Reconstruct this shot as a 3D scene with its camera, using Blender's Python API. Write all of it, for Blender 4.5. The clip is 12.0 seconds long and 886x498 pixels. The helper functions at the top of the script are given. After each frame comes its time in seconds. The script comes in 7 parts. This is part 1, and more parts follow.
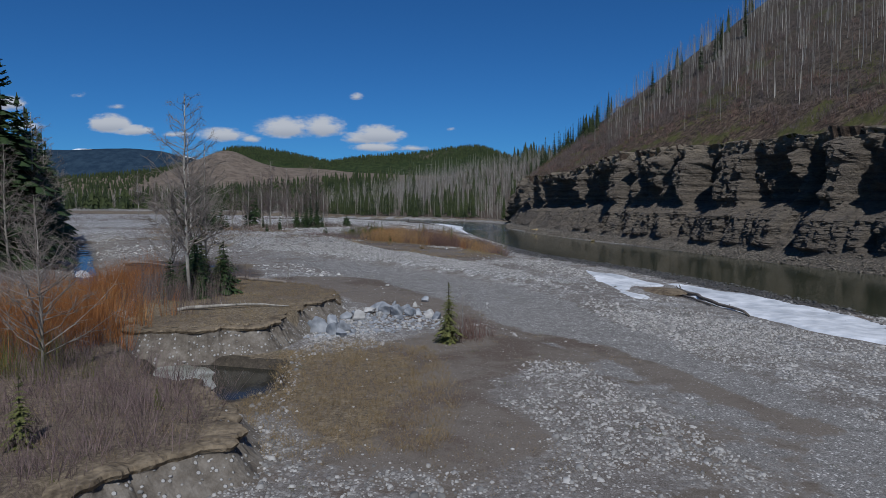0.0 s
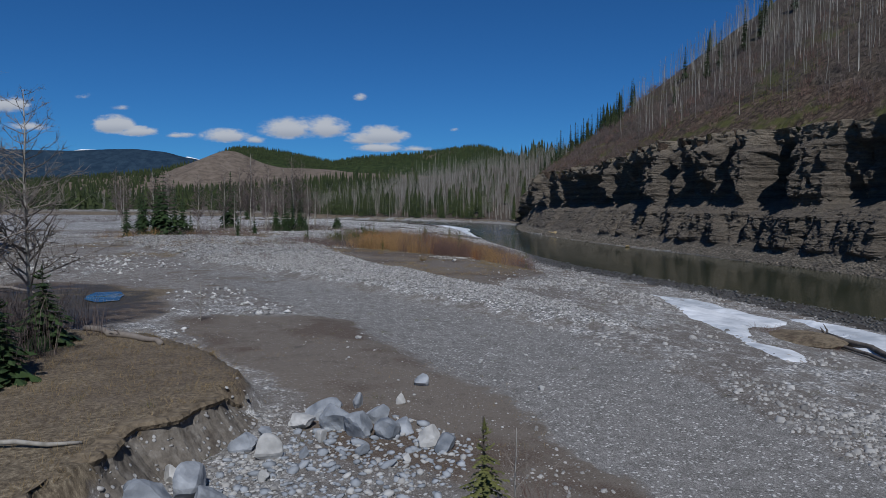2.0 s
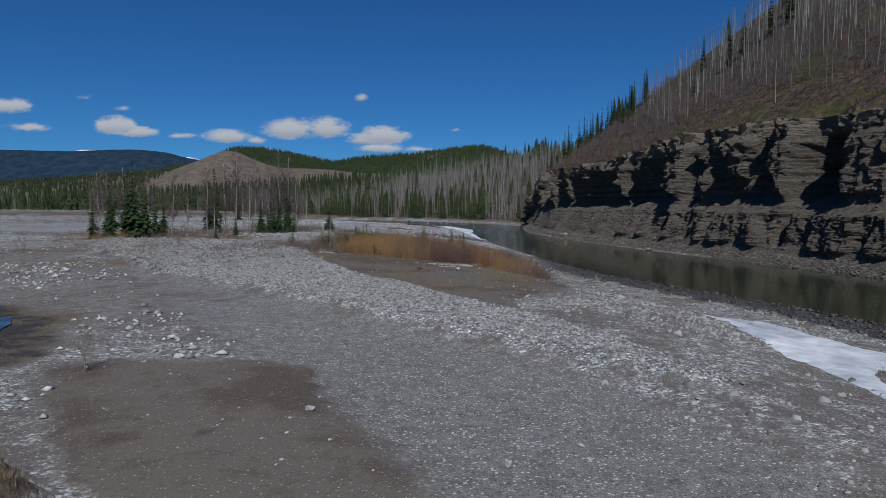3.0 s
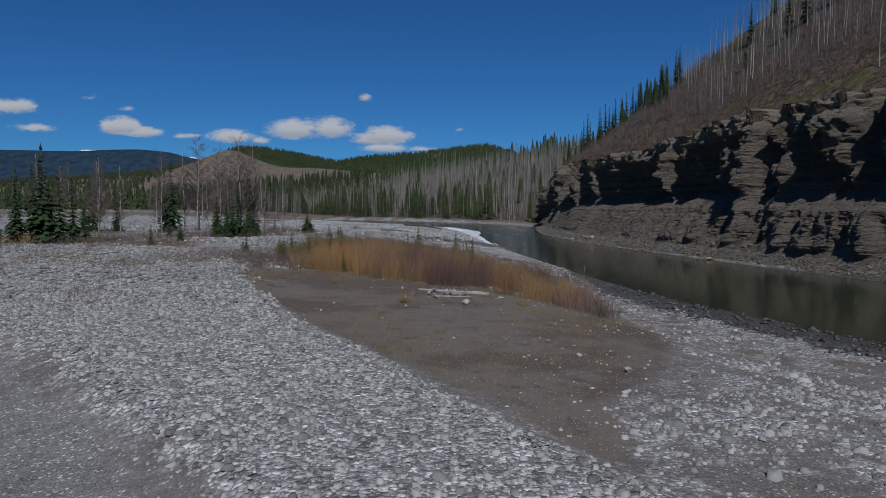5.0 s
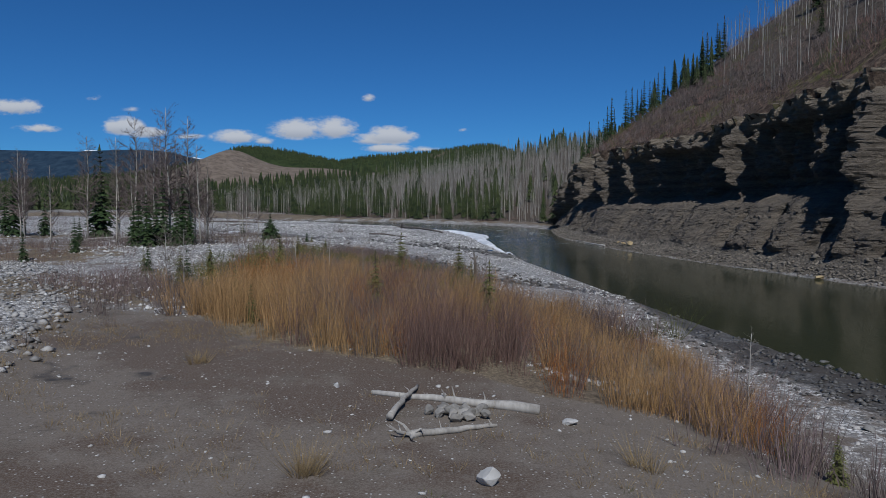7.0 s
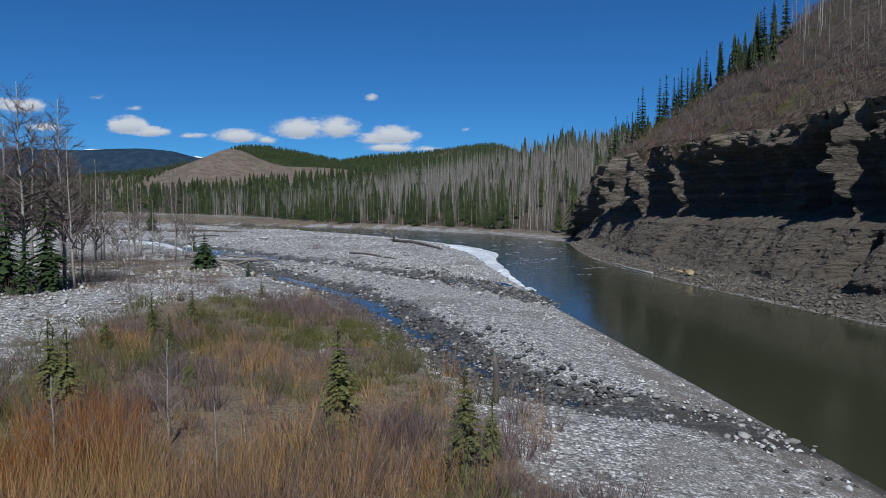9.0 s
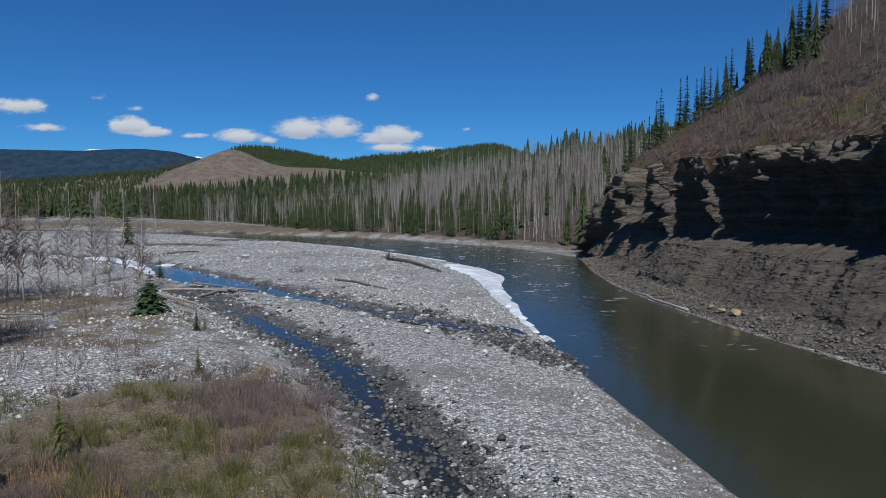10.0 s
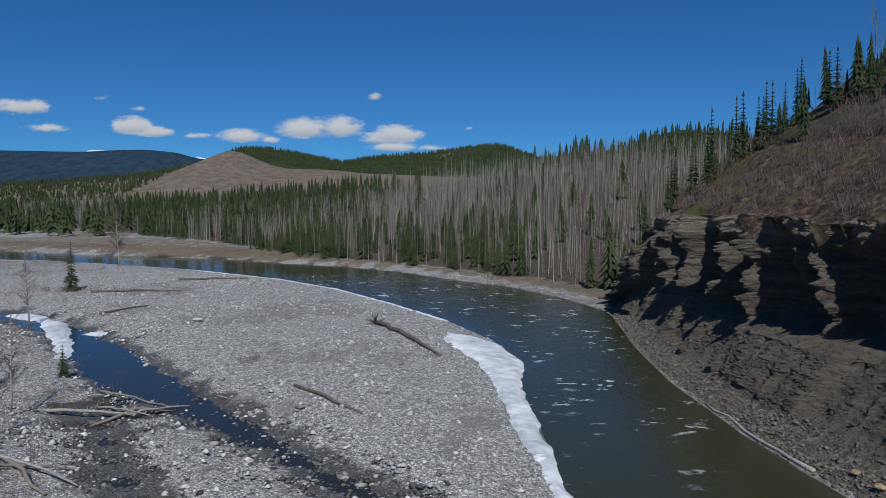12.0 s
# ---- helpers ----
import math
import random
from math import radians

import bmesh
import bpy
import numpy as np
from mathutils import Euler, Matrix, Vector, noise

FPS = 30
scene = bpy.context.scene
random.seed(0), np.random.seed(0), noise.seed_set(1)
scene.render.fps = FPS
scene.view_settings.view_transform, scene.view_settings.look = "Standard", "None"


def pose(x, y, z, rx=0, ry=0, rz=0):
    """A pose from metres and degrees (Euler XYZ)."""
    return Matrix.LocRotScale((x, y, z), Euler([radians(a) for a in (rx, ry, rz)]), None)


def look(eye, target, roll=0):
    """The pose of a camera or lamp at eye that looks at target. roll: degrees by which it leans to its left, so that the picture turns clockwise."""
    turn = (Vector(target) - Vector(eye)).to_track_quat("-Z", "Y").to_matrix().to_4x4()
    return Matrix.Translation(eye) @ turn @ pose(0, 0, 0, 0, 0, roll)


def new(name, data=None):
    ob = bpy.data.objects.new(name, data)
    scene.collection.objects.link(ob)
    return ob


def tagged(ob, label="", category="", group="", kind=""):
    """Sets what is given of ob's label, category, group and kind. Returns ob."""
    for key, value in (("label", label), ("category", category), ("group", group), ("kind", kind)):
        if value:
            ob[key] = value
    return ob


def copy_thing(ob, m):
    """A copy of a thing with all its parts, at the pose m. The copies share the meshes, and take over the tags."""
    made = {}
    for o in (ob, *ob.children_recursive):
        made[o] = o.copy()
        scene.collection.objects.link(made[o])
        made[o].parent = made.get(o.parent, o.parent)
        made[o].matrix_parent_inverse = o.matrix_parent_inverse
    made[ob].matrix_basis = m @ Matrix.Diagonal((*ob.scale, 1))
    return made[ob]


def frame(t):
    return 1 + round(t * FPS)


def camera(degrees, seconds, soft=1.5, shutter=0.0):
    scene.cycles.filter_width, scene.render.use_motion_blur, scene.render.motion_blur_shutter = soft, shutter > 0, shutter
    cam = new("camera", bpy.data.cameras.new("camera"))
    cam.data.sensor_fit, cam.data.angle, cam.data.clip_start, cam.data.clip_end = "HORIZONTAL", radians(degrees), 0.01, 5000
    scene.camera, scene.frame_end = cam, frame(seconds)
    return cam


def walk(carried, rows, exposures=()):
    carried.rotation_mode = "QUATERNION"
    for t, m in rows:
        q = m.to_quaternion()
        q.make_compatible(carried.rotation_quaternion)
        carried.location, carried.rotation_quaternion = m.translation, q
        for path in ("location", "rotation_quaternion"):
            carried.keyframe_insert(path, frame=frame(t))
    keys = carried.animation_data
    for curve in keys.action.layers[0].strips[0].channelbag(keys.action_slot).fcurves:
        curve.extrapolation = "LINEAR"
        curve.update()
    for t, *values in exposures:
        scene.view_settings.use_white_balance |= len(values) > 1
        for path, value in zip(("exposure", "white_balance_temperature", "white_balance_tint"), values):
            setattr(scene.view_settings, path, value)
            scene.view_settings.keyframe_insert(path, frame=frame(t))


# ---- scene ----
cam = camera(66.0, 12.0, 0.65)
METRES, EYE, TILT, LEAN, TURN = 137.5, 6.75, -3.4, 0.0, 0.0
ROWS = [
    (0.0, 0.0, 0.0, 0.0, -0.0, 0.0, 0.0),
    (0.5, -0.0009, 0.038, 0.0017, 0.07, 0.01, -0.01),
    (1.0, -0.0015, 0.0779, 0.0035, 0.13, 0.02, 0.0),
    (1.5, -0.002, 0.1188, 0.0054, 0.19, 0.04, 0.01),
    (2.0, -0.0022, 0.1599, 0.0074, 0.26, 0.04, 0.02),
    (2.5, -0.0023, 0.2006, 0.0092, 0.32, 0.05, 0.05),
    (3.0, -0.0025, 0.2421, 0.0109, 0.36, 0.06, 0.07),
    (5.0, -0.0017, 0.4083, 0.018, 0.65, 0.05, 0.09),
    (5.5, -0.0013, 0.4506, 0.0199, 0.73, 0.05, 0.1),
    (6.0, -0.0012, 0.4933, 0.0219, 0.79, 0.07, 0.07),
    (6.5, -0.001, 0.5362, 0.0238, 0.85, 0.07, 0.07),
    (7.0, -0.0008, 0.5791, 0.0262, 0.9, 0.07, 0.1),
    (9.0, -0.0004, 0.7466, 0.0467, 1.09, 0.04, -0.06),
    (9.5, -0.0004, 0.7881, 0.0561, 1.12, 0.02, -0.0),
    (10.0, -0.0002, 0.8287, 0.0666, 1.17, 0.02, 0.02),
    (10.5, -0.0004, 0.8688, 0.0779, 1.21, 0.0, 0.04),
    (11.0, -0.0006, 0.9089, 0.0904, 1.27, 0.01, 0.09),
    (11.5, -0.001, 0.9483, 0.104, 1.32, -0.01, 0.13),
    (12.0, -0.0016, 0.9872, 0.1188, 1.37, -0.04, 0.16),
]
walk(cam, [(t, pose(0, 0, EYE, TILT, LEAN, TURN) @ pose(METRES * x, METRES * 0.889 * y, METRES * z, 90 + 1.125 * pitch, roll, 1.125 * yaw)) for t, x, y, z, yaw, pitch, roll in ROWS],
     [(0.0, -0.17, 6100, 10), (2.0, -0.22, 6100, 10), (5.0, -0.34, 6150, 10), (7.0, -0.10, 6120, 10), (9.5, 0.18, 6200, 8), (12.0, 0.0, 6250, 8)])

# ---- light ----
SUN_AZ = Vector((0.11, -0.994, 0.0)).normalized()
SUN_EL = radians(48)
sun_dir = Vector((SUN_AZ.x * math.cos(SUN_EL), SUN_AZ.y * math.cos(SUN_EL), math.sin(SUN_EL)))
sun_data = bpy.data.lights.new("sun", "SUN")
sun_data.energy, sun_data.angle, sun_data.color = 3.5, radians(0.53), (1.0, 0.975, 0.94)
sun = new("sun", sun_data)
sun.matrix_world = look(sun_dir * 200, (0, 0, 0))

world = bpy.data.worlds.new("world")
scene.world = world
world.use_nodes = True


class Net:
    """Short hand for a node tree."""

    def __init__(self, tree):
        self.tree = tree
        tree.nodes.clear()

    def add(self, kind, inputs=None):
        node = self.tree.nodes.new(kind)
        for key, value in (inputs or {}).items():
            sock = node.inputs[key]
            if isinstance(value, bpy.types.NodeSocket):
                self.tree.links.new(value, sock)
            else:
                sock.default_value = value
        return node

    def math(self, op, a, b=0.0, c=0.0, clamp=False):
        n = self.add("ShaderNodeMath", {0: a, 1: b, 2: c})
        n.operation, n.use_clamp = op, clamp
        return n.outputs[0]

    def mix(self, fac, a, b, blend="MIX"):
        n = self.add("ShaderNodeMix", {0: fac, 6: a, 7: b})
        n.data_type, n.blend_type = "RGBA", blend
        return n.outputs[2]

    def noise(self, vec, scale, detail=4.0, rough=0.55):
        return self.add("ShaderNodeTexNoise", {"Vector": vec, "Scale": scale, "Detail": detail, "Roughness": rough})

    def noise_line(self, w, scale, detail=4.0, rough=0.55):
        n = self.add("ShaderNodeTexNoise")
        n.noise_dimensions = "1D"
        self.tree.links.new(w, n.inputs["W"])
        n.inputs["Scale"].default_value, n.inputs["Detail"].default_value, n.inputs["Roughness"].default_value = scale, detail, rough
        return n

    def attribute(self, name):
        n = self.add("ShaderNodeAttribute")
        n.attribute_name, n.attribute_type = name, "GEOMETRY"
        return n

    def ramp(self, fac, stops, interp="LINEAR"):
        n = self.add("ShaderNodeValToRGB", {0: fac})
        n.color_ramp.interpolation = interp
        els = n.color_ramp.elements
        while len(els) < len(stops):
            els.new(0.5)
        for el, (p, c) in zip(els, stops):
            el.position, el.color = p, (*c, 1) if len(c) == 3 else c
        return n.outputs[0]

    def step(self, value, lo, hi):
        n = self.add("ShaderNodeMapRange", {0: value, 1: lo, 2: hi, 3: 0.0, 4: 1.0})
        n.interpolation_type = "SMOOTHSTEP"
        return n.outputs[0]


def make_sky():
    n = Net(world.node_tree)
    out = n.add("ShaderNodeOutputWorld")
    sky = n.add("ShaderNodeTexSky")
    sky.sky_type, sky.sun_disc, sky.sun_elevation, sky.sun_rotation = "NISHITA", False, SUN_EL, math.atan2(SUN_AZ.x, SUN_AZ.y)
    sky.altitude, sky.air_density, sky.dust_density, sky.ozone_density = 1400.0, 0.9, 0.0, 2.0
    co = n.add("ShaderNodeTexCoord").outputs["Generated"]
    sep = n.add("ShaderNodeSeparateXYZ", {0: co})
    ahead = n.math("MAXIMUM", sep.outputs[1], 0.02)
    u, v = n.math("DIVIDE", sep.outputs[0], ahead), n.math("DIVIDE", sep.outputs[2], ahead)
    flat = n.add("ShaderNodeCombineXYZ", {0: u, 1: n.math("MULTIPLY", v, 2.0), 2: 0.0}).outputs[0]
    puff = n.noise(flat, 18.0, 7.0, 0.6).outputs[0]
    fine = n.noise(flat, 60.0, 5.0, 0.6).outputs[0]
    mask, shade = 0.0, 0.0
    # low clouds over the ridge: azimuth and height as tangents, half sizes
    for cu, cv, su, sv, k in ((-0.225, 0.115, 0.048, 0.016, 1.0), (-0.178, 0.116, 0.042, 0.017, 1.0), (-0.092, 0.106, 0.038, 0.015, 1.0), (-0.12, 0.101, 0.03, 0.01, 0.9), (-0.100, 0.088, 0.040, 0.007, 0.85), (-0.04, 0.087, 0.026, 0.005, 0.75),
                              (-0.490, 0.121, 0.034, 0.014, 1.0), (-0.445, 0.112, 0.034, 0.008, 0.9), (-0.395, 0.107, 0.03, 0.005, 0.6), (-0.320, 0.105, 0.038, 0.011, 1.0), (-0.28, 0.100, 0.02, 0.006, 0.7),
                              (-0.125, 0.161, 0.011, 0.006, 0.55), (-0.526, 0.163, 0.014, 0.006, 0.45), (-0.474, 0.147, 0.016, 0.004, 0.35), (-0.648, 0.150, 0.05, 0.013, 0.95), (-0.615, 0.119, 0.036, 0.008, 0.75), (0.012, 0.115, 0.016, 0.004, 0.35),
                              (-1.1, 0.16, 0.1, 0.03, 1.0), (1.2, 0.17, 0.1, 0.03, 0.9)):
        a = n.math("DIVIDE", n.math("SUBTRACT", u, cu), su)
        b = n.math("DIVIDE", n.math("SUBTRACT", v, cv), sv * 1.15)
        low = n.math("MULTIPLY", n.math("MINIMUM", b, 0.0), 1.5)
        b2 = n.math("ADD", n.math("MAXIMUM", b, 0.0), low)
        r = n.math("SQRT", n.math("ADD", n.math("MULTIPLY", a, a), n.math("MULTIPLY", b2, b2)))
        blob = n.math("MULTIPLY", n.math("SUBTRACT", 1.25, r), k)
        mask = n.math("MAXIMUM", mask, blob)
        shade = n.math("MAXIMUM", shade, n.math("MULTIPLY", n.step(r, 1.2, 0.6), n.step(b, 0.35, -0.75)))
    dens = n.math("ADD", mask, n.math("ADD", n.math("MULTIPLY", n.math("SUBTRACT", puff, 0.5), 2.3), n.math("MULTIPLY", n.math("SUBTRACT", fine, 0.5), 0.7)))
    cover = n.math("MULTIPLY", n.math("MULTIPLY", n.step(dens, 0.1, 0.75), n.step(mask, 0.02, 0.3)), n.step(sep.outputs[1], 0.02, 0.2))
    white = n.mix(n.math("MULTIPLY", shade, 0.8), (11.0, 11.2, 11.6, 1), (5.6, 6.2, 7.4, 1))
    deep = n.mix(1.0, sky.outputs[0], (0.315, 0.83, 1.37, 1), "MULTIPLY")
    both = n.mix(n.math("MULTIPLY", cover, 0.93), deep, white)
    bg = n.add("ShaderNodeBackground", {0: both, 1: 0.05})
    n.tree.links.new(bg.outputs[0], out.inputs[0])


make_sky()

# ---- materials ----
def material(name):
    m = bpy.data.materials.new(name)
    m.use_nodes = True
    n = Net(m.node_tree)
    out = n.add("ShaderNodeOutputMaterial")
    return m, n, out


def finish(n, out, color, rough=0.8, bump=None, strength=0.5, distance=0.05, spec=0.3, **extra):
    ins = {"Base Color": color, "Roughness": rough, "Specular IOR Level": spec}
    ins.update(extra)
    if bump is not None:
        ins["Normal"] = n.add("ShaderNodeBump", {"Strength": strength, "Distance": distance, "Height": bump}).outputs[0]
    b = n.add("ShaderNodeBsdfPrincipled", ins)
    n.tree.links.new(b.outputs[0], out.inputs[0])


def place(n):
    return n.add("ShaderNodeNewGeometry").outputs["Position"]


def simple(name, lo, hi, scale=8.0, rough=0.85, island=0.0, obj=0.0, bump=0.3, distance=0.02, stretch=(1, 1, 1), spec=0.25):
    """Two colours mixed by noise at two scales, varied from piece to piece."""
    m, n, out = material(name)
    co = n.add("ShaderNodeTexCoord").outputs["Object"]
    co = n.add("ShaderNodeMapping", {0: co, 3: stretch}).outputs[0]
    big, small = n.noise(co, scale * 0.22, 3.0).outputs[0], n.noise(co, scale, 5.0).outputs[0]
    fac = n.math("ADD", n.math("MULTIPLY", big, 0.5), n.math("MULTIPLY", small, 0.5))
    fac = n.step(fac, 0.3, 0.7)
    if island:
        r = n.add("ShaderNodeNewGeometry").outputs["Random Per Island"]
        fac = n.math("ADD", n.math("MULTIPLY", fac, 1 - island), n.math("MULTIPLY", r, island))
    if obj:
        r = n.add("ShaderNodeObjectInfo").outputs["Random"]
        fac = n.math("ADD", n.math("MULTIPLY", fac, 1 - obj), n.math("MULTIPLY", r, obj))
    color = n.mix(fac, (*lo, 1), (*hi, 1))
    finish(n, out, color, rough, small, bump, distance, spec)
    return m


def ground_material():
    m, n, out = material("valley_ground")
    p = place(n)
    za = n.attribute("zone_a")
    zb = n.attribute("zone_b")
    sa = n.add("ShaderNodeSeparateColor", {0: za.outputs["Color"]})
    sb = n.add("ShaderNodeSeparateColor", {0: zb.outputs["Color"]})
    rag = n.noise(p, 1.1, 6.0, 0.65).outputs[0]
    patch = n.noise(p, 0.16, 4.0, 0.6).outputs[0]
    grit = n.noise(p, 26.0, 4.0, 0.7).outputs[0]
    blot = n.noise(p, 0.42, 5.0, 0.6).outputs[0]
    edge = n.math("ADD", n.math("MULTIPLY", n.math("SUBTRACT", rag, 0.5), 1.5), n.math("MULTIPLY", n.math("SUBTRACT", blot, 0.5), 1.6))

    def mask(s):
        return n.step(n.math("ADD", s, n.math("MULTIPLY", edge, n.math("MULTIPLY", n.math("MULTIPLY", s, n.math("SUBTRACT", 1.0, s)), 3.2))), 0.36, 0.62)

    def cells(scale, rnd=1.0):
        v = n.add("ShaderNodeTexVoronoi", {"Vector": n.mix(0.06, p, n.noise(p, 2.3, 2.0).outputs["Color"], "ADD"), "Scale": scale, "Randomness": rnd})
        return v.outputs["Distance"], n.add("ShaderNodeSeparateColor", {0: v.outputs["Color"]}).outputs[0]
    # coarse river cobbles
    d1, r1 = cells(7.5)
    d2, r2 = cells(15.0)
    d3, r3 = cells(42.0)
    stone = n.ramp(r1, ((0.0, (0.11, 0.115, 0.12)), (0.3, (0.258, 0.252, 0.242)), (0.7, (0.465, 0.458, 0.44)), (1.0, (0.71, 0.70, 0.67))))
    stone2 = n.ramp(r2, ((0.0, (0.11, 0.115, 0.12)), (0.5, (0.29, 0.283, 0.272)), (1.0, (0.59, 0.58, 0.555))))
    gap = n.step(d1, 0.62, 0.42)
    gap2 = n.step(d2, 0.62, 0.42)
    small = n.mix(gap2, (0.17, 0.16, 0.145, 1), stone2)
    cob = n.mix(gap, small, stone)
    cob_h = n.math("ADD", n.math("MULTIPLY", gap, n.math("SUBTRACT", 0.75, d1)), n.math("MULTIPLY", n.math("SUBTRACT", 0.6, d2), 0.4))
    # fine gravel with scattered larger stones
    stone3 = n.ramp(r3, ((0.0, (0.090, 0.086, 0.080)), (0.5, (0.198, 0.19, 0.178)), (1.0, (0.41, 0.395, 0.37))))
    fine = n.mix(0.35, stone3, n.mix(patch, (0.130, 0.123, 0.113, 1), (0.192, 0.182, 0.168, 1)))
    fine = n.mix(n.math("MULTIPLY", n.step(r2, 0.84, 0.92), gap2), fine, stone2)
    fine_h = n.math("ADD", n.math("MULTIPLY", n.math("SUBTRACT", 0.7, d3), 0.12), n.math("MULTIPLY", n.math("MULTIPLY", n.step(r2, 0.84, 0.92), gap2), 0.2))
    # silt and sand
    silt = n.mix(n.step(n.math("ADD", n.math("MULTIPLY", patch, 0.55), n.math("ADD", n.math("MULTIPLY", blot, 0.3), n.math("MULTIPLY", rag, 0.15))), 0.45, 0.53), (0.092, 0.064, 0.046, 1), (0.148, 0.123, 0.099, 1))
    silt = n.mix(n.math("MULTIPLY", n.step(rag, 0.54, 0.64), 0.6), silt, (0.095, 0.075, 0.056, 1))
    crumbs = n.math("MULTIPLY", n.step(d2, 0.36, 0.22), n.step(r2, 0.84, 0.90))
    silt = n.mix(n.math("MULTIPLY", n.step(n.noise(p, 9.0, 4.0, 0.8).outputs[0], 0.54, 0.62), 0.45), silt, (0.06, 0.047, 0.036, 1))
    silt = n.mix(crumbs, silt, n.mix(r2, (0.2, 0.19, 0.17, 1), (0.5, 0.49, 0.46, 1)))
    silt = n.mix(n.math("MULTIPLY", n.step(grit, 0.42, 0.62), 0.38), silt, (0.25, 0.232, 0.205, 1))
    silt_h = n.math("ADD", n.math("MULTIPLY", rag, 0.4), n.math("MULTIPLY", crumbs, 0.25))
    # dead grass
    straw = n.add("ShaderNodeMapping", {0: p, 3: (1.0, 1.0, 0.2)}).outputs[0]
    blades = n.noise(straw, 9.0, 7.0, 0.75).outputs[0]
    grass = n.ramp(blades, ((0.32, (0.055, 0.042, 0.029)), (0.5, (0.165, 0.131, 0.088)), (0.66, (0.33, 0.275, 0.19))))
    grass = n.mix(n.step(patch, 0.42, 0.62), grass, n.mix(0.5, grass, (0.105, 0.08, 0.062, 1)))
    # forest floor: leaf litter, brush and moss
    litter = n.ramp(n.noise(p, 1.6, 7.0, 0.7).outputs[0], ((0.36, (0.026, 0.020, 0.015)), (0.5, (0.076, 0.060, 0.045)), (0.66, (0.15, 0.12, 0.09))))
    moss = n.step(n.noise(p, 0.11, 3.0, 0.6).outputs[0], 0.6, 0.7)
    litter = n.mix(n.math("MULTIPLY", moss, 0.6), litter, (0.075, 0.085, 0.026, 1))
    mott = n.ramp(n.noise(p, 2.2, 7.0, 0.85).outputs[0], ((0.36, (0.45, 0.44, 0.42)), (0.5, (1.0, 1.0, 1.0)), (0.64, (1.5, 1.5, 1.5))))
    cob = n.mix(1.0, cob, mott, "MULTIPLY")
    fine = n.mix(0.6, fine, n.mix(1.0, fine, mott, "MULTIPLY"))
    grass = n.mix(0.5, grass, n.mix(1.0, grass, mott, "MULTIPLY"))
    # default mixed gravel
    how = n.step(n.math("ADD", n.math("MULTIPLY", rag, 0.45), n.math("MULTIPLY", blot, 0.55)), 0.45, 0.6)
    mixed = n.mix(how, n.mix(0.55, silt, fine), cob)
    col, h = mixed, n.math("ADD", n.math("MULTIPLY", cob_h, how), n.math("MULTIPLY", fine_h, n.math("SUBTRACT", 1.0, how)))
    for s, c, hh in ((sa.outputs[0], cob, cob_h), (sa.outputs[1], fine, fine_h), (sa.outputs[2], silt, silt_h), (sb.outputs[0], grass, n.math("MULTIPLY", blades, 0.7)), (sb.outputs[2], litter, n.math("MULTIPLY", blades, 0.8))):
        k = mask(s)
        col = n.mix(k, col, c)
        h = n.math("ADD", n.math("MULTIPLY", h, n.math("SUBTRACT", 1.0, k)), n.math("MULTIPLY", hh, k))
    wet = mask(sb.outputs[1])
    col = n.mix(wet, col, n.mix(0.72, col, (0.022, 0.02, 0.017, 1)))
    rough = n.math("SUBTRACT", 0.92, n.math("MULTIPLY", wet, 0.35))
    finish(n, out, col, rough, h, 0.62, 0.09, 0.25)
    return m


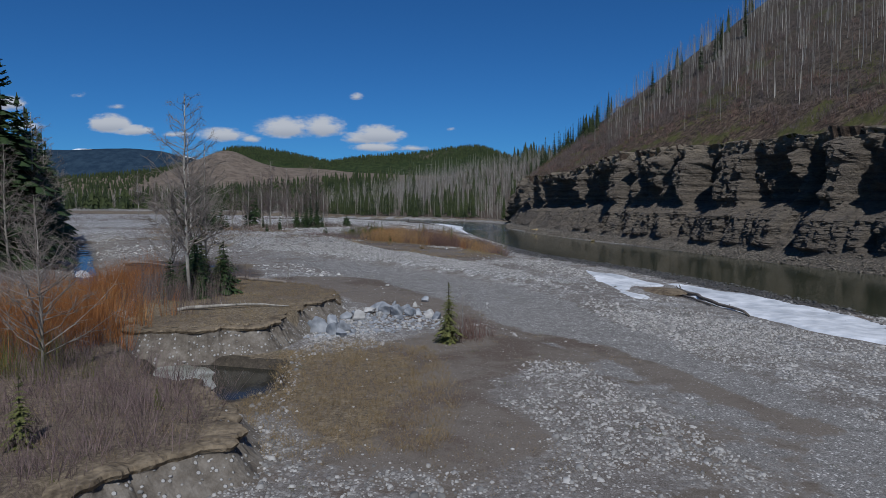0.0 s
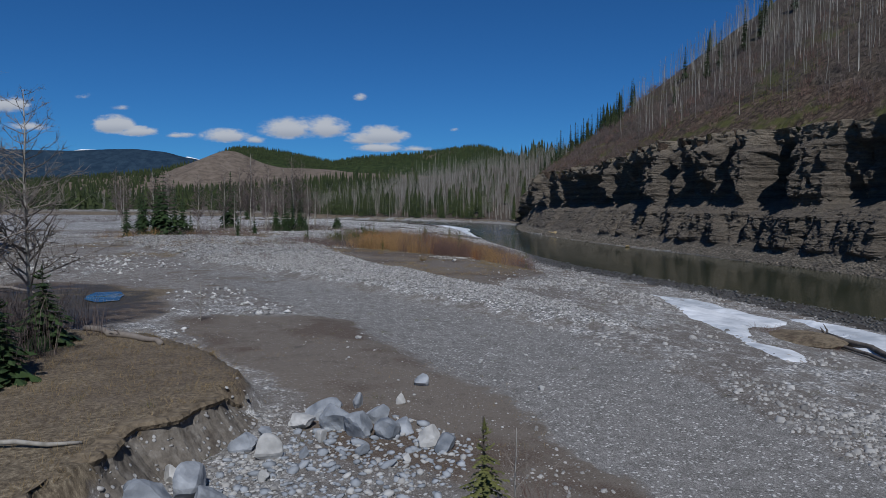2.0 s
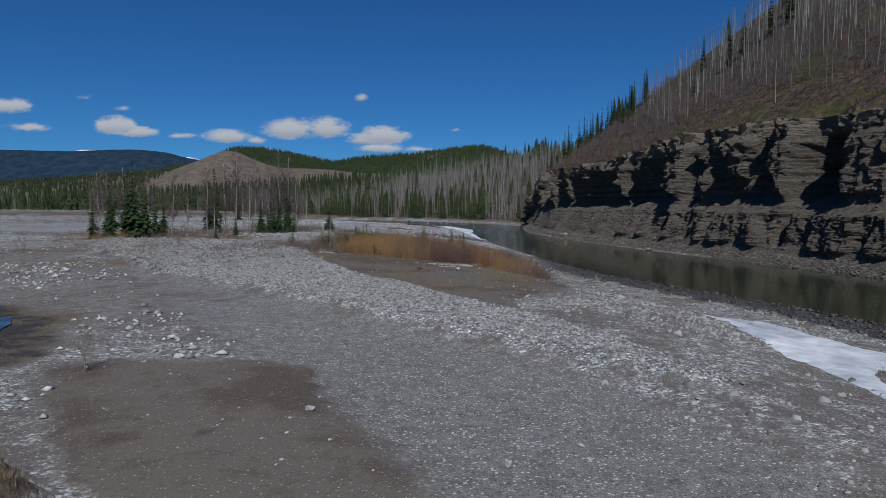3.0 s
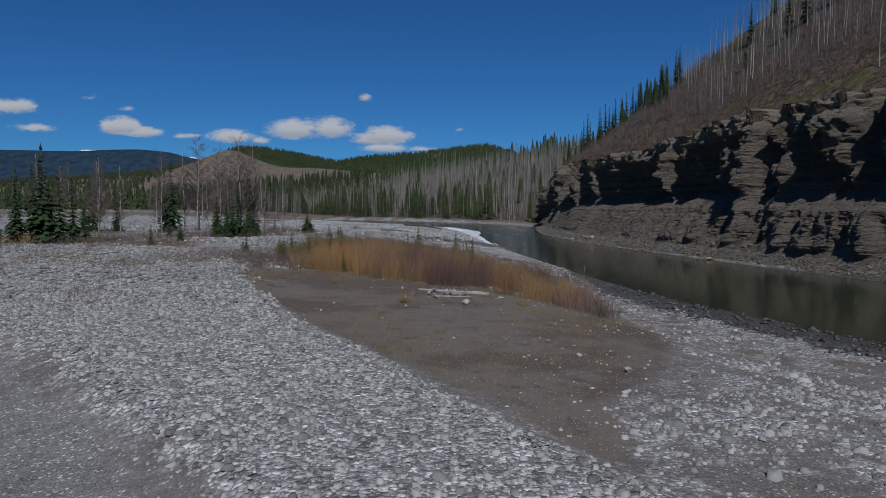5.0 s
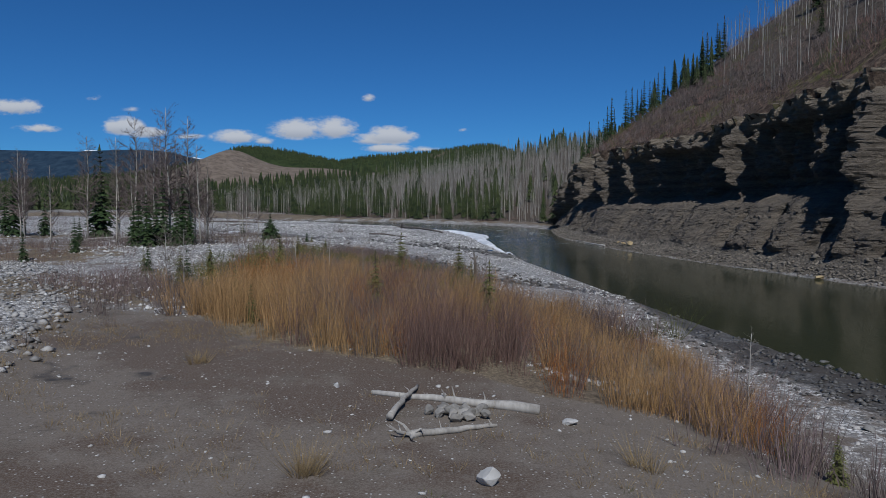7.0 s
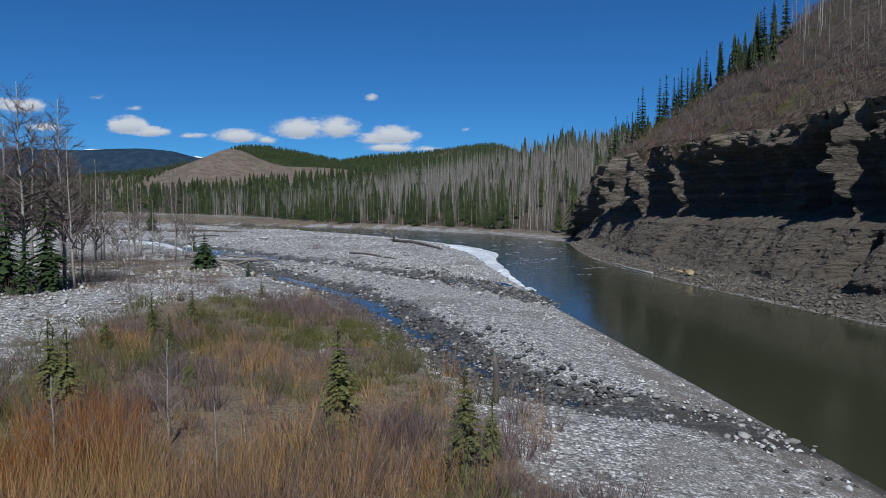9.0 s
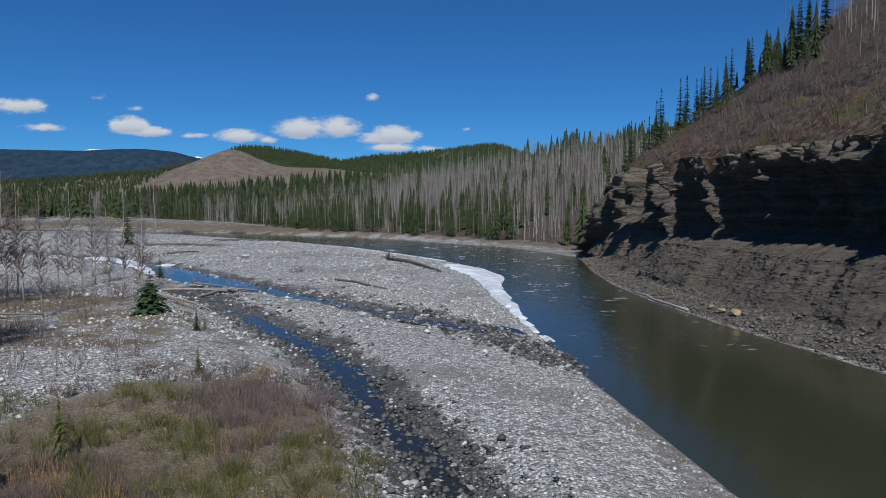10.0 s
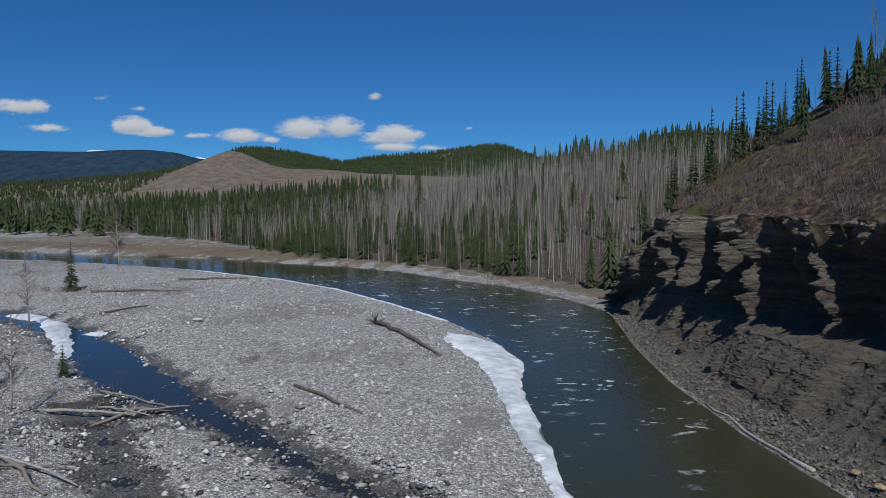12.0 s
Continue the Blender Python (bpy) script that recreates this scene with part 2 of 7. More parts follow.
def cliff_material():
    m, n, out = material("layered_shale")
    p = place(n)
    sep = n.add("ShaderNodeSeparateXYZ", {0: p})
    wob = n.noise(p, 0.12, 3.0).outputs[0]
    zz = n.math("ADD", n.math("SUBTRACT", sep.outputs[2], n.math("MULTIPLY", sep.outputs[1], 0.011)), n.math("MULTIPLY", wob, 0.8))
    layer = n.noise_line(n.math("ADD", zz, n.math("MULTIPLY", n.noise(p, 0.9, 4.0).outputs[0], 0.5)), 1.7, 5.0, 0.65).outputs[0]
    grain = n.noise(n.add("ShaderNodeMapping", {0: p, 3: (1.0, 1.0, 2.6)}).outputs[0], 1.6, 8.0, 0.75).outputs[0]
    dust = n.noise(p, 0.33, 5.0, 0.65).outputs[0]
    layer = n.math("ADD", n.math("MULTIPLY", layer, 0.45), n.math("MULTIPLY", grain, 0.55))
    dark = n.mix(n.step(layer, 0.25, 0.75), (0.062, 0.054, 0.045, 1), (0.225, 0.188, 0.148, 1))
    edge_z = n.math("ADD", zz, n.math("MINIMUM", n.math("MULTIPLY", n.math("MAXIMUM", n.math("SUBTRACT", sep.outputs[1], 126.0), 0.0), 0.045), 2.4))
    top = n.step(n.math("ADD", edge_z, n.math("MULTIPLY", n.math("SUBTRACT", dust, 0.5), 3.0)), 13.6, 15.4)
    warm = n.mix(layer, (0.20, 0.16, 0.115, 1), (0.42, 0.355, 0.26, 1))
    col = n.mix(n.math("MULTIPLY", top, 0.75), dark, warm)
    up = n.add("ShaderNodeSeparateXYZ", {0: n.add("ShaderNodeNewGeometry").outputs["Normal"]}).outputs[2]
    scree = n.math("MULTIPLY", n.step(up, 0.35, 0.75), n.step(dust, 0.35, 0.6))
    col = n.mix(n.math("MULTIPLY", scree, 0.75), col, n.mix(grain, (0.095, 0.081, 0.066, 1), (0.185, 0.158, 0.126, 1)))
    col = n.mix(n.math("MULTIPLY", n.step(grain, 0.45, 0.7), 0.3), col, (0.24, 0.21, 0.168, 1))
    low = n.step(zz, 1.6, 0.7)
    rub = n.ramp(n.add("ShaderNodeSeparateColor", {0: n.add("ShaderNodeTexVoronoi", {"Vector": p, "Scale": 3.6}).outputs["Color"]}).outputs[0], ((0.0, (0.09, 0.08, 0.066)), (0.7, (0.19, 0.168, 0.138)), (1.0, (0.34, 0.29, 0.22))))
    col = n.mix(n.math("MULTIPLY", low, 0.8), col, rub)
    h = n.math("ADD", n.math("MULTIPLY", layer, 0.35), n.math("MULTIPLY", grain, 0.8))
    crag = n.noise(p, 1.1, 8.0, 0.7).outputs[0]
    h = n.math("ADD", h, n.math("MULTIPLY", crag, 1.4))
    finish(n, out, col, 0.9, h, 1.0, 0.4, 0.2)
    return m


def water_material(name, deep, rapids):
    m, n, out = material(name)
    p = place(n)
    flow = n.add("ShaderNodeMapping", {0: p, 3: (1.0, 0.45, 1.0)}).outputs[0]
    rip = n.noise(flow, 1.3, 5.0, 0.6).outputs[0]
    chop = n.noise(flow, 5.0, 3.0, 0.6).outputs[0]
    att = n.attribute("rapid").outputs["Fac"]
    h = n.math("ADD", n.math("MULTIPLY", rip, n.math("ADD", 0.13, n.math("MULTIPLY", att, 1.6))), n.math("MULTIPLY", chop, n.math("ADD", 0.09, n.math("MULTIPLY", att, 0.4))))
    crest = n.noise(n.add("ShaderNodeMapping", {0: p, 2: (0, 0, 0.5), 3: (0.55, 1.0, 1.0)}).outputs[0], 0.85, 7.0, 0.72).outputs[0]
    foam = n.math("MULTIPLY", n.math("MULTIPLY", n.step(crest, 0.575, 0.64), n.step(n.noise(p, 0.16, 3.0).outputs[0], 0.46, 0.56)), n.math("MULTIPLY", att, rapids))
    murk = n.noise(p, 0.07, 3.0, 0.6).outputs[0]
    col = n.mix(murk, (*deep, 1), tuple(c * 1.5 for c in deep) + (1,))
    col = n.mix(foam, col, (0.72, 0.76, 0.76, 1))
    rough = n.math("ADD", 0.10, n.math("MULTIPLY", foam, 0.6))
    finish(n, out, col, rough, h, 0.55, 0.12, 0.5, IOR=1.33)
    return m


M_GROUND, M_CLIFF = ground_material(), cliff_material()
M_RIVER = water_material("river_water", (0.030, 0.033, 0.018), 1.0)
M_POND = water_material("still_water", (0.020, 0.020, 0.015), 0.0)
M_STONE = simple("river_stone", (0.093, 0.09, 0.085), (0.475, 0.458, 0.43), 9.0, 0.85, island=0.8, bump=0.4)
M_STONE_PALE = simple("pale_river_stone", (0.158, 0.154, 0.148), (0.73, 0.72, 0.69), 9.0, 0.85, island=0.8, bump=0.4)
M_BOULDER = simple("blue_grey_limestone", (0.085, 0.10, 0.12), (0.46, 0.48, 0.50), 2.2, 0.85, obj=0.3, bump=0.7, distance=0.08)
M_PALE = simple("pale_limestone", (0.30, 0.295, 0.28), (0.60, 0.59, 0.56), 3.0, 0.85, obj=0.2, bump=0.5, distance=0.05)
M_NEEDLE = simple("spruce_needles", (0.012, 0.028, 0.010), (0.052, 0.085, 0.026), 2.0, 0.7, island=0.45, obj=0.2, bump=0.0)
M_NEEDLE_YOUNG = simple("young_spruce_needles", (0.032, 0.042, 0.013), (0.185, 0.185, 0.058), 2.0, 0.7, island=0.5, obj=0.2, bump=0.0)
M_BARK = simple("dark_bark", (0.05, 0.04, 0.032), (0.13, 0.11, 0.09), 14.0, 0.9, obj=0.2, stretch=(1, 1, 0.3))
M_ASPEN = simple("pale_aspen_bark", (0.16, 0.145, 0.12), (0.50, 0.47, 0.41), 7.0, 0.85, obj=0.25, stretch=(1, 1, 0.6))
M_DARKTWIG = simple("red_brown_twigs", (0.075, 0.056, 0.050), (0.215, 0.172, 0.155), 5.0, 0.85, island=0.6)
M_TWIG = simple("grey_twigs", (0.12, 0.10, 0.085), (0.30, 0.265, 0.23), 5.0, 0.85, island=0.6)
M_DRIFT = simple("bleached_driftwood", (0.19, 0.176, 0.158), (0.46, 0.44, 0.40), 10.0, 0.85, obj=0.2, stretch=(1, 1, 0.15), bump=0.5)
M_ICE = simple("old_river_ice", (0.40, 0.43, 0.46), (0.86, 0.88, 0.90), 1.0, 0.55, bump=0.5, distance=0.1)
M_SLUSH = simple("murky_pond_ice", (0.13, 0.13, 0.10), (0.52, 0.53, 0.50), 1.6, 0.3)
M_SNOW = simple("snow", (0.8, 0.82, 0.85), (0.9, 0.91, 0.93), 0.02, 0.7)

# ---- mesh helpers ----
rng = np.random.default_rng(7)


class Geo:
    """Triangles gathered in numpy arrays."""

    def __init__(self):
        self.v, self.f, self.n = [], [], 0

    def put(self, v, f):
        v = np.asarray(v, float)
        self.v.append(v)
        self.f.append(np.asarray(f, int) + self.n)
        self.n += len(v)

    def tube(self, pts, radii, sides=5, cap=True):
        pts = np.asarray(pts, float)
        k = len(pts)
        d = np.gradient(pts, axis=0)
        d /= np.linalg.norm(d, axis=1)[:, None] + 1e-9
        ref = np.array([0.3, 0.9, 0.2]) if abs(d[:, 2]).mean() > 0.6 else np.array([0.0, 0.0, 1.0])
        a = np.cross(d, ref)
        a /= np.linalg.norm(a, axis=1)[:, None] + 1e-9
        b = np.cross(d, a)
        ang = np.arange(sides) * 2 * math.pi / sides
        r = np.asarray(radii, float)[:, None, None]
        ring = pts[:, None, :] + r * (np.cos(ang)[None, :, None] * a[:, None, :] + np.sin(ang)[None, :, None] * b[:, None, :])
        v = ring.reshape(-1, 3)
        i = np.arange(k - 1)[:, None] * sides + np.arange(sides)[None, :]
        j = np.arange(k - 1)[:, None] * sides + (np.arange(sides)[None, :] + 1) % sides
        f = np.concatenate([np.stack([i, j, j + sides], -1).reshape(-1, 3), np.stack([i, j + sides, i + sides], -1).reshape(-1, 3)])
        if cap:
            e = (k - 1) * sides
            fan = [[e, e + q, e + q + 1] for q in range(1, sides - 1)] + [[0, q + 1, q] for q in range(1, sides - 1)]
            f = np.concatenate([f, np.array(fan)])
        self.put(v, f)

    def spike(self, o, e, r):
        """A thin three-sided spike, for twigs."""
        o, e = np.asarray(o, float), np.asarray(e, float)
        d = (e - o) / (np.linalg.norm(e - o) + 1e-9)
        a = np.cross(d, (0.3, 0.2, 0.93))
        a = a / (np.linalg.norm(a) + 1e-9) * r
        b = np.cross(d, a)
        self.put([o + a, o - 0.5 * a + 0.87 * b, o - 0.5 * a - 0.87 * b, e], [[0, 1, 3], [1, 2, 3], [2, 0, 3]])

    def arrays(self):
        return np.concatenate(self.v), np.concatenate(self.f)

    def stamp(self, v, f, mats):
        """Copies of one piece under many 4 x 4 matrices."""
        mats = np.asarray(mats)
        if not len(mats):
            return
        w = np.einsum("nij,vj->nvi", mats[:, :3, :3], v) + mats[:, None, :3, 3]
        ff = f[None] + (np.arange(len(mats)) * len(v))[:, None, None]
        self.put(w.reshape(-1, 3), ff.reshape(-1, f.shape[1]))


def mesh_np(name, v, f, mat=None, smooth=False):
    me = bpy.data.meshes.new(name)
    v, f = np.asarray(v, np.float32), np.asarray(f, np.int32)
    k = f.shape[1]
    me.vertices.add(len(v))
    me.vertices.foreach_set("co", v.ravel())
    me.loops.add(f.size)
    me.loops.foreach_set("vertex_index", f.ravel())
    me.polygons.add(len(f))
    me.polygons.foreach_set("loop_start", np.arange(len(f), dtype=np.int32) * k)
    me.polygons.foreach_set("use_smooth", np.full(len(f), smooth))
    me.update(calc_edges=True)
    if mat:
        me.materials.append(mat)
    return me


def part(name, geo, mat, parent=None, label="", smooth=False):
    me = mesh_np(name, *(geo.arrays() if isinstance(geo, Geo) else geo), mat, smooth)
    ob = new(name, me)
    ob.parent = parent
    if label:
        tagged(ob, label)
    return ob


def empty(name, m=None):
    ob = new(name)
    ob.empty_display_size = 0.2
    if m is not None:
        ob.matrix_basis = m
    return ob


def trs(x, y, z, s=1.0, rz=0.0, sz=None, tilt=0.0, ta=0.0):
    """A numpy matrix: place, scale, turn about z, lean."""
    c, q = math.cos(rz), math.sin(rz)
    r = np.array([[c, -q, 0], [q, c, 0], [0, 0, 1.0]])
    if tilt:
        e = np.array(Matrix.Rotation(tilt, 3, Vector((math.cos(ta), math.sin(ta), 0))))
        r = e @ r
    out = np.eye(4)
    out[:3, :3] = r @ np.diag([s, s, sz if sz else s])
    out[:3, 3] = (x, y, z)
    return out


def smooth01(x):
    x = np.clip(x, 0, 1)
    return x * x * (3 - 2 * x)


def seg_dist(px, py, line, closed=False):
    line = np.asarray(line, float)
    a = line
    b = np.roll(line, -1, axis=0)
    if not closed:
        a, b = line[:-1], line[1:]
    best = np.full(px.shape, 1e9)
    for (ax, ay), (bx, by) in zip(a, b):
        dx, dy = bx - ax, by - ay
        t = np.clip(((px - ax) * dx + (py - ay) * dy) / (dx * dx + dy * dy + 1e-9), 0, 1)
        best = np.minimum(best, np.hypot(px - ax - t * dx, py - ay - t * dy))
    return best


def inside(px, py, poly):
    res = np.zeros(px.shape, bool)
    k = len(poly)
    for i in range(k):
        (ax, ay), (bx, by) = poly[i], poly[(i + 1) % k]
        if ay == by:
            continue
        res ^= ((ay > py) != (by > py)) & (px < (bx - ax) * (py - ay) / (by - ay) + ax)
    return res


def within(px, py, poly):
    """Signed distance to a polygon, positive inside."""
    d = seg_dist(px, py, poly, True)
    return np.where(inside(px, py, poly), d, -d)


def soft(px, py, poly, w):
    return smooth01(within(px, py, poly) / (2 * w) + 0.5)


_gr = np.random.default_rng(3).random((64, 64))


def vnoise(x, y):
    """Smooth value noise, 0 to 1, one cell a unit."""
    x, y = np.asarray(x, float), np.asarray(y, float)
    i, j = np.floor(x).astype(int), np.floor(y).astype(int)
    u, v = smooth01(x - i), smooth01(y - j)
    g = lambda a, b: _gr[a % 64, b % 64]
    return (g(i, j) * (1 - u) + g(i + 1, j) * u) * (1 - v) + (g(i, j + 1) * (1 - u) + g(i + 1, j + 1) * u) * v


def fbm(x, y, octaves=4):
    return sum(vnoise(x * 2 ** k + 17.3 * k, y * 2 ** k + 5.1 * k) * 0.5 ** (k + 1) for k in range(octaves))

# ---- the plan ----
SLOPE = 0.011


def level(y):
    """The river's surface: it falls towards the first eye."""
    y = np.asarray(y, float)
    return SLOPE * (np.minimum(y, 420) - 40) + 0.004 * np.maximum(y - 420, 0)


LEFT = [(40, -120), (36, -20), (31, 20), (27.2, 43), (25, 58), (21.5, 71), (16.5, 84), (13, 94), (10.9, 106), (9, 120), (6.6, 138), (5.2, 152), (5.0, 166), (4.6, 175),
        (5.4, 184), (3.6, 193), (-1.4, 205), (-9.7, 219), (-21, 236), (-35, 251), (-58, 268), (-83, 280), (-120, 293), (-300, 340)]
RIGHT = [(64, -120), (56, -20), (50, 30), (45, 56), (38, 80), (31.5, 105), (28, 117), (24.5, 130), (22.5, 138), (19.5, 152), (17.6, 165), (16.9, 177), (17.3, 190), (18.6, 203),
         (19.4, 212), (15.4, 225), (7.9, 239), (-2, 250), (-14, 265), (-28, 276), (-43, 284), (-62, 297), (-85, 304), (-110, 313), (-152, 334), (-300, 372)]
HOLLOW = [(-29, 64.8), (-24.2, 63.5), (-21.2, 62.4), (-17.5, 59.3), (-14.1, 53.8), (-14, 50.3), (-15.2, 48.0), (-18, 46), (-26, 50)]
RIVER = LEFT + RIGHT[::-1]
CREEK = [(9.5, 111.5), (5.5, 113.5), (2.8, 115.5), (0.6, 119.5), (-1.0, 124.5), (-3.2, 129.5), (-6.0, 137), (-8.8, 142.5), (-12.0, 147), (-16, 153.5), (-20, 158.5), (-23, 163.5), (-28, 168.5)]
CREEK_W = [0.6, 0.7, 0.8, 0.85, 0.9, 1.0, 1.25, 1.3, 1.4, 1.1, 0.8, 1.0, 1.2]
SIDE = [(7.3, 139), (4.6, 142.5), (1.8, 147.3), (-2, 151.5), (-5.4, 154.8), (-9.5, 159), (-15, 164.5), (-21, 170), (-28, 177), (-36, 187), (-46, 198), (-60, 208), (-90, 222)]
SIDE_W = [0.2, 0.35, 0.8, 1.35, 1.2, 1.15, 1.5, 2.2, 3.1, 3.0, 2.4, 2.0, 2.0]
POND = [(-11.4, 26.8), (-9.6, 26.7), (-6.2, 25.7), (-5.5, 22.4), (-6.4, 21.0), (-8.4, 21.4), (-10.6, 23.9)]
BENCH = [(-14.5, 45), (-10.5, 43.6), (-7.4, 40.8), (-5.4, 37), (-6.9, 33.4), (-6.9, 30.2), (-7.6, 27.8), (-9.4, 26.9), (-12.2, 26.6), (-14, 31), (-17, 40)]
LOW_BENCH = [(-7.6, 11.5), (-6.4, 13.6), (-4.9, 14.8), (-5.3, 17), (-6.3, 19), (-8.7, 20.9), (-12.2, 26), (-15, 31), (-22, 33), (-24, 10), (-16, 4)]
LEFT_CREEK = [(-19.5, 37), (-21, 40), (-24, 45), (-28.5, 54), (-38, 72), (-54, 103), (-80, 140)]
TRACK = [(13.5, 8), (8.5, 8), (6.6, 21), (4.5, 28), (2.2, 35), (0.9, 40), (-2.2, 45.5), (-5.6, 51), (-12.3, 60), (-19, 71), (-26, 82), (-33, 93), (-27, 86), (-20.5, 76), (-12.7, 69), (-6.8, 62.7), (-2.5, 57.5), (1.2, 54), (4.5, 49.5), (7.8, 41), (10.3, 30), (12.6, 20)]
BAR = [(-45, 118), (-36, 117), (-27, 115), (-14.3, 98), (-10.6, 86), (-6.3, 75.7), (-3.0, 70.5), (1.2, 63), (4.6, 58), (8.5, 49), (5.6, 50.5), (1.5, 55), (-2.5, 58.5), (-6.8, 63.5), (-12.7, 70), (-20.5, 77), (-31, 92), (-42, 104)]
SAND = [(-12, 97), (-16, 99), (-11.4, 87), (-7, 78), (-3.4, 72), (1.0, 65), (2.9, 61.5), (3.2, 65), (5.8, 69), (7.4, 73), (8.4, 79), (8.2, 87), (2.5, 90), (-8, 95)]
SILT = [(-13, 51), (-9.6, 51.6), (-4.9, 51.6), (-3.1, 46.5), (-1.9, 44.5), (-0.8, 41.7), (0.8, 40.1), (1.9, 37.6), (2.6, 34.5), (0.3, 33), (-3.2, 34.5), (-4.8, 39.6), (-6.2, 41.4), (-7.9, 42.9), (-11.6, 48.4)]
NEAR_FLAT = [(-6.2, 8), (-6.0, 20), (-6.3, 28.6), (-4.8, 31), (1.7, 32.2), (6.7, 29.5), (9, 24.7), (11.5, 20), (14, 8)]
STREAK = [(1.6, 35.6), (3.8, 32.2), (5.4, 30.9), (6.6, 29.2), (7.5, 27.3), (8.2, 25.4), (8.9, 22.8), (10.5, 19)]
SILT_NEAR = [(-5, 26), (-4.5, 19), (-2, 15.5), (1.5, 15.2), (3, 18), (1.4, 22), (3.4, 26), (6.5, 27), (4.2, 30.8), (1.5, 34), (-3, 28.5)]
GRASS_NEAR = [(-5.6, 26.2), (-5.0, 20.5), (-3.6, 17), (-1, 17.5), (-0.6, 21.5), (-1.6, 27.5), (-4, 28.5)]
THICKET = [(-8.2, 94.2), (-4.4, 90.6), (-1.7, 89.4), (0.9, 88.2), (3, 87.2), (5, 87), (6.8, 84), (7.6, 87), (8.4, 91), (7.4, 97), (5.6, 100.5), (2, 103.5), (-2, 105.5), (-7, 106), (-11, 103), (-11.5, 98.5)]
SCRUB = [(-8.5, 94.5), (-11.5, 99), (-13.4, 105.5), (-13.8, 112), (-15.6, 118.5), (-14.8, 124.5), (-12.6, 129), (-9.6, 132), (-7.4, 131.5), (-5.2, 127.5), (-3.4, 122), (-1.2, 116), (0.4, 110), (2.4, 104.6), (7, 98), (7, 90), (0, 92)]
ICE_NEAR = [(12.4, 67.5), (15, 65.8), (17.4, 62), (21, 57.3), (24.2, 50), (25.8, 42), (26.6, 34), (23, 31), (20.6, 34.5), (18.6, 40.5), (17.8, 46.5), (16.6, 49.8), (14.9, 47.2), (13.7, 49.6), (13.4, 57)]
ICE_BEND = [(-2.2, 196.2), (1.2, 194.2), (3.8, 191.8), (5.9, 184), (4.9, 175), (5.2, 165), (5.6, 152.5), (7.2, 139.6), (6.6, 140.2), (4.5, 152.5), (3.0, 164), (2.4, 173.0), (0.9, 182.5), (-2.2, 189.6)]
HILL_SLOPE = 0.80


def shore_x(y):
    r = np.array(RIGHT[:15])
    return np.interp(y, r[:, 1], r[:, 0])


def cliff_top(y):
    """Height of the cliff's edge over the river."""
    return np.interp(y, [-120, 40, 70, 95, 112, 126, 140, 152, 178, 190, 203, 211.5, 217], [13, 14, 15.5, 15.8, 16.2, 16.2, 15, 14.0, 13.6, 13.4, 13.2, 6.0, 1.8])


def cliff_back(y):
    """How far the cliff's edge lies behind the shore."""
    return np.interp(y, [150, 192, 206, 214], [9.6, 6.6, 5.2, 3.6])


def hill_over(x, y):
    """The wooded hill over the cliff, above the river's level."""
    u = (x - shore_x(y)) * 0.965
    rough_ = 2.2 * (fbm(x * 0.06, y * 0.06) - 0.5) + 0.7 * (fbm(x * 0.4, y * 0.4, 3) - 0.5)
    a = np.where(y > 203, np.interp(y, [203, 230], [13.2, 11.0]), cliff_top(y)) - 0.2 + HILL_SLOPE * (u - cliff_back(y)) + rough_
    b = 14.0 + 0.45 * (x - 20) - 0.8 * (y - 207) + rough_
    k = np.minimum(a, b)
    return np.minimum(k, 78 + 0.05 * k), u


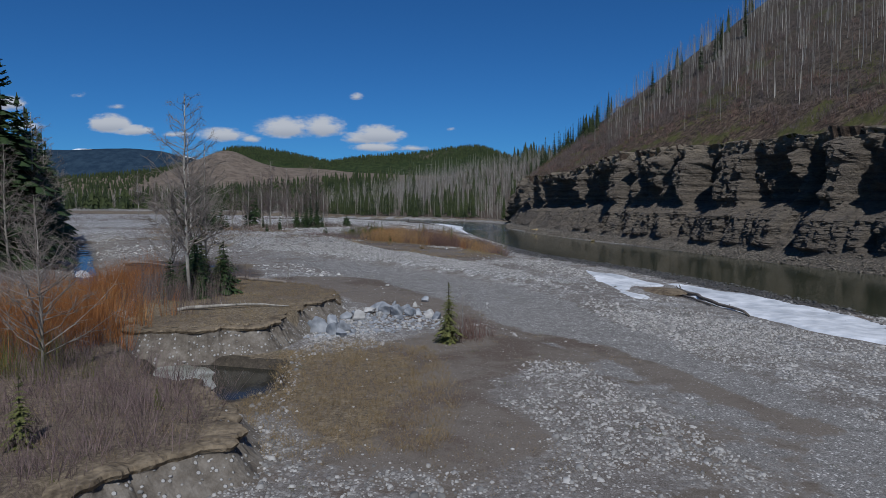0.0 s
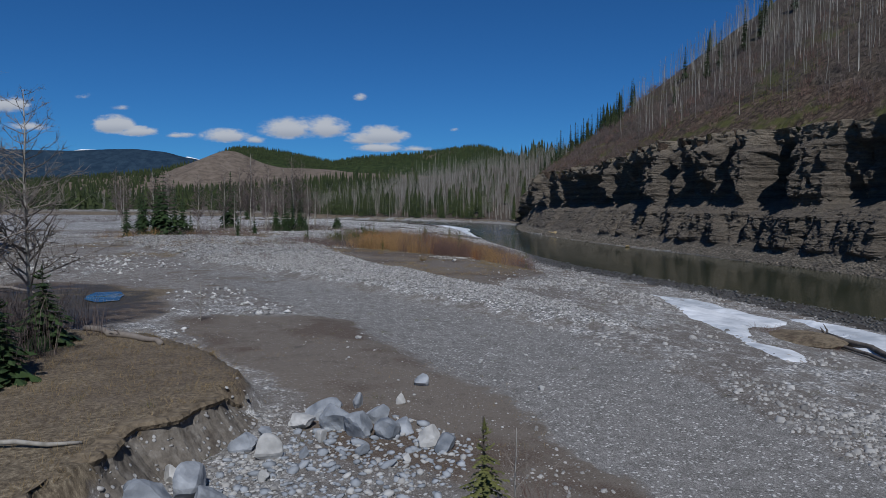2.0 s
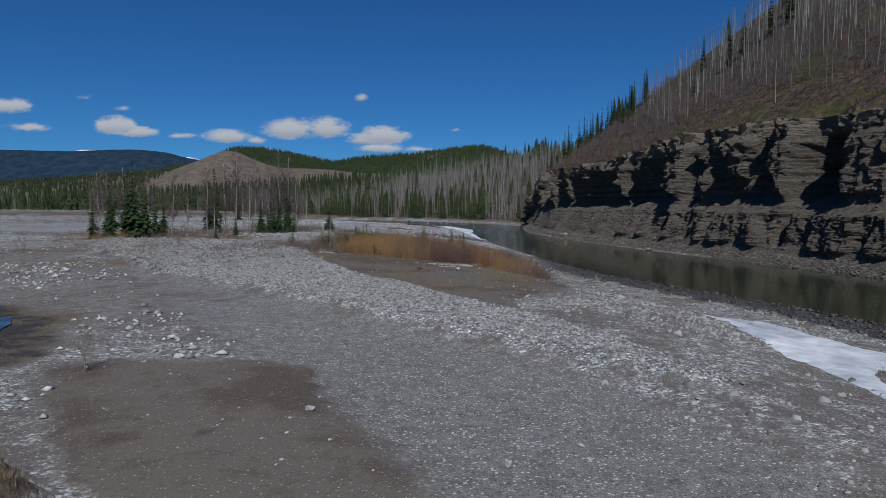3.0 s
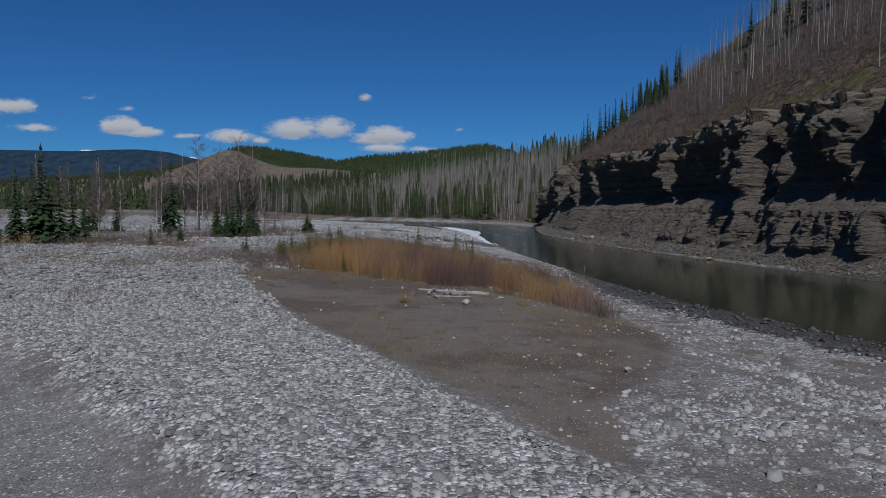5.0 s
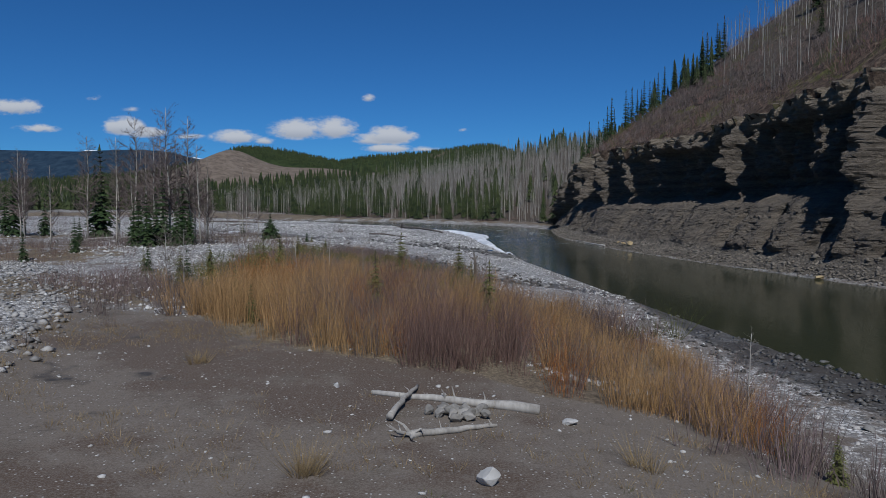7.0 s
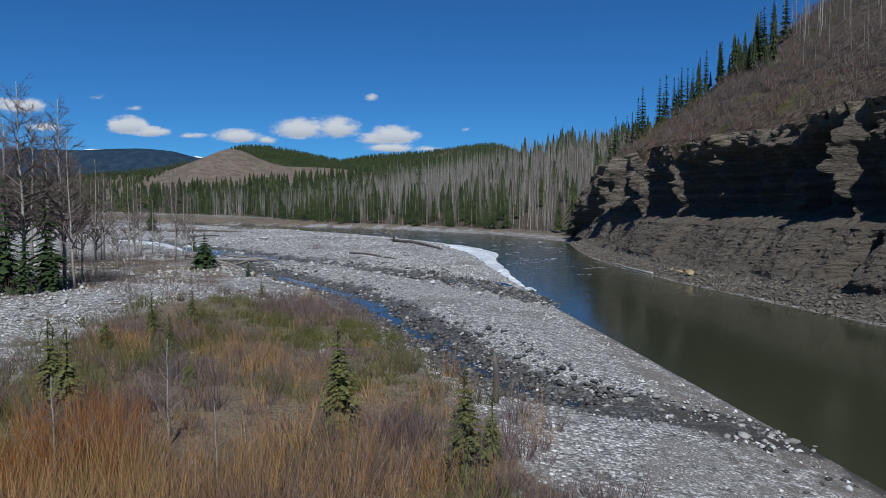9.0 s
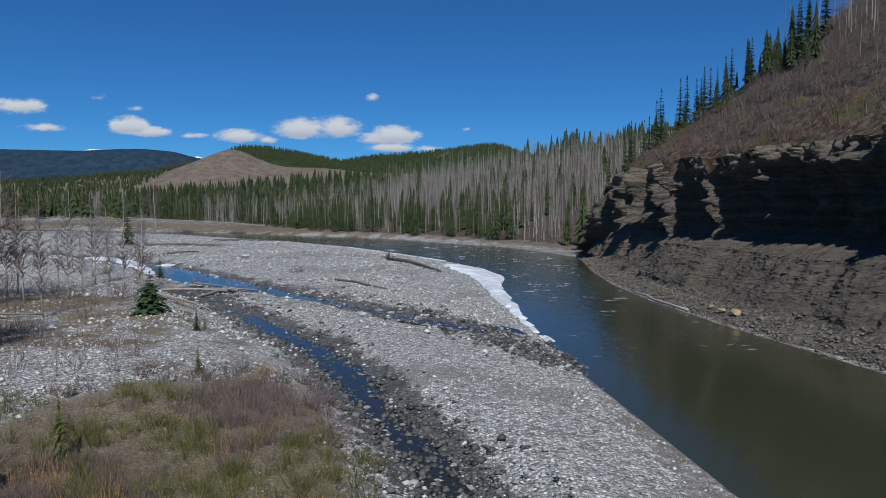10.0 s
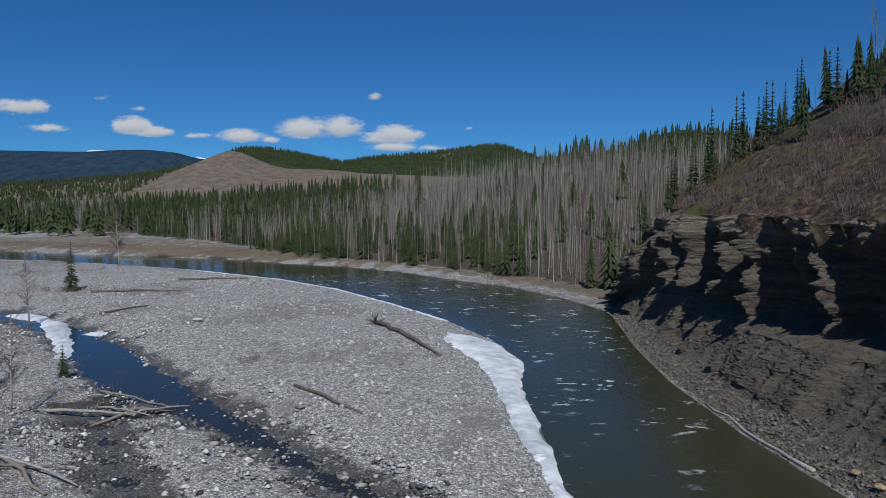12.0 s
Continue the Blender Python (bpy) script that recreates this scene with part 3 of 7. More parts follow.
def relief(x, y):
    """Ground height over the river's level, and the surface zones."""
    x, y = np.asarray(x, float), np.asarray(y, float)
    d = -within(x, y, RIVER)
    bank = np.where(y < 122, 1.5, np.interp(y, [122, 140, 165, 200, 260], [1.5, 0.85, 0.95, 1.0, 1.2]))
    h = bank * (1 - np.exp(-np.maximum(d, 0) / 7.5)) + 0.02 * np.clip(d, 0, 6)
    low = np.interp(d, [0, 8.0, 10, 12.5, 15, 19, 32], [0.03, 0.10, 0.28, 0.48, 0.85, 1.22, 1.4]) * np.interp(y, [20, 33, 42], [0.74, 0.78, 1.0])
    steep = np.interp(d, [0, 8.0, 9.0, 11, 14, 17, 32], [0.03, 0.10, 0.45, 0.9, 1.3, 1.48, 1.55])
    k = smooth01((y - 50) / 14)
    beach = low * (1 - k) + steep * k
    south = smooth01((112 - y) / 26) * smooth01((x + 22) / 14)
    h = h * (1 - south) + beach * south
    h = np.where(d < 0, np.maximum(d * 0.22, -1.2), h)
    land = smooth01((d - 1.0) / 5)
    h = h + land * (1 - 0.5 * south) * (0.34 * (fbm(x * 0.11, y * 0.11) - 0.5) + 0.10 * (fbm(x * 0.7, y * 0.7, 3) - 0.5))
    h = h + 0.75 * smooth01((-x - 8) / 7) * smooth01((y - 116) / 12) * smooth01((166 - y) / 12) * smooth01((x + 48) / 10)
    far_plain = smooth01((-x - 30) / 60) * land
    h = h + far_plain * 0.6
    m = {}
    m["bar"] = soft(x, y, BAR, 0.9)
    m["track"] = soft(x, y, TRACK, 1.2)
    m["sand"] = soft(x, y, SAND, 1.6)
    m["silt"] = np.maximum(soft(x, y, SILT, 1.7), soft(x, y, SILT_NEAR, 2.0))
    jx, jy = x + 0.8 * (fbm(x * 0.7, y * 0.7 + 3, 3) - 0.5), y + 0.8 * (fbm(x * 0.7 + 8, y * 0.7, 3) - 0.5)
    m["bench"] = soft(jx, jy, BENCH, 0.22)
    m["low"] = soft(jx, jy, LOW_BENCH, 0.3)
    m["grass"] = soft(x, y, GRASS_NEAR, 2.0)
    m["scrub"] = np.maximum(soft(x, y, SCRUB, 2.0), soft(x, y, THICKET, 0.8))
    h = h + m["bar"] * 0.42 * (0.7 + 0.6 * fbm(x * 0.3, y * 0.3)) - m["track"] * 0.18
    rag = 0.5 * (fbm(x * 0.9, y * 0.9, 3) - 0.5)
    h = np.where(m["bench"] > 0, h * (1 - m["bench"]) + m["bench"] * (2.15 + rag * 0.3), h)
    h = np.where(m["low"] > 0, h * (1 - m["low"]) + m["low"] * (1.85 + rag * 0.5), h)
    pond = within(x, y, POND)
    dug = np.minimum(h, 0.9 - pond * 0.9)
    keep = np.maximum(m["bench"], m["low"]) * smooth01(-pond / 0.2)
    h = np.where(pond > -1.3, h * keep + dug * (1 - keep), h)
    m["pond"] = smooth01((pond + 0.8) / 0.8)
    for line, wid, lv, key in ((CREEK, CREEK_W, 0.32, "creek"), (SIDE, SIDE_W, 0.34, "side")):
        line = np.array(line)
        # width by the nearest vertex's share along y
        w = np.interp(y, line[:, 1], wid) * (0.8 + 0.5 * fbm(x * 0.5, y * 0.5, 3))
        c = seg_dist(x, y, line) - w
        bed = lv - 0.06 + np.where(c < 0, c * 0.12, c * 0.30)
        h = np.where((c < 4) & (d > 0.3), np.minimum(h, np.maximum(bed, lv - 0.3)), h)
        m[key] = smooth01(0.5 - (c - 0.9) / 2.4) * (d > -0.5)
    lc = seg_dist(x, y, LEFT_CREEK) - 1.0 * (0.8 + 0.5 * fbm(x * 0.3, y * 0.3, 3))
    h = np.where(lc < 4, np.minimum(h, 0.88 + lc * 0.3), h)
    m["left"] = smooth01(0.5 - lc / 1.6)
    # far bank: a shelf, then the aspen slope
    n = (x - 19) * 0.74 + (y - 215) * 0.67
    beyond = smooth01((y - 205) / 25) * (n > 0)
    rise = 0.20 * np.clip(n - 14, 0, 170) * smooth01((n - 10) / 30)
    rise = rise + 5.0 * (fbm(x * 0.013, y * 0.013) - 0.5) * smooth01((n - 20) / 60)
    rise = rise * np.interp(x, [-160, -60, 20, 60], [0.42, 0.55, 0.85, 1.0])
    h = h + np.where(n > 6, rise, 0) * beyond * smooth01((d - 4) / 10)
    # the hill over the cliff
    hill, u = hill_over(x, y)
    on = (u > 15.2) & (hill > h)
    k = smooth01((u - 15.2) / 1.0)
    h = np.where(on, h * (1 - k) + hill * k, h)
    m["hill"] = np.where(on, k, 0)
    m["forest"] = np.maximum(m["hill"], smooth01((n - 9) / 6) * smooth01((y - 205) / 20) * smooth01((d - 5) / 6))
    m["forest"] = np.maximum(m["forest"], smooth01((seg_dist(x, y, [(-45, -60), (-40, 60), (-60, 110), (-160, 200), (-500, 420)]) * np.sign(-x - 40 - np.maximum(y - 60, 0) * 1.05) - 4) / 8))
    m["d"] = d
    return h, m


def ground_z(x, y):
    return relief(x, y)[0] + level(y)


def z_at(x, y):
    return float(ground_z(np.array([float(x)]), np.array([float(y)]))[0])


def top_z(x, y):
    """The ground, or the hill's apron over the cliff's edge."""
    x, y = np.asarray(x, float), np.asarray(y, float)
    hill, u = hill_over(x, y)
    on = (u > cliff_back(y) + 0.3) & (u < 19) & (y < 216) & (y > 20)
    return np.where(on, np.maximum(ground_z(x, y), level(y) + hill + 0.1), ground_z(x, y))


def axis(fine_a, fine_b, step, grow, lo, hi):
    mid = list(np.arange(fine_a, fine_b, step))
    up, s = [], step
    v = fine_b
    while v < hi:
        up.append(v)
        s *= grow
        v += s
    down, s = [], step
    v = fine_a
    while v > lo:
        s *= grow
        v -= s
        down.append(v)
    return np.array(down[::-1] + mid + up + [hi])


def grid_faces(nx, ny):
    i = (np.arange(ny - 1)[:, None] * nx + np.arange(nx - 1)[None, :]).ravel()
    return np.stack([i, i + 1, i + nx + 1, i + nx], -1)


def colours(me, name, rgb):
    at = me.attributes.new(name, "FLOAT_COLOR", "POINT")
    at.data.foreach_set("color", np.concatenate([rgb, np.ones((len(rgb), 1))], 1).astype(np.float32).ravel())


def build_ground():
    xs = axis(-16, 10, 0.38, 1.05, -3600, 3600)
    ys = axis(11, 46, 0.38, 1.022, -400, 4700)
    X, Y = np.meshgrid(xs, ys)
    x, y = X.ravel(), Y.ravel()
    h, m = relief(x, y)
    z = h + level(y)
    me = mesh_np("ground", np.stack([x, y, z], 1), grid_faces(len(xs), len(ys)), M_GROUND, True)
    dry = 1 - np.maximum(m["hill"], m["forest"])
    beach = smooth01((y - 96) / 12) * smooth01((9 - x - (y - 100) * 0.02) / 3) * (1 - m["scrub"])
    cob = np.maximum(m["bar"], 0.62 * smooth01((m["d"] - 0) / 2) * smooth01((14 - m["d"]) / 10) * (y < 95))
    cob = np.maximum(cob, beach * (0.72 + 0.25 * (fbm(x * 0.12, y * 0.12) > 0.42)))
    fine = np.maximum(m["track"], beach * 0.55 * (fbm(x * 0.12, y * 0.12) <= 0.36))
    silt = np.maximum(m["sand"], m["silt"])
    silt = np.maximum(silt, 0.42 * soft(x, y, NEAR_FLAT, 1.6) * (1 - 0.35 * soft(x, y, [(-0.9, 23.2), (0.4, 27.8), (2.8, 28.4), (4.4, 24.2), (2.0, 20.1)], 0.8)))
    silt = np.maximum(silt, 0.85 * smooth01((1.5 - seg_dist(x, y, STREAK)) / 1.3))
    silt = np.maximum(silt, 0.42 * smooth01((12 - m["d"]) / 4) * (y < 95))
    silt = np.maximum(silt, 0.39 * smooth01((-x - 7) / 6) * smooth01((y - 50) / 8) * smooth01((185 - y) / 15) * (1 - m["bar"]) * smooth01((fbm(x * 0.07, y * 0.07 + 2) - 0.40) / 0.08))
    bank_soil = np.maximum(m["bench"], m["low"])
    grass = np.maximum(np.maximum(bank_soil * 0.95, m["grass"] * 0.8), m["scrub"] * 0.9)
    grass = np.maximum(grass, 0.55 * smooth01((y - 255) / 20) * (fbm(x * 0.035, y * 0.06) > 0.44) * dry)
    grass = np.maximum(grass, 0.5 * smooth01((-x - 12) / 6) * (y > 84) * (y < 150) * (fbm(x * 0.1, y * 0.1) > 0.48) * dry)
    for cx, cy, cr in ((-27, 131, 8), (-43, 119, 7), (-31, 152, 9), (-31, 121, 6), (-58, 162, 8), (-22, 146, 5), (-17, 104, 8), (-20, 57, 6)):
        grass = np.maximum(grass, 0.75 * smooth01(1.3 - np.hypot(x - cx, y - cy) / cr) * dry)
    grass = np.maximum(grass, 0.8 * smooth01((within(x, y, POND) + 3.2) / 2.2) * dry)
    far_side = smooth01((y - 214) / 6) * smooth01((m["d"] - 2.5) / 2) * (within(x, y, [(60, 205)] + RIGHT[14:] + [(-300, 500), (60, 500)]) > 0)
    grass = np.maximum(grass, 0.8 * far_side * smooth01((22 - m["d"]) / 8))
    wet = np.maximum.reduce([m["creek"], m["side"], m["pond"], m["left"], smooth01(0.5 - (m["d"] - np.interp(y, [40, 55, 95, 112], [0.4, 3.4, 3.0, 0.0])) / (1.4 + 1.2 * (y < 112)))])
    wet = np.maximum(wet, 0.22 * m["silt"])
    pale_sand = soft(x, y, [(-7, 80), (4, 79), (5.5, 87), (2, 90.5), (-5, 92)], 1.2)
    wet = np.maximum(wet, 0.31 * m["sand"] * (1 - pale_sand))
    hollow = soft(x, y, HOLLOW, 1.6)
    wet = np.maximum(wet, hollow * 0.62)
    silt = np.maximum(silt, hollow)
    colours(me, "zone_a", np.stack([cob * dry, fine * dry, silt * dry], 1))
    colours(me, "zone_b", np.stack([grass * dry, wet * 0.95, m["forest"]], 1))
    return tagged(new("ground", me), "grey gravel, silt and dead grass on a wide river flat", "ground", kind="structure")


build_ground()


def build_water():
    xs, ys = np.arange(-300, 66, 3.0), np.concatenate([np.arange(-120, 100, 4.0), np.arange(100, 240, 2.0), np.arange(240, 380, 4.0)])
    X, Y = np.meshgrid(xs, ys)
    x, y = X.ravel(), Y.ravel()
    f = grid_faces(len(xs), len(ys))
    keep = (within(x, y, RIVER) > -5)[f].any(1)
    used = np.unique(f[keep])
    back = np.full(len(x), -1)
    back[used] = np.arange(len(used))
    me = mesh_np("river", np.stack([x, y, level(y)], 1)[used], back[f[keep]], M_RIVER, True)
    rap = np.clip(smooth01((y - 150) / 40) * 0.9 + 0.25 * smooth01((y - 135) / 10), 0, 1) * smooth01((260 - y) / 30 + 0.35)
    rap = rap * smooth01(within(x, y, RIVER) / 2.5 + 0.2)
    at = me.attributes.new("rapid", "FLOAT", "POINT")
    at.data.foreach_set("value", rap[used].astype(np.float32))
    tagged(new("river", me), "dark green river with small rapids at the bend", "river", kind="structure")


build_water()


def ribbon(name, line, wid, lift, mat, label, sunk=2):
    line, wid = np.array(line, float), np.array(wid)
    d = np.gradient(line, axis=0)
    d /= np.linalg.norm(d, axis=1)[:, None]
    nrm = np.stack([-d[:, 1], d[:, 0]], 1)
    rows = [line + nrm * (k * (wid + 2.0))[:, None] for k in (-1, -0.5, 0, 0.5, 1)]
    v = np.stack(rows, 1).reshape(-1, 2)
    down = np.repeat(np.where(np.arange(len(line)) < sunk, -0.25, lift), 5)
    me = mesh_np(name, np.column_stack([v, level(v[:, 1]) + down]), grid_faces(5, len(line)), mat, True)
    tagged(new(name, me), label, "creek", kind="structure")


ribbon("creek", CREEK, CREEK_W, 0.245, M_POND, "shallow dark creek over stones in the gravel", 1)
ribbon("side_channel", SIDE, SIDE_W, 0.285, M_POND, "shallow side channel through the gravel bar")
ribbon("back_creek", LEFT_CREEK, [1.4] * 7, 0.84, M_POND, "narrow creek beside dark spruces", 0)


def slab(name, poly, base, top, mat, label, category, lumps=0.1, kind="", on_land=False):
    """A thick flat sheet with a ragged edge, its top uneven."""
    poly = np.array(poly, float)
    pts = []
    for a, b in zip(poly, np.roll(poly, -1, axis=0)):
        k = max(2, int(np.hypot(*(b - a)) / 0.35))
        for i in range(k):
            pts.append(a + (b - a) * i / k)
    pts = np.array(pts)
    c = pts.mean(0)
    n_ = np.roll(pts, -1, 0) - np.roll(pts, 1, 0)
    n_ = np.stack([n_[:, 1], -n_[:, 0]], 1) / (np.linalg.norm(n_, axis=1)[:, None] + 1e-9)
    span = min(1.0, 0.08 * float(np.ptp(poly, axis=0).max()))
    pts = pts + n_ * (0.9 * span * (fbm(pts[:, 0] * 0.8, pts[:, 1] * 0.8) - 0.47))[:, None]
    bm = bmesh.new()
    ring = [bm.verts.new((x, y, 0)) for x, y in pts]
    face = bm.faces.new(ring)
    bmesh.ops.triangulate(bm, faces=[face])
    for _ in range(3):
        long_ = [e for e in bm.edges if e.calc_length() > 0.9]
        bmesh.ops.subdivide_edges(bm, edges=long_, cuts=1)
        bmesh.ops.triangulate(bm, faces=bm.faces[:])
    ext = bmesh.ops.extrude_face_region(bm, geom=bm.faces[:])
    lifted = {v for v in ext["geom"] if isinstance(v, bmesh.types.BMVert)}
    vx, vy = np.array([v.co.x for v in bm.verts]), np.array([v.co.y for v in bm.verts])
    under = np.maximum(ground_z(vx, vy), level(vy)) if on_land else level(vy)
    wave = lumps * (fbm(vx * 0.9, vy * 0.9) - 0.4) * 2
    rim = smooth01(seg_dist(vx, vy, pts, True) / 0.7) * 0.75 + 0.25 if lumps else np.ones(len(vx))
    for v, u_, w_, q_ in zip(bm.verts, under, wave, rim):
        v.co.z = u_ + (base + (top - base) * q_ + w_ * q_ if v in lifted else base)
    bmesh.ops.recalc_face_normals(bm, faces=bm.faces[:])
    me = bpy.data.meshes.new(name)
    bm.to_mesh(me)
    bm.free()
    for p in me.polygons:
        p.use_smooth = False
    me.materials.append(mat)
    return tagged(new(name, me), label, category, kind=kind)


slab("pond_ice", [(-11.4, 26.7), (-10.2, 26.5), (-9.2, 26.0), (-8.5, 25.2), (-8.3, 24.2), (-7.8, 23.3), (-7.7, 22.3), (-7.1, 21.6), (-7.7, 21.2), (-8.5, 21.5), (-9.5, 22.6), (-10.6, 23.9), (-11.1, 25.4)], 0.7, 0.79, M_SLUSH, "thin murky ice on the edge of a pond", "ice", 0.0)
slab("pond", POND, 0.5, 0.78, M_POND, "murky brown pond under a cut bank", "pond", 0.0, "structure")
slab("shore_ice", [(13.1, 68.2), (15.2, 68.1), (17.2, 66), (18.2, 61.1), (19.2, 57.3), (17.5, 55.3), (15.2, 53.5), (14.2, 50), (15.2, 48.5), (13.8, 45.4), (12.4, 45.4), (12.7, 49.2), (12.8, 52.5), (12.1, 55.1), (12.4, 60.4)], -0.2, 0.08, M_ICE, "small melting patch of white river ice on gravel", "ice", 0.09, "", True)
slab("shore_ice", [(19.2, 59.6), (21, 57.3), (24.2, 50), (25.8, 42), (26.6, 34), (23, 31), (20.8, 34.5), (18.9, 40.5), (18.2, 46.5), (17.9, 50.5), (18.9, 54)], -0.2, 0.10, M_ICE, "melting white shelf of river ice on gravel", "ice", 0.09, "", True)
def along(line, w0, w1, n0, n1):
    """A thin strip beside part of a line, as a polygon."""
    p = np.array(line[n0:n1], float)
    d = np.gradient(p, axis=0)
    d /= np.linalg.norm(d, axis=1)[:, None]
    q = np.stack([d[:, 1], -d[:, 0]], 1)
    return [tuple(a) for a in p + q * w0] + [tuple(a) for a in (p + q * w1)[::-1]]


slab("shore_ice", along(LEFT, -1.0, 0.35, 16, 22), -0.25, 0.12, M_ICE, "thin white ice rim along the gravel bar", "ice", 0.05, "", True)
slab("shore_ice", ICE_BEND, -0.3, 0.20, M_ICE, "thick white ice shelf along the river bend", "ice", 0.1, "", True)


# ---- the cliff ----
CLIFF_POINTS = []
# recesses of the upper wall, short gullies of the lower one, scree fans: place along the river, half width, depth or height
ALCOVES = [(66, 3.0, 0.8), (73, 2.4, 0.7), (80.5, 2.2, 0.8), (88.5, 4.0, 1.0), (101.5, 2.4, 1.15), (108.5, 1.6, 0.4), (117, 1.6, 0.45), (121.2, 1.0, 0.55), (134, 7.8, 1.0), (151, 8.6, 1.15), (164, 4.2, 1.15), (171.8, 3.4, 1.1), (179.4, 3.4, 1.1), (186.8, 3.1, 1.05), (195.6, 4.6, 1.05)]
NOTCHES = [(70, 1.2, 1.6), (80.5, 1.5, 2.0), (93, 0.9, 1.2), (104, 1.2, 1.7), (118.8, 1.0, 1.5), (125.5, 1.2, 1.9), (131.5, 1.0, 1.6), (138.5, 1.2, 1.6), (190, 0.8, 0.9), (205, 0.9, 1.0)]
FANS = [(112.5, 5.5, 9.0), (123.5, 2.0, 6.5), (97.5, 1.8, 5.5), (84, 2.5, 6.0), (76, 2.0, 6.5)]


def build_cliff():
    ys = np.concatenate([np.arange(-60, 18, 1.2), np.arange(18, 219, 0.30)])
    bx = shore_x(ys)
    bx = np.convolve(np.pad(bx, 12, mode="edge"), np.ones(25) / 25, "valid")
    nx_ = np.gradient(ys)
    ny_ = -np.gradient(bx)
    ln = np.hypot(nx_, ny_)
    nx_, ny_ = nx_ / ln, ny_ / ln
    top = cliff_top(ys) + 1.6 * (fbm(ys * 0.22, ys * 0 + 4.4, 4) - 0.5)
    # buttresses and gullies along the wall
    s = ys
    wob = s + 1.6 * (fbm(s * 0.5, s * 0 + 6.1, 3) - 0.5)
    rough_gul = 0.75 * smooth01((fbm(s * 0.11 + 3.0, s * 0 + 1.3, 3) - 0.44) / 0.14) * (s < 62)

    def recess(items, at, edge):
        out_ = np.zeros(len(at))
        for c, half, deep in items:
            out_ = np.maximum(out_, deep * smooth01((half + edge - np.abs(at - c)) / (2 * edge)))
        return out_
    gul2 = smooth01((fbm(s * 0.33, s * 0 + 7.7, 2) - 0.28) / 0.25)
    rows = np.concatenate([np.linspace(-0.06, 0.085, 9), np.linspace(0.09, 1.0, 128)])
    V = []
    rng2 = np.random.default_rng(11)
    n_layers = 96
    layer_off = rng2.random(n_layers)
    block = rng2.random((n_layers, 400))
    for q in rows:
        zr = q * top
        z16 = q * 16
        wavy = wob + 3.4 * (fbm(s * 0.16 + 1.0, s * 0 + z16 * 0.22, 4) - 0.47)
        gul = np.maximum(rough_gul, recess(ALCOVES, wavy, 0.7))
        notch = recess(NOTCHES, wavy, 0.5)
        base_u = np.interp(z16, [-1, 0, 0.9, 1.5, 5.6, 6.8, 15.3, 16.0], [-2.0, 0.3, 2.9, 3.6, 6.9, 9.0, 8.5, 8.3])
        south_u = np.interp(z16, [-1, 0, 0.9, 1.5, 5.2, 6.6, 7.4, 15.3, 16.0], [-2.0, 0.3, 2.9, 3.5, 4.7, 7.6, 8.8, 8.7, 8.5])
        blend = smooth01((136 - s) / 14)
        base_u = base_u * (1 - blend) + south_u * blend
        base_u = np.where(base_u > 0, base_u * cliff_back(ys) / 9.6, base_u)
        wall = smooth01((z16 - 1.2) / 0.8)
        upper = smooth01((z16 - 6.0) / 2.0)
        crown = 0.35 + 0.65 * smooth01((14.6 + 3.0 * (fbm(s * 0.3, s * 0 + 3.3, 3) - 0.5) - z16) / 1.1)
        u = base_u + wall * (1.2 * gul2 - 0.6) + upper * crown * (4.0 * gul - 1.4) + wall * (1 - upper) * (notch * smooth01((6.2 - z16) / 1.5) + 0.5 * (gul - 0.4))
        wav = z16 + 1.1 * (fbm(s * 0.06, s * 0 + 2.2) - 0.5) + 0.25 * (fbm(s * 0.7, s * 0 + 8.2, 2) - 0.5)
        li = np.clip((wav / 0.19).astype(int), 0, n_layers - 1)
        bi = ((s + li * 0.37) / 0.6).astype(int) % 400
        big = ((s + (li // 5) * 1.7) / 1.7).astype(int) % 400
        calm0 = 1 - 0.5 * (1 - upper) * smooth01((s - 120) / 30)
        ledge = (layer_off[li] > 0.86) * -0.16 / calm0
        lay = 0.10 * (layer_off[li] - 0.5) + ledge * (fbm(s * 0.3, s * 0 + q * 7) > 0.47) + 0.30 * (block[li, bi] - 0.5) + (0.2 + 0.45 * upper) * (block[li // 5, big] - 0.5)
        calm = upper + (1 - upper) * np.interp(s, [95, 130, 150], [1.0, 0.75, 0.38])
        u = u + wall * calm * (0.66 - 0.34 * upper) * lay * (0.5 + 0.9 * fbm(s * 0.2, s * 0 + q * 9))
        flute = np.abs(2 * fbm(s * 0.26, s * 0 + z16 * 0.07, 4) - 0.93)
        u = u + wall * crown * (0.4 + 0.6 * upper) * calm * 2.2 * (0.3 - np.minimum(flute * 2.0, 0.65))
        u = u + wall * crown * upper * 1.1 * (0.3 - np.minimum(np.abs(2 * fbm(s * 0.62 + 5, s * 0 + z16 * 0.12, 3) - 0.95) * 2, 0.7))
        u = u + wall * calm * 0.9 * (fbm(s * 0.5, s * 0 + z16 * 0.45, 4) - 0.5) + wall * upper * crown * 2.6 * (fbm(s * 0.17, s * 0 + z16 * 0.2, 4) - 0.5)
        u = u + wall * calm * (0.8 + 0.4 * upper) * (fbm(s * 1.5, s * 0 + z16 * 1.5, 3) - 0.5) + wall * rng2.normal(0, 0.03, len(s))
        u = u + (1 - wall) * 0.5 * (fbm(s * 1.3, s * 0 + q * 30, 3) - 0.5)
        chunk = np.floor(9 * fbm(s * 0.5 + 2.7, s * 0 + z16 * 0.16, 4)) / 9 + 0.5 * np.floor(10 * fbm(s * 1.3, s * 0 + z16 * 0.4 + 3.0, 3)) / 10
        u = u + wall * (0.55 + 0.45 * upper) * crown * calm * 2.6 * (chunk - 0.70)
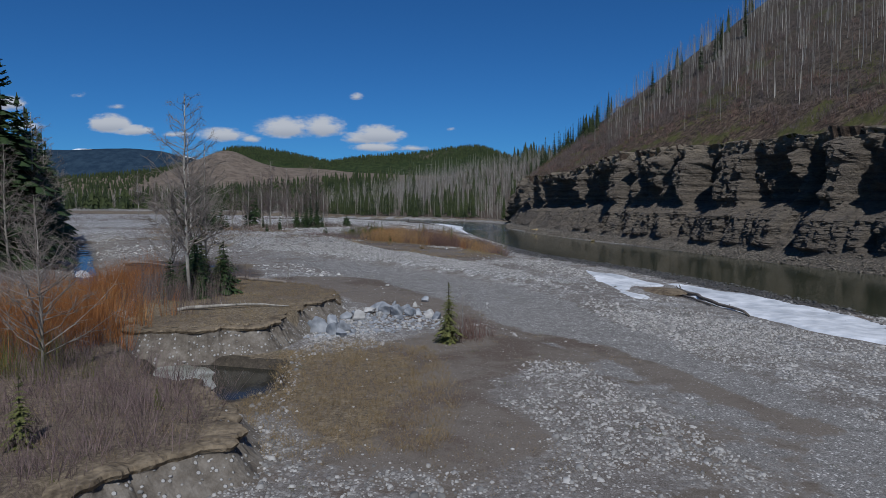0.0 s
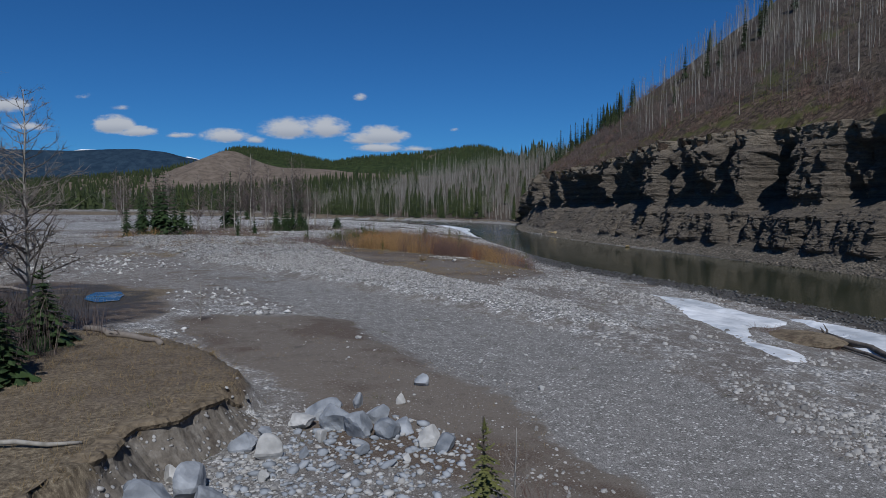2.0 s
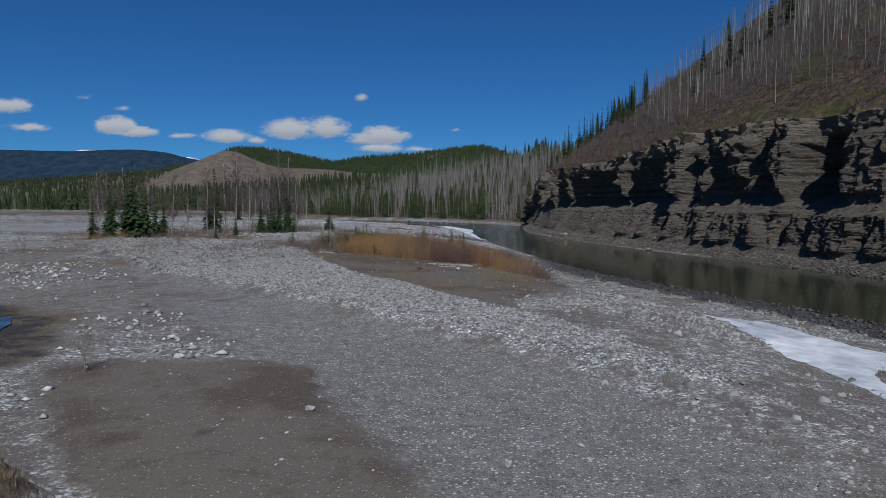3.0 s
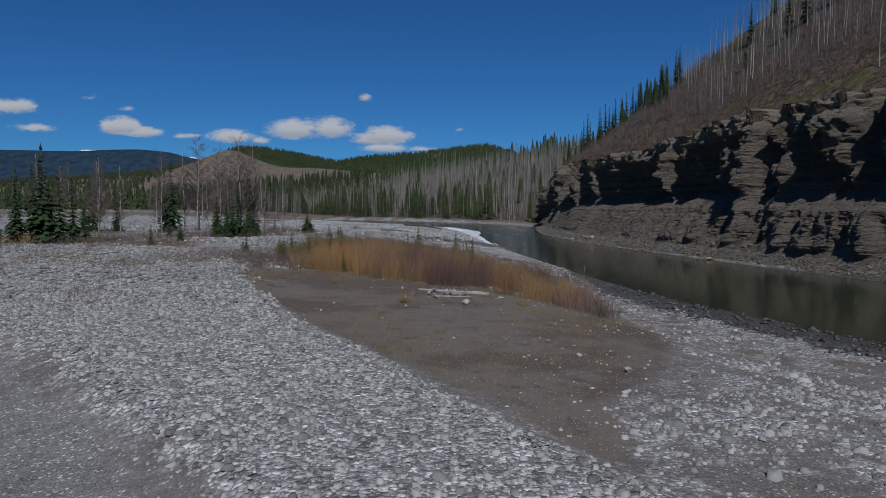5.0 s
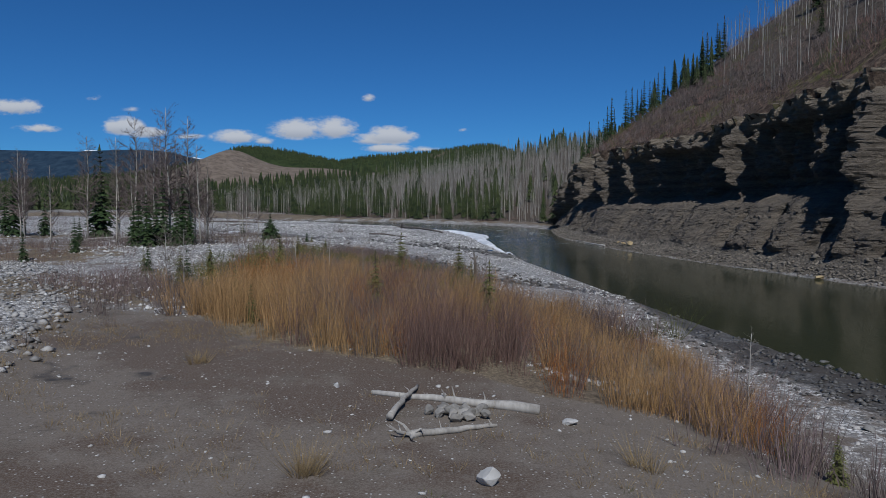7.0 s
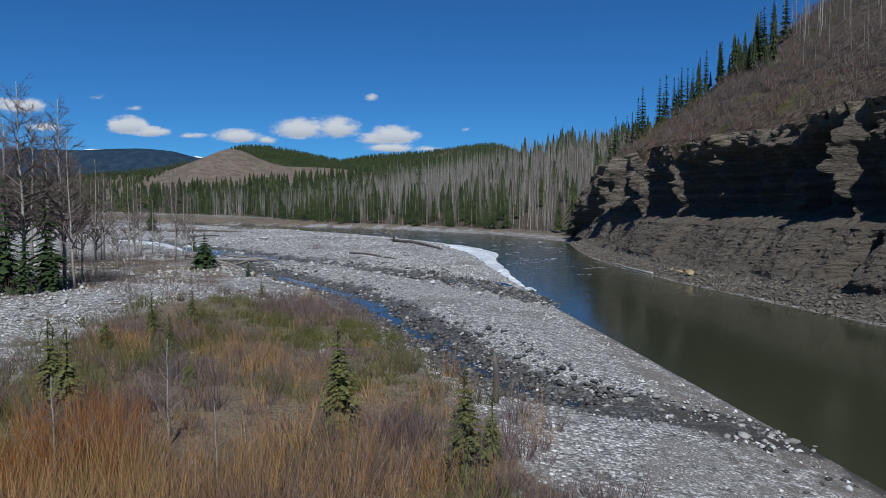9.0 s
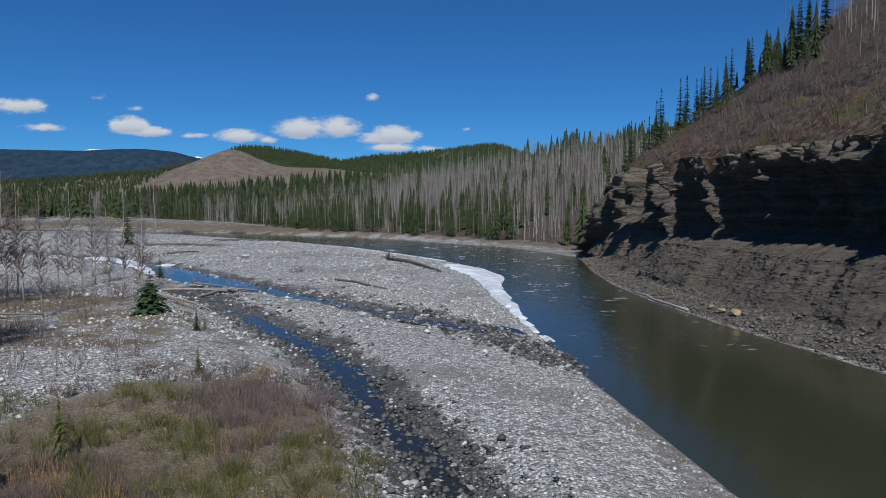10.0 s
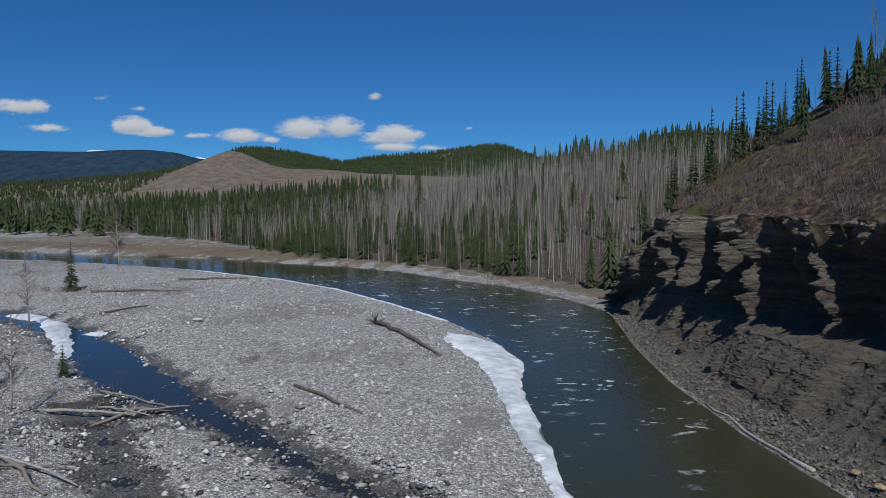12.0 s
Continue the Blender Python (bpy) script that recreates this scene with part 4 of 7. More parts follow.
        u = u + wall * (0.4 + 0.6 * upper) * calm * 2.4 * (fbm(s * 0.75 + 8, s * 0 + z16 * 0.6, 5) - 0.48)
        for c, half, high in FANS:
            fan = 2.4 + 0.74 * z16 + 1.5 * smooth01((np.abs(wob - c) - half) / 2.5) * 3 + 1.6 * (fbm(s * 0.6, s * 0 + z16 * 0.5, 5) - 0.5)
            u = np.where((z16 < high) & (z16 > 0.5), np.minimum(u, fan), u)
        jz = 0.12 * (fbm(s * 1.7, s * 0 + q * 50, 2) - 0.5)
        V.append(np.stack([bx + nx_ * u, ys + ny_ * u, level(ys) + zr + jz], 1))
    edge_u = u
    for w in (0.06, 0.18, 0.4, 0.7, 1.0):
        uu = edge_u + (18.5 - edge_u) * w
        zz = top + HILL_SLOPE * np.maximum(uu - cliff_back(ys), 0) + 0.35
        px, py = bx + nx_ * uu, ys + ny_ * uu
        hill, _ = hill_over(px, py)
        zz = np.minimum(zz, hill + 0.45) if w < 1 else hill - 0.8
        zz = np.maximum(zz, 0.4) + 0.5 * (fbm(px * 0.8, py * 0.8, 3) - 0.5)
        V.append(np.stack([px, py, level(ys) + zz], 1))
    V = np.concatenate(V)
    CLIFF_POINTS.append(V[len(ys) * 8:len(ys) * 76])
    f = grid_faces(len(ys), len(rows) + 5)
    cut = len(ys) - 1
    face_n = cut * (len(rows) - 1)
    me = mesh_np("cliff", V, f[:, ::-1], M_CLIFF, False)
    me.materials.append(M_BRUSHY)
    idx = np.zeros(len(f), np.int32)
    idx[face_n:] = 1
    me.polygons.foreach_set("material_index", idx)
    me.update()
    return tagged(new("cliff", me), "dark layered shale cliff with buttresses over the river", "cliff", kind="structure")


def brushy():
    m, n, out = material("brushy_slope")
    p = place(n)
    a = n.noise(p, 1.6, 7.0, 0.7).outputs[0]
    litter = n.ramp(a, ((0.36, (0.024, 0.017, 0.013)), (0.5, (0.083, 0.060, 0.044)), (0.64, (0.175, 0.130, 0.096))))
    tufts_ = n.noise(p, 0.75, 5.0, 0.8).outputs[0]
    litter = n.mix(n.math("MULTIPLY", n.step(tufts_, 0.52, 0.58), 0.6), litter, (0.04, 0.028, 0.023, 1))
    moss = n.step(n.noise(p, 0.14, 4.0, 0.65).outputs[0], 0.52, 0.62)
    litter = n.mix(n.math("MULTIPLY", moss, 0.75), litter, (0.085, 0.09, 0.026, 1))
    finish(n, out, litter, 0.95, a, 0.9, 0.2, 0.15)
    return m


M_BRUSHY = brushy()
build_cliff()

# ---- far hills ----
def hill_material(name, lo, hi, scale, bare=None, bare_at=0.5):
    m, n, out = material(name)
    p = place(n)
    a = n.noise(p, scale, 7.0, 0.75).outputs[0]
    col = n.mix(n.step(a, 0.35, 0.65), (*lo, 1), (*hi, 1))
    if bare:
        b = n.noise(p, scale * 0.08, 4.0, 0.6).outputs[0]
        col = n.mix(n.step(b, bare_at, bare_at + 0.07), col, n.mix(a, tuple(c * 0.7 for c in bare) + (1,), (*bare, 1)))
    finish(n, out, col, 0.95, a, 1.0, 4.0, 0.1)
    return m


# the farthest forest carries blue aerial haze in its base colour
M_FAR_HAZE = hill_material("far_blue_forest", (0.014, 0.030, 0.052), (0.030, 0.054, 0.080), 0.02)
M_FAR_GREEN = hill_material("conifer_hillside", (0.014, 0.026, 0.010), (0.050, 0.066, 0.024), 0.06, (0.17, 0.135, 0.10), 0.60)
M_FAR_BROWN = hill_material("bare_aspen_hillside", (0.125, 0.098, 0.075), (0.22, 0.178, 0.14), 0.05)


def far_hill(name, y0, depth, crest, mat, label, seed, rough_=6.0):
    """A long hill whose crest runs across the valley at y0; crest: points of x and height."""
    cx, cz = np.array(crest, float).T
    xs = np.linspace(cx[0], cx[-1], 260)
    t = np.linspace(-1, 0.6, 26)
    X, T = np.meshgrid(xs, t)
    top = np.interp(X, cx, cz)
    k = 5
    top = np.apply_along_axis(lambda r: np.convolve(np.pad(r, k // 2, mode="edge"), np.ones(k) / k, "valid"), 1, top)
    fall = 1 - smooth01(np.abs(T)) ** 0.8
    Z = top * fall + rough_ * 2 * (fbm(X * 0.006 + seed, T * 4 + seed, 5) - 0.5) * (0.4 + 0.6 * (1 - fall))
    Y = y0 + T * depth
    me = mesh_np(name, np.stack([X.ravel(), Y.ravel(), Z.ravel()], 1), grid_faces(len(xs), len(t)), mat, True)
    tagged(new(name, me), label, "hill", kind="structure")
    return xs, top[0]


far_hill("far_mountain", 4200, 900, [(-4200, 320), (-3460, 363), (-2766, 377), (-2558, 373), (-2281, 366), (-2073, 375), (-1900, 378), (-1728, 361), (-1625, 333), (-1505, 308), (-1386, 250), (-1150, 150), (-900, 90)], M_FAR_HAZE, "distant forested mountain with blue haze in its colour", 1.0, 12)
far_hill("snowy_peak", 4500, 300, [(-2800, 250), (-2500, 380), (-2390, 402), (-2290, 399), (-2200, 380), (-1900, 250)], M_SNOW, "distant snow-covered peak", 4.0, 4)
far_hill("snowy_peak", 4560, 300, [(-2000, 250), (-1790, 340), (-1715, 358), (-1640, 338), (-1560, 286), (-1400, 180)], M_SNOW, "distant snow-covered peak", 5.0, 4)
far_hill("brown_hill", 1900, 700, [(-1500, 70), (-998, 89), (-890, 98), (-782, 108), (-721, 120), (-667, 141), (-621, 160), (-595, 171), (-568, 161), (-507, 133), (-447, 120), (-371, 118), (-310, 114), (-250, 106), (0, 95), (600, 80)], M_FAR_BROWN, "brown hillside of leafless aspens", 2.0, 5)
far_hill("green_ridge", 2500, 800, [(-900, 110), (-820, 180), (-796, 218), (-765, 226), (-733, 228), (-672, 225), (-612, 217), (-552, 205), (-492, 191), (-401, 175), (-331, 190), (-230, 198), (-110, 204), (-30, 215), (30, 223), (90, 231), (130, 231), (169, 222), (209, 206), (289, 180), (420, 195), (700, 230), (1100, 260), (1700, 240)], M_FAR_GREEN, "long conifer-covered ridge across the valley", 3.0, 6)
far_hill("near_hill", 620, 170, [(20, 22), (54, 45), (91, 51), (115, 56), (131, 63), (147, 70), (157, 72), (172, 70), (192, 65), (236, 60), (330, 66), (420, 70)], M_FAR_GREEN, "rounded green conifer hill behind the cliff", 6.0, 2)


# ---- trees ----
def spruce_geo(height, seed, whorls=26, per=8, sprays=5, width=0.20, base=0.06, gaps=0.0, slim=1.0):
    """Needle sprays on drooping branches round a trunk."""
    r = np.random.default_rng(seed)
    g = Geo()
    for i in range(whorls):
        q = (i + r.random() * 0.7) / whorls
        z = height * (base + (0.985 - base) * q)
        reach = height * width * (1 - q) ** 0.82 * (0.75 + 0.4 * r.random()) + (0.006 + 0.012 * (1 - q)) * height
        for j in range(per if q < 0.85 else max(4, per - 3)):
            a = 2 * math.pi * (j + r.random() * 0.8) / per + i * 0.9
            L = reach * (0.65 + 0.45 * r.random())
            if gaps:
                if r.random() < gaps:
                    continue
                L = L * r.uniform(0.55, 1.25)
            droop = (-0.25 - 0.35 * (1 - q)) * L if q < 0.8 else 0.25 * L
            d = np.array([math.cos(a), math.sin(a), 0.0])
            side = np.array([-d[1], d[0], 0.0])
            for k in range(sprays):
                t0, t1 = k / sprays, (k + 1.35) / sprays
                c0 = d * L * t0 + np.array([0, 0, z + droop * t0 ** 1.3 + 0.10 * L * t0])
                c1 = d * L * min(t1, 1.05) + np.array([0, 0, z + droop * t1 ** 1.3 + 0.10 * L * t1 + 0.05 * L * r.standard_normal()])
                w = slim * L * (0.30 - 0.17 * t0) * (0.75 + 0.5 * r.random()) + (0.003 + 0.006 * (1 - q)) * height
                sag = np.array([0, 0, -0.35 * w])
                mid = (c0 + c1) / 2 + np.array([0, 0, 0.10 * w])
                g.put([c0, mid + side * w + sag, c1, mid - side * w + sag, mid], [[0, 1, 4], [1, 2, 4], [2, 3, 4], [3, 0, 4]])
    tip = np.array([0, 0, height])
    g.put([tip, (0.03 * height * 0.5, 0, height * 0.93), (-0.01 * height, 0.02 * height, height * 0.93), (-0.01 * height, -0.02 * height, height * 0.93)], [[0, 1, 2], [0, 2, 3], [0, 3, 1]])
    return g


def trunk_geo(height, r0, sides=7, seed=0, bend=0.02, steps=7):
    r = np.random.default_rng(seed)
    t = np.linspace(0, 1, steps)
    pts = np.stack([np.cumsum(r.normal(0, bend, steps)) * height * 0.5, np.cumsum(r.normal(0, bend, steps)) * height * 0.5, t * height], 1)
    pts[0, :2] = 0
    pts[0, 2] = -0.15
    g = Geo()
    g.tube(pts, r0 * (1 - 0.9 * t) + 0.004, sides)
    return g, pts


def bare_crown(height, seed, trunk_pts, limbs=26, twigs=4, start=0.3, reach=0.22, thick=0.012, up=0.75, sides=4, fine=2):
    """Limbs and twigs of a leafless tree."""
    r = np.random.default_rng(seed)
    g = Geo()
    tz = trunk_pts[:, 2]
    for i in range(limbs):
        q = start + (0.98 - start) * ((i + r.random()) / limbs)
        z = height * q
        o = np.array([np.interp(z, tz, trunk_pts[:, 0]), np.interp(z, tz, trunk_pts[:, 1]), z])
        a = i * 2.4 + r.normal(0, 0.5)
        L = height * reach * (1.15 - q) * (0.6 + 0.8 * r.random()) + 0.03 * height
        d = np.array([math.cos(a), math.sin(a), up * (0.4 + r.random())])
        d /= np.linalg.norm(d)
        p1 = o + d * L * 0.5 + r.normal(0, 0.05, 3) * L
        p2 = p1 + (d + np.array([0, 0, 0.5 * r.random()])) * L * 0.55 + r.normal(0, 0.07, 3) * L
        w = height * thick * (1.1 - q) * 0.55 + 0.004
        g.tube([o, p1, p2], [w, w * 0.6, w * 0.2], sides, False)
        for k in range(twigs):
            t = 0.25 + 0.75 * r.random()
            s = o * (1 - t) ** 2 + 2 * p1 * t * (1 - t) + p2 * t * t
            e = d + r.normal(0, 0.65, 3)
            e[2] = abs(e[2]) * 0.8 + 0.1
            e = e / np.linalg.norm(e) * L * (0.2 + 0.35 * r.random())
            m = s + e * 0.5 + r.normal(0, 0.06, 3) * L
            g.tube([s, m, s + e], [w * 0.4, w * 0.3, w * 0.12], 3, False)
            for _ in range(fine):
                f = e * 0.5 + r.normal(0, 0.5, 3) * np.linalg.norm(e)
                g.spike(m, m + f * 0.8, w * 0.25)
    return g


def spruce(height, seed, young=False, detail=2, label="", name="spruce_tree", wide=0.175):
    whorls, per, sprays = ((12, 6, 2), (20, 8, 3), (28, 9, 4))[detail]
    root = empty(name)
    tg, _ = trunk_geo(height, 0.014 * height + 0.01, 6, seed, 0.004)
    part("trunk", tg, M_BARK, root)
    if young:
        per, sprays = per + 4, sprays + 2
    part("crown", spruce_geo(height, seed, whorls, per, sprays, 0.27 if young else wide, 0.03 if young else 0.07, 0.18 if young else 0.0, 0.72 if young else 1.0), M_NEEDLE_YOUNG if young else M_NEEDLE, root)
    return tagged(root, label or "dark green conical spruce tree", "tree")


def aspen(height, seed, detail=2, label="", name="aspen_tree", mat=None, reach=0.16, start=0.22, thick=0.008):
    limbs, twigs, fine, sides = ((14, 2, 0, 3), (34, 4, 2, 3), (56, 6, 4, 3))[detail]
    root = empty(name)
    tg, pts = trunk_geo(height, 0.0088 * height + 0.006, 7 if detail else 5, seed, 0.012)
    part("trunk", tg, mat or M_ASPEN, root, smooth=True)
    part("crown", bare_crown(height, seed + 1, pts, limbs, twigs, start, reach, thick, sides=sides, fine=fine), M_DARKTWIG if name == "poplar_tree" else M_TWIG, root)
    return tagged(root, label or "leafless aspen with a pale slender trunk", "tree")


def put_tree(ob, x, y, rz=0.0, s=1.0, sink=0.05):
    ob.matrix_basis = pose(x, y, float(top_z([x], [y])[0]) - sink, 0, 0, rz) @ Matrix.Scale(s, 4)


def repeat(ob, x, y, rz=0.0, s=1.0, sink=0.05):
    c = copy_thing(ob, Matrix.Identity(4))
    put_tree(c, x, y, rz, s, sink)
    return c


# single trees: x, y, height
near_spruce = spruce(2.7, 3, True, 2, "small bright green spruce beside dry brown shrubs")
put_tree(near_spruce, 0.25, 29.4)

TALL = [spruce(18.3, 21, False, 2, wide=0.27), spruce(15.5, 22, False, 1, wide=0.29), spruce(8.3, 23, False, 1, wide=0.165), spruce(4.5, 24, False, 1, wide=0.22), spruce(3.0, 25, False, 1, "low spreading dark green spruce under slender aspens", wide=0.42)]
for ob_, (x_, y_) in zip(TALL, ((-37.3, 58), (-38.9, 63), (-42.2, 118), (-25.6, 126.9), (-13.2, 36.2))):
    put_tree(ob_, x_, y_)
LEFT_WOOD = [(-41.1, 68, 1, 0.95), (-43.5, 74, 1, 0.84), (-46, 80, 1, 0.62), (-49.9, 88, 1, 0.42), (-39.2, 61, 1, 0.8), (-42.3, 71, 1, 0.75), (-45, 77.5, 1, 0.66), (-48.4, 84, 1, 0.5), (-45, 58, 0, 1.0), (-43, 52, 0, 0.95), (-49, 66, 0, 0.95), (-52, 62, 1, 1.1), (-55, 82, 0, 0.9), (-38, 50, 1, 0.95), (-46, 44, 0, 0.95), (-47, 72, 1, 1.0), (-40.5, 63, 1, 0.6), (-38.6, 57, 1, 0.62), (-39.8, 65, 1, 0.7), (-41.8, 66, 1, 0.62), (-43.2, 71, 1, 0.6), (-44.6, 74, 1, 0.55), (-37, 53, 1, 0.6), (-36.2, 54.5, 1, 0.4), (-47, 82, 1, 0.45), (-36.5, 60, 1, 0.35), (-51, 84, 1, 1.1), (-54.5, 92, 1, 1.0), (-58, 99, 1, 1.0), (-61.5, 106, 1, 0.95), (-49, 79, 1, 1.0), (-53, 89, 1, 0.8), (-57, 97, 1, 0.7), (-60.5, 104, 1, 0.6), (-43.4, 68.5, 1, 0.8), (-45.6, 73, 1, 0.85), (-47.6, 77, 1, 0.7), (-49.8, 83, 1, 0.75), (-52.4, 87.5, 1, 0.9), (-55.8, 94.5, 1, 0.8), (-59.4, 102, 1, 0.8), (-41, 64, 1, 0.9), (-48.2, 85, 1, 0.35), (-46, 80.5, 1, 0.4), (-44.4, 76, 1, 0.35)]
for i_, (x_, y_, k_, s_) in enumerate(LEFT_WOOD):
    repeat(TALL[k_], x_, y_, i_ * 47, s_)
# island groups on the flat
for i_, (x_, y_, k_, s_) in enumerate([(-47, 119, 2, 0.78), (-45.2, 120, 2, 1.0), (-44, 118, 2, 0.9), (-40.9, 117.4, 2, 1.22), (-39.6, 118, 2, 1.0), (-38.6, 118.6, 2, 0.85), (-43.2, 121, 2, 1.15), (-46.2, 121.5, 2, 0.7), (-41.8, 120, 2, 0.9), (-38, 120, 3, 0.8),
                                        (-24.9, 128.4, 2, 0.78), (-25.8, 129.2, 2, 0.62), (-23.6, 128, 3, 0.85), (-24.2, 131, 2, 0.85), (-26.8, 130, 3, 0.8), (-23.0, 129.5, 3, 0.7), (-27.4, 128.4, 3, 0.9), (-28.2, 131, 3, 1.1),
                                        (-59, 161, 2, 1.1), (-56, 163, 3, 1.3), (-61.5, 163, 2, 0.9), (-29.4, 122.9, 3, 0.62), (-30.6, 118.4, 3, 0.5), (-35.4, 134.4, 3, 0.6), (-19.4, 113.3, 3, 0.42), (-14.2, 106.4, 3, 0.42), (-15.4, 141, 3, 0.3), (-60, 224, 2, 0.95), (-33, 176, 3, 0.6),
                                        (-41.6, 150.4, 2, 1.35), (-43.4, 152.5, 2, 1.1), (-11.9, 37.0, 4, 0.8), (-14.2, 38.9, 4, 1.1), (-12.6, 35.2, 4, 0.55), (-13.4, 41.5, 4, 0.9), (-14.6, 36.4, 4, 0.7)]):
    repeat(TALL[k_], x_, y_, i_ * 61, s_)

BARE = [aspen(10.3, 41, 2, reach=0.21, thick=0.011), aspen(9.0, 42, 2, reach=0.2, thick=0.011), aspen(12.0, 43, 2, "tall leafless poplar with a grey crown", "poplar_tree", None, 0.16, 0.22, 0.014), aspen(8.5, 44, 1, "leafless poplar with a grey crown", "poplar_tree", None, 0.13, 0.25, 0.014)]
for ob_, (x_, y_) in zip(BARE, ((-12.8, 34.4), (-14.9, 40.3), (-25.2, 130.4), (-26.2, 154))):
    put_tree(ob_, x_, y_)
for i_, (x_, y_, k_, s_) in enumerate([(-15.2, 44, 0, 0.9), (-16.2, 40.5, 1, 0.7), (-24.3, 132.9, 2, 0.95), (-27, 131.6, 2, 0.85), (-22.8, 131.4, 3, 1.05), (-26, 134.5, 3, 1.2), (-28.6, 133.4, 3, 1.1), (-23.8, 135.5, 3, 0.95), (-29.5, 129.5, 3, 0.9), (-25.5, 137, 3, 0.9), (-31, 136, 3, 0.9),
                                        (-37.4, 121.5, 2, 0.75), (-44.6, 122.5, 2, 0.8), (-36.4, 124, 3, 0.95), (-48.5, 121, 3, 0.9), (-33.8, 127, 3, 0.8), (-57.5, 160, 2, 0.95), (-60, 165, 2, 0.9), (-55, 157, 3, 1.0), (-30.3, 153.7, 3, 0.85), (-33.4, 155, 3, 1.0), (-30, 165, 3, 0.9), (-36, 168, 3, 1.0), (-40, 175, 3, 1.1),
                                        (-51.2, 200, 3, 1.2), (-45.9, 181.5, 3, 1.1), (-78, 185, 2, 1.0), (-66.8, 159, 2, 0.9), (-72, 262, 2, 1.1), (-106, 238, 2, 1.3), (-23, 150, 3, 0.7), (-27, 145, 3, 0.7),
                                        (-38.3, 152, 2, 1.2), (-34.1, 149.3, 2, 1.05), (-40.2, 151.6, 2, 1.0), (-36.2, 155.1, 2, 0.85), (-37.2, 158, 3, 1.1), (-35.1, 157.8, 3, 0.95), (-32.4, 151.5, 3, 0.85), (-39.6, 156.2, 2, 0.9), (-36.7, 163.1, 3, 0.8), (-27.5, 159.8, 3, 0.85), (-35.9, 170.7, 3, 0.75), (-29.0, 157.0, 3, 0.6), (-33.0, 160.5, 3, 0.7), (-42.5, 149, 2, 1.0),
                                        (-36, 60.5, 0, 1.3), (-35, 55, 0, 1.0), (-43, 74, 0, 1.2), (-28, 47, 1, 0.7)]):
    repeat(BARE[k_], x_, y_, i_ * 53, s_)


# ---- far woods: templates stamped into a few large meshes ----
def far_spruce_arrays(seed, tiers=9, k=7):
    r = np.random.default_rng(seed)
    g = Geo()
    for i in range(tiers):
        q = i / tiers
        z0, z1 = 0.06 + 0.86 * q, 0.06 + 0.86 * q + 1.5 / tiers
        rad = 0.135 * (1 - q) ** 0.85 + 0.012
        ang = np.arange(k) * 2 * math.pi / k + r.random() * 6
        rr = rad * (0.7 + 0.5 * r.random(k))
        low = np.stack([np.cos(ang) * rr, np.sin(ang) * rr, z0 - 0.05 * r.random(k)], 1)
        notch_ = np.stack([np.cos(ang + math.pi / k) * rr * 0.5, np.sin(ang + math.pi / k) * rr * 0.5, np.full(k, z0 + 0.035)], 1)
        ring = np.empty((2 * k, 3))
        ring[0::2], ring[1::2] = low, notch_
        v = np.vstack([ring, [[0, 0, min(z1, 1.0)]]])
        g.put(v, [[j, (j + 1) % (2 * k), 2 * k] for j in range(2 * k)])
    return g.arrays()


def far_aspen_arrays(seed, limbs=9, twigs=1, trunk_r=0.0065):
    r = np.random.default_rng(seed)
    t = np.linspace(0, 1, 4)
    pts = np.stack([np.cumsum(r.normal(0, 0.012, 4)), np.cumsum(r.normal(0, 0.012, 4)), t], 1)
    a, b = Geo(), Geo()
    a.tube(pts[::3] if limbs == 10 else pts, trunk_r * (1 - 0.85 * (t[::3] if limbs == 10 else t)) + 0.0012, 3, False)
    for i in range(limbs):
        q = 0.38 + 0.6 * (i + r.random()) / limbs
        o = np.array([np.interp(q, t, pts[:, 0]), np.interp(q, t, pts[:, 1]), q])
        an = i * 2.4 + r.random()
        L = 0.17 * (1.2 - q) * (0.6 + 0.8 * r.random()) + 0.02
        d = np.array([math.cos(an), math.sin(an), 0.9 + 0.6 * r.random()])
        e = o + d * L * 0.75
        b.spike(o, e, 0.003)
        for _ in range(twigs):
            b.spike(o + d * L * 0.35, o + d * L * 0.35 + (d + r.normal(0, 0.6, 3)) * L * 0.5, 0.002)
    return a.arrays(), b.arrays()


def scatter(n_, xr, yr, accept, seed):
    r = np.random.default_rng(seed)
    x, y = r.uniform(*xr, n_), r.uniform(*yr, n_)
    k = accept(x, y, r)
    return x[k], y[k]


def mats_at(x, y, size, seed, lean=0.05, sink=0.1, aspect=(0.8, 1.2)):
    r = np.random.default_rng(seed)
    z = top_z(x, y) - sink
    return np.array([trs(a, b, c, s * r.uniform(*aspect), r.uniform(0, 6.28), s, r.normal(0, lean), r.uniform(0, 6.28)) for a, b, c, s in zip(x, y, z, size)])


M_FAR_SPRUCE = simple("far_spruce", (0.012, 0.024, 0.009), (0.065, 0.08, 0.026), 0.05, 0.8, island=0.6, bump=0.0)
M_FAR_TRUNK = simple("far_aspen_trunks", (0.12, 0.112, 0.098), (0.45, 0.425, 0.375), 0.3, 0.85, island=0.7, bump=0.0)
M_FAR_TWIG = simple("far_aspen_twigs", (0.08, 0.073, 0.060), (0.215, 0.197, 0.165), 0.3, 0.9, island=0.7, bump=0.0)
SPR_T = [far_spruce_arrays(s) for s in range(60, 65)]
SPR_FAR = [far_spruce_arrays(s, 6, 5) for s in range(65, 69)]
SPR_TINY = [far_spruce_arrays(s, 3, 4) for s in range(69, 72)]
ASP_T = [far_aspen_arrays(s, 9, 1) for s in range(70, 75)]
ASP_FAR = [far_aspen_arrays(s, 10, 0, 0.0052) for s in range(80, 84)]


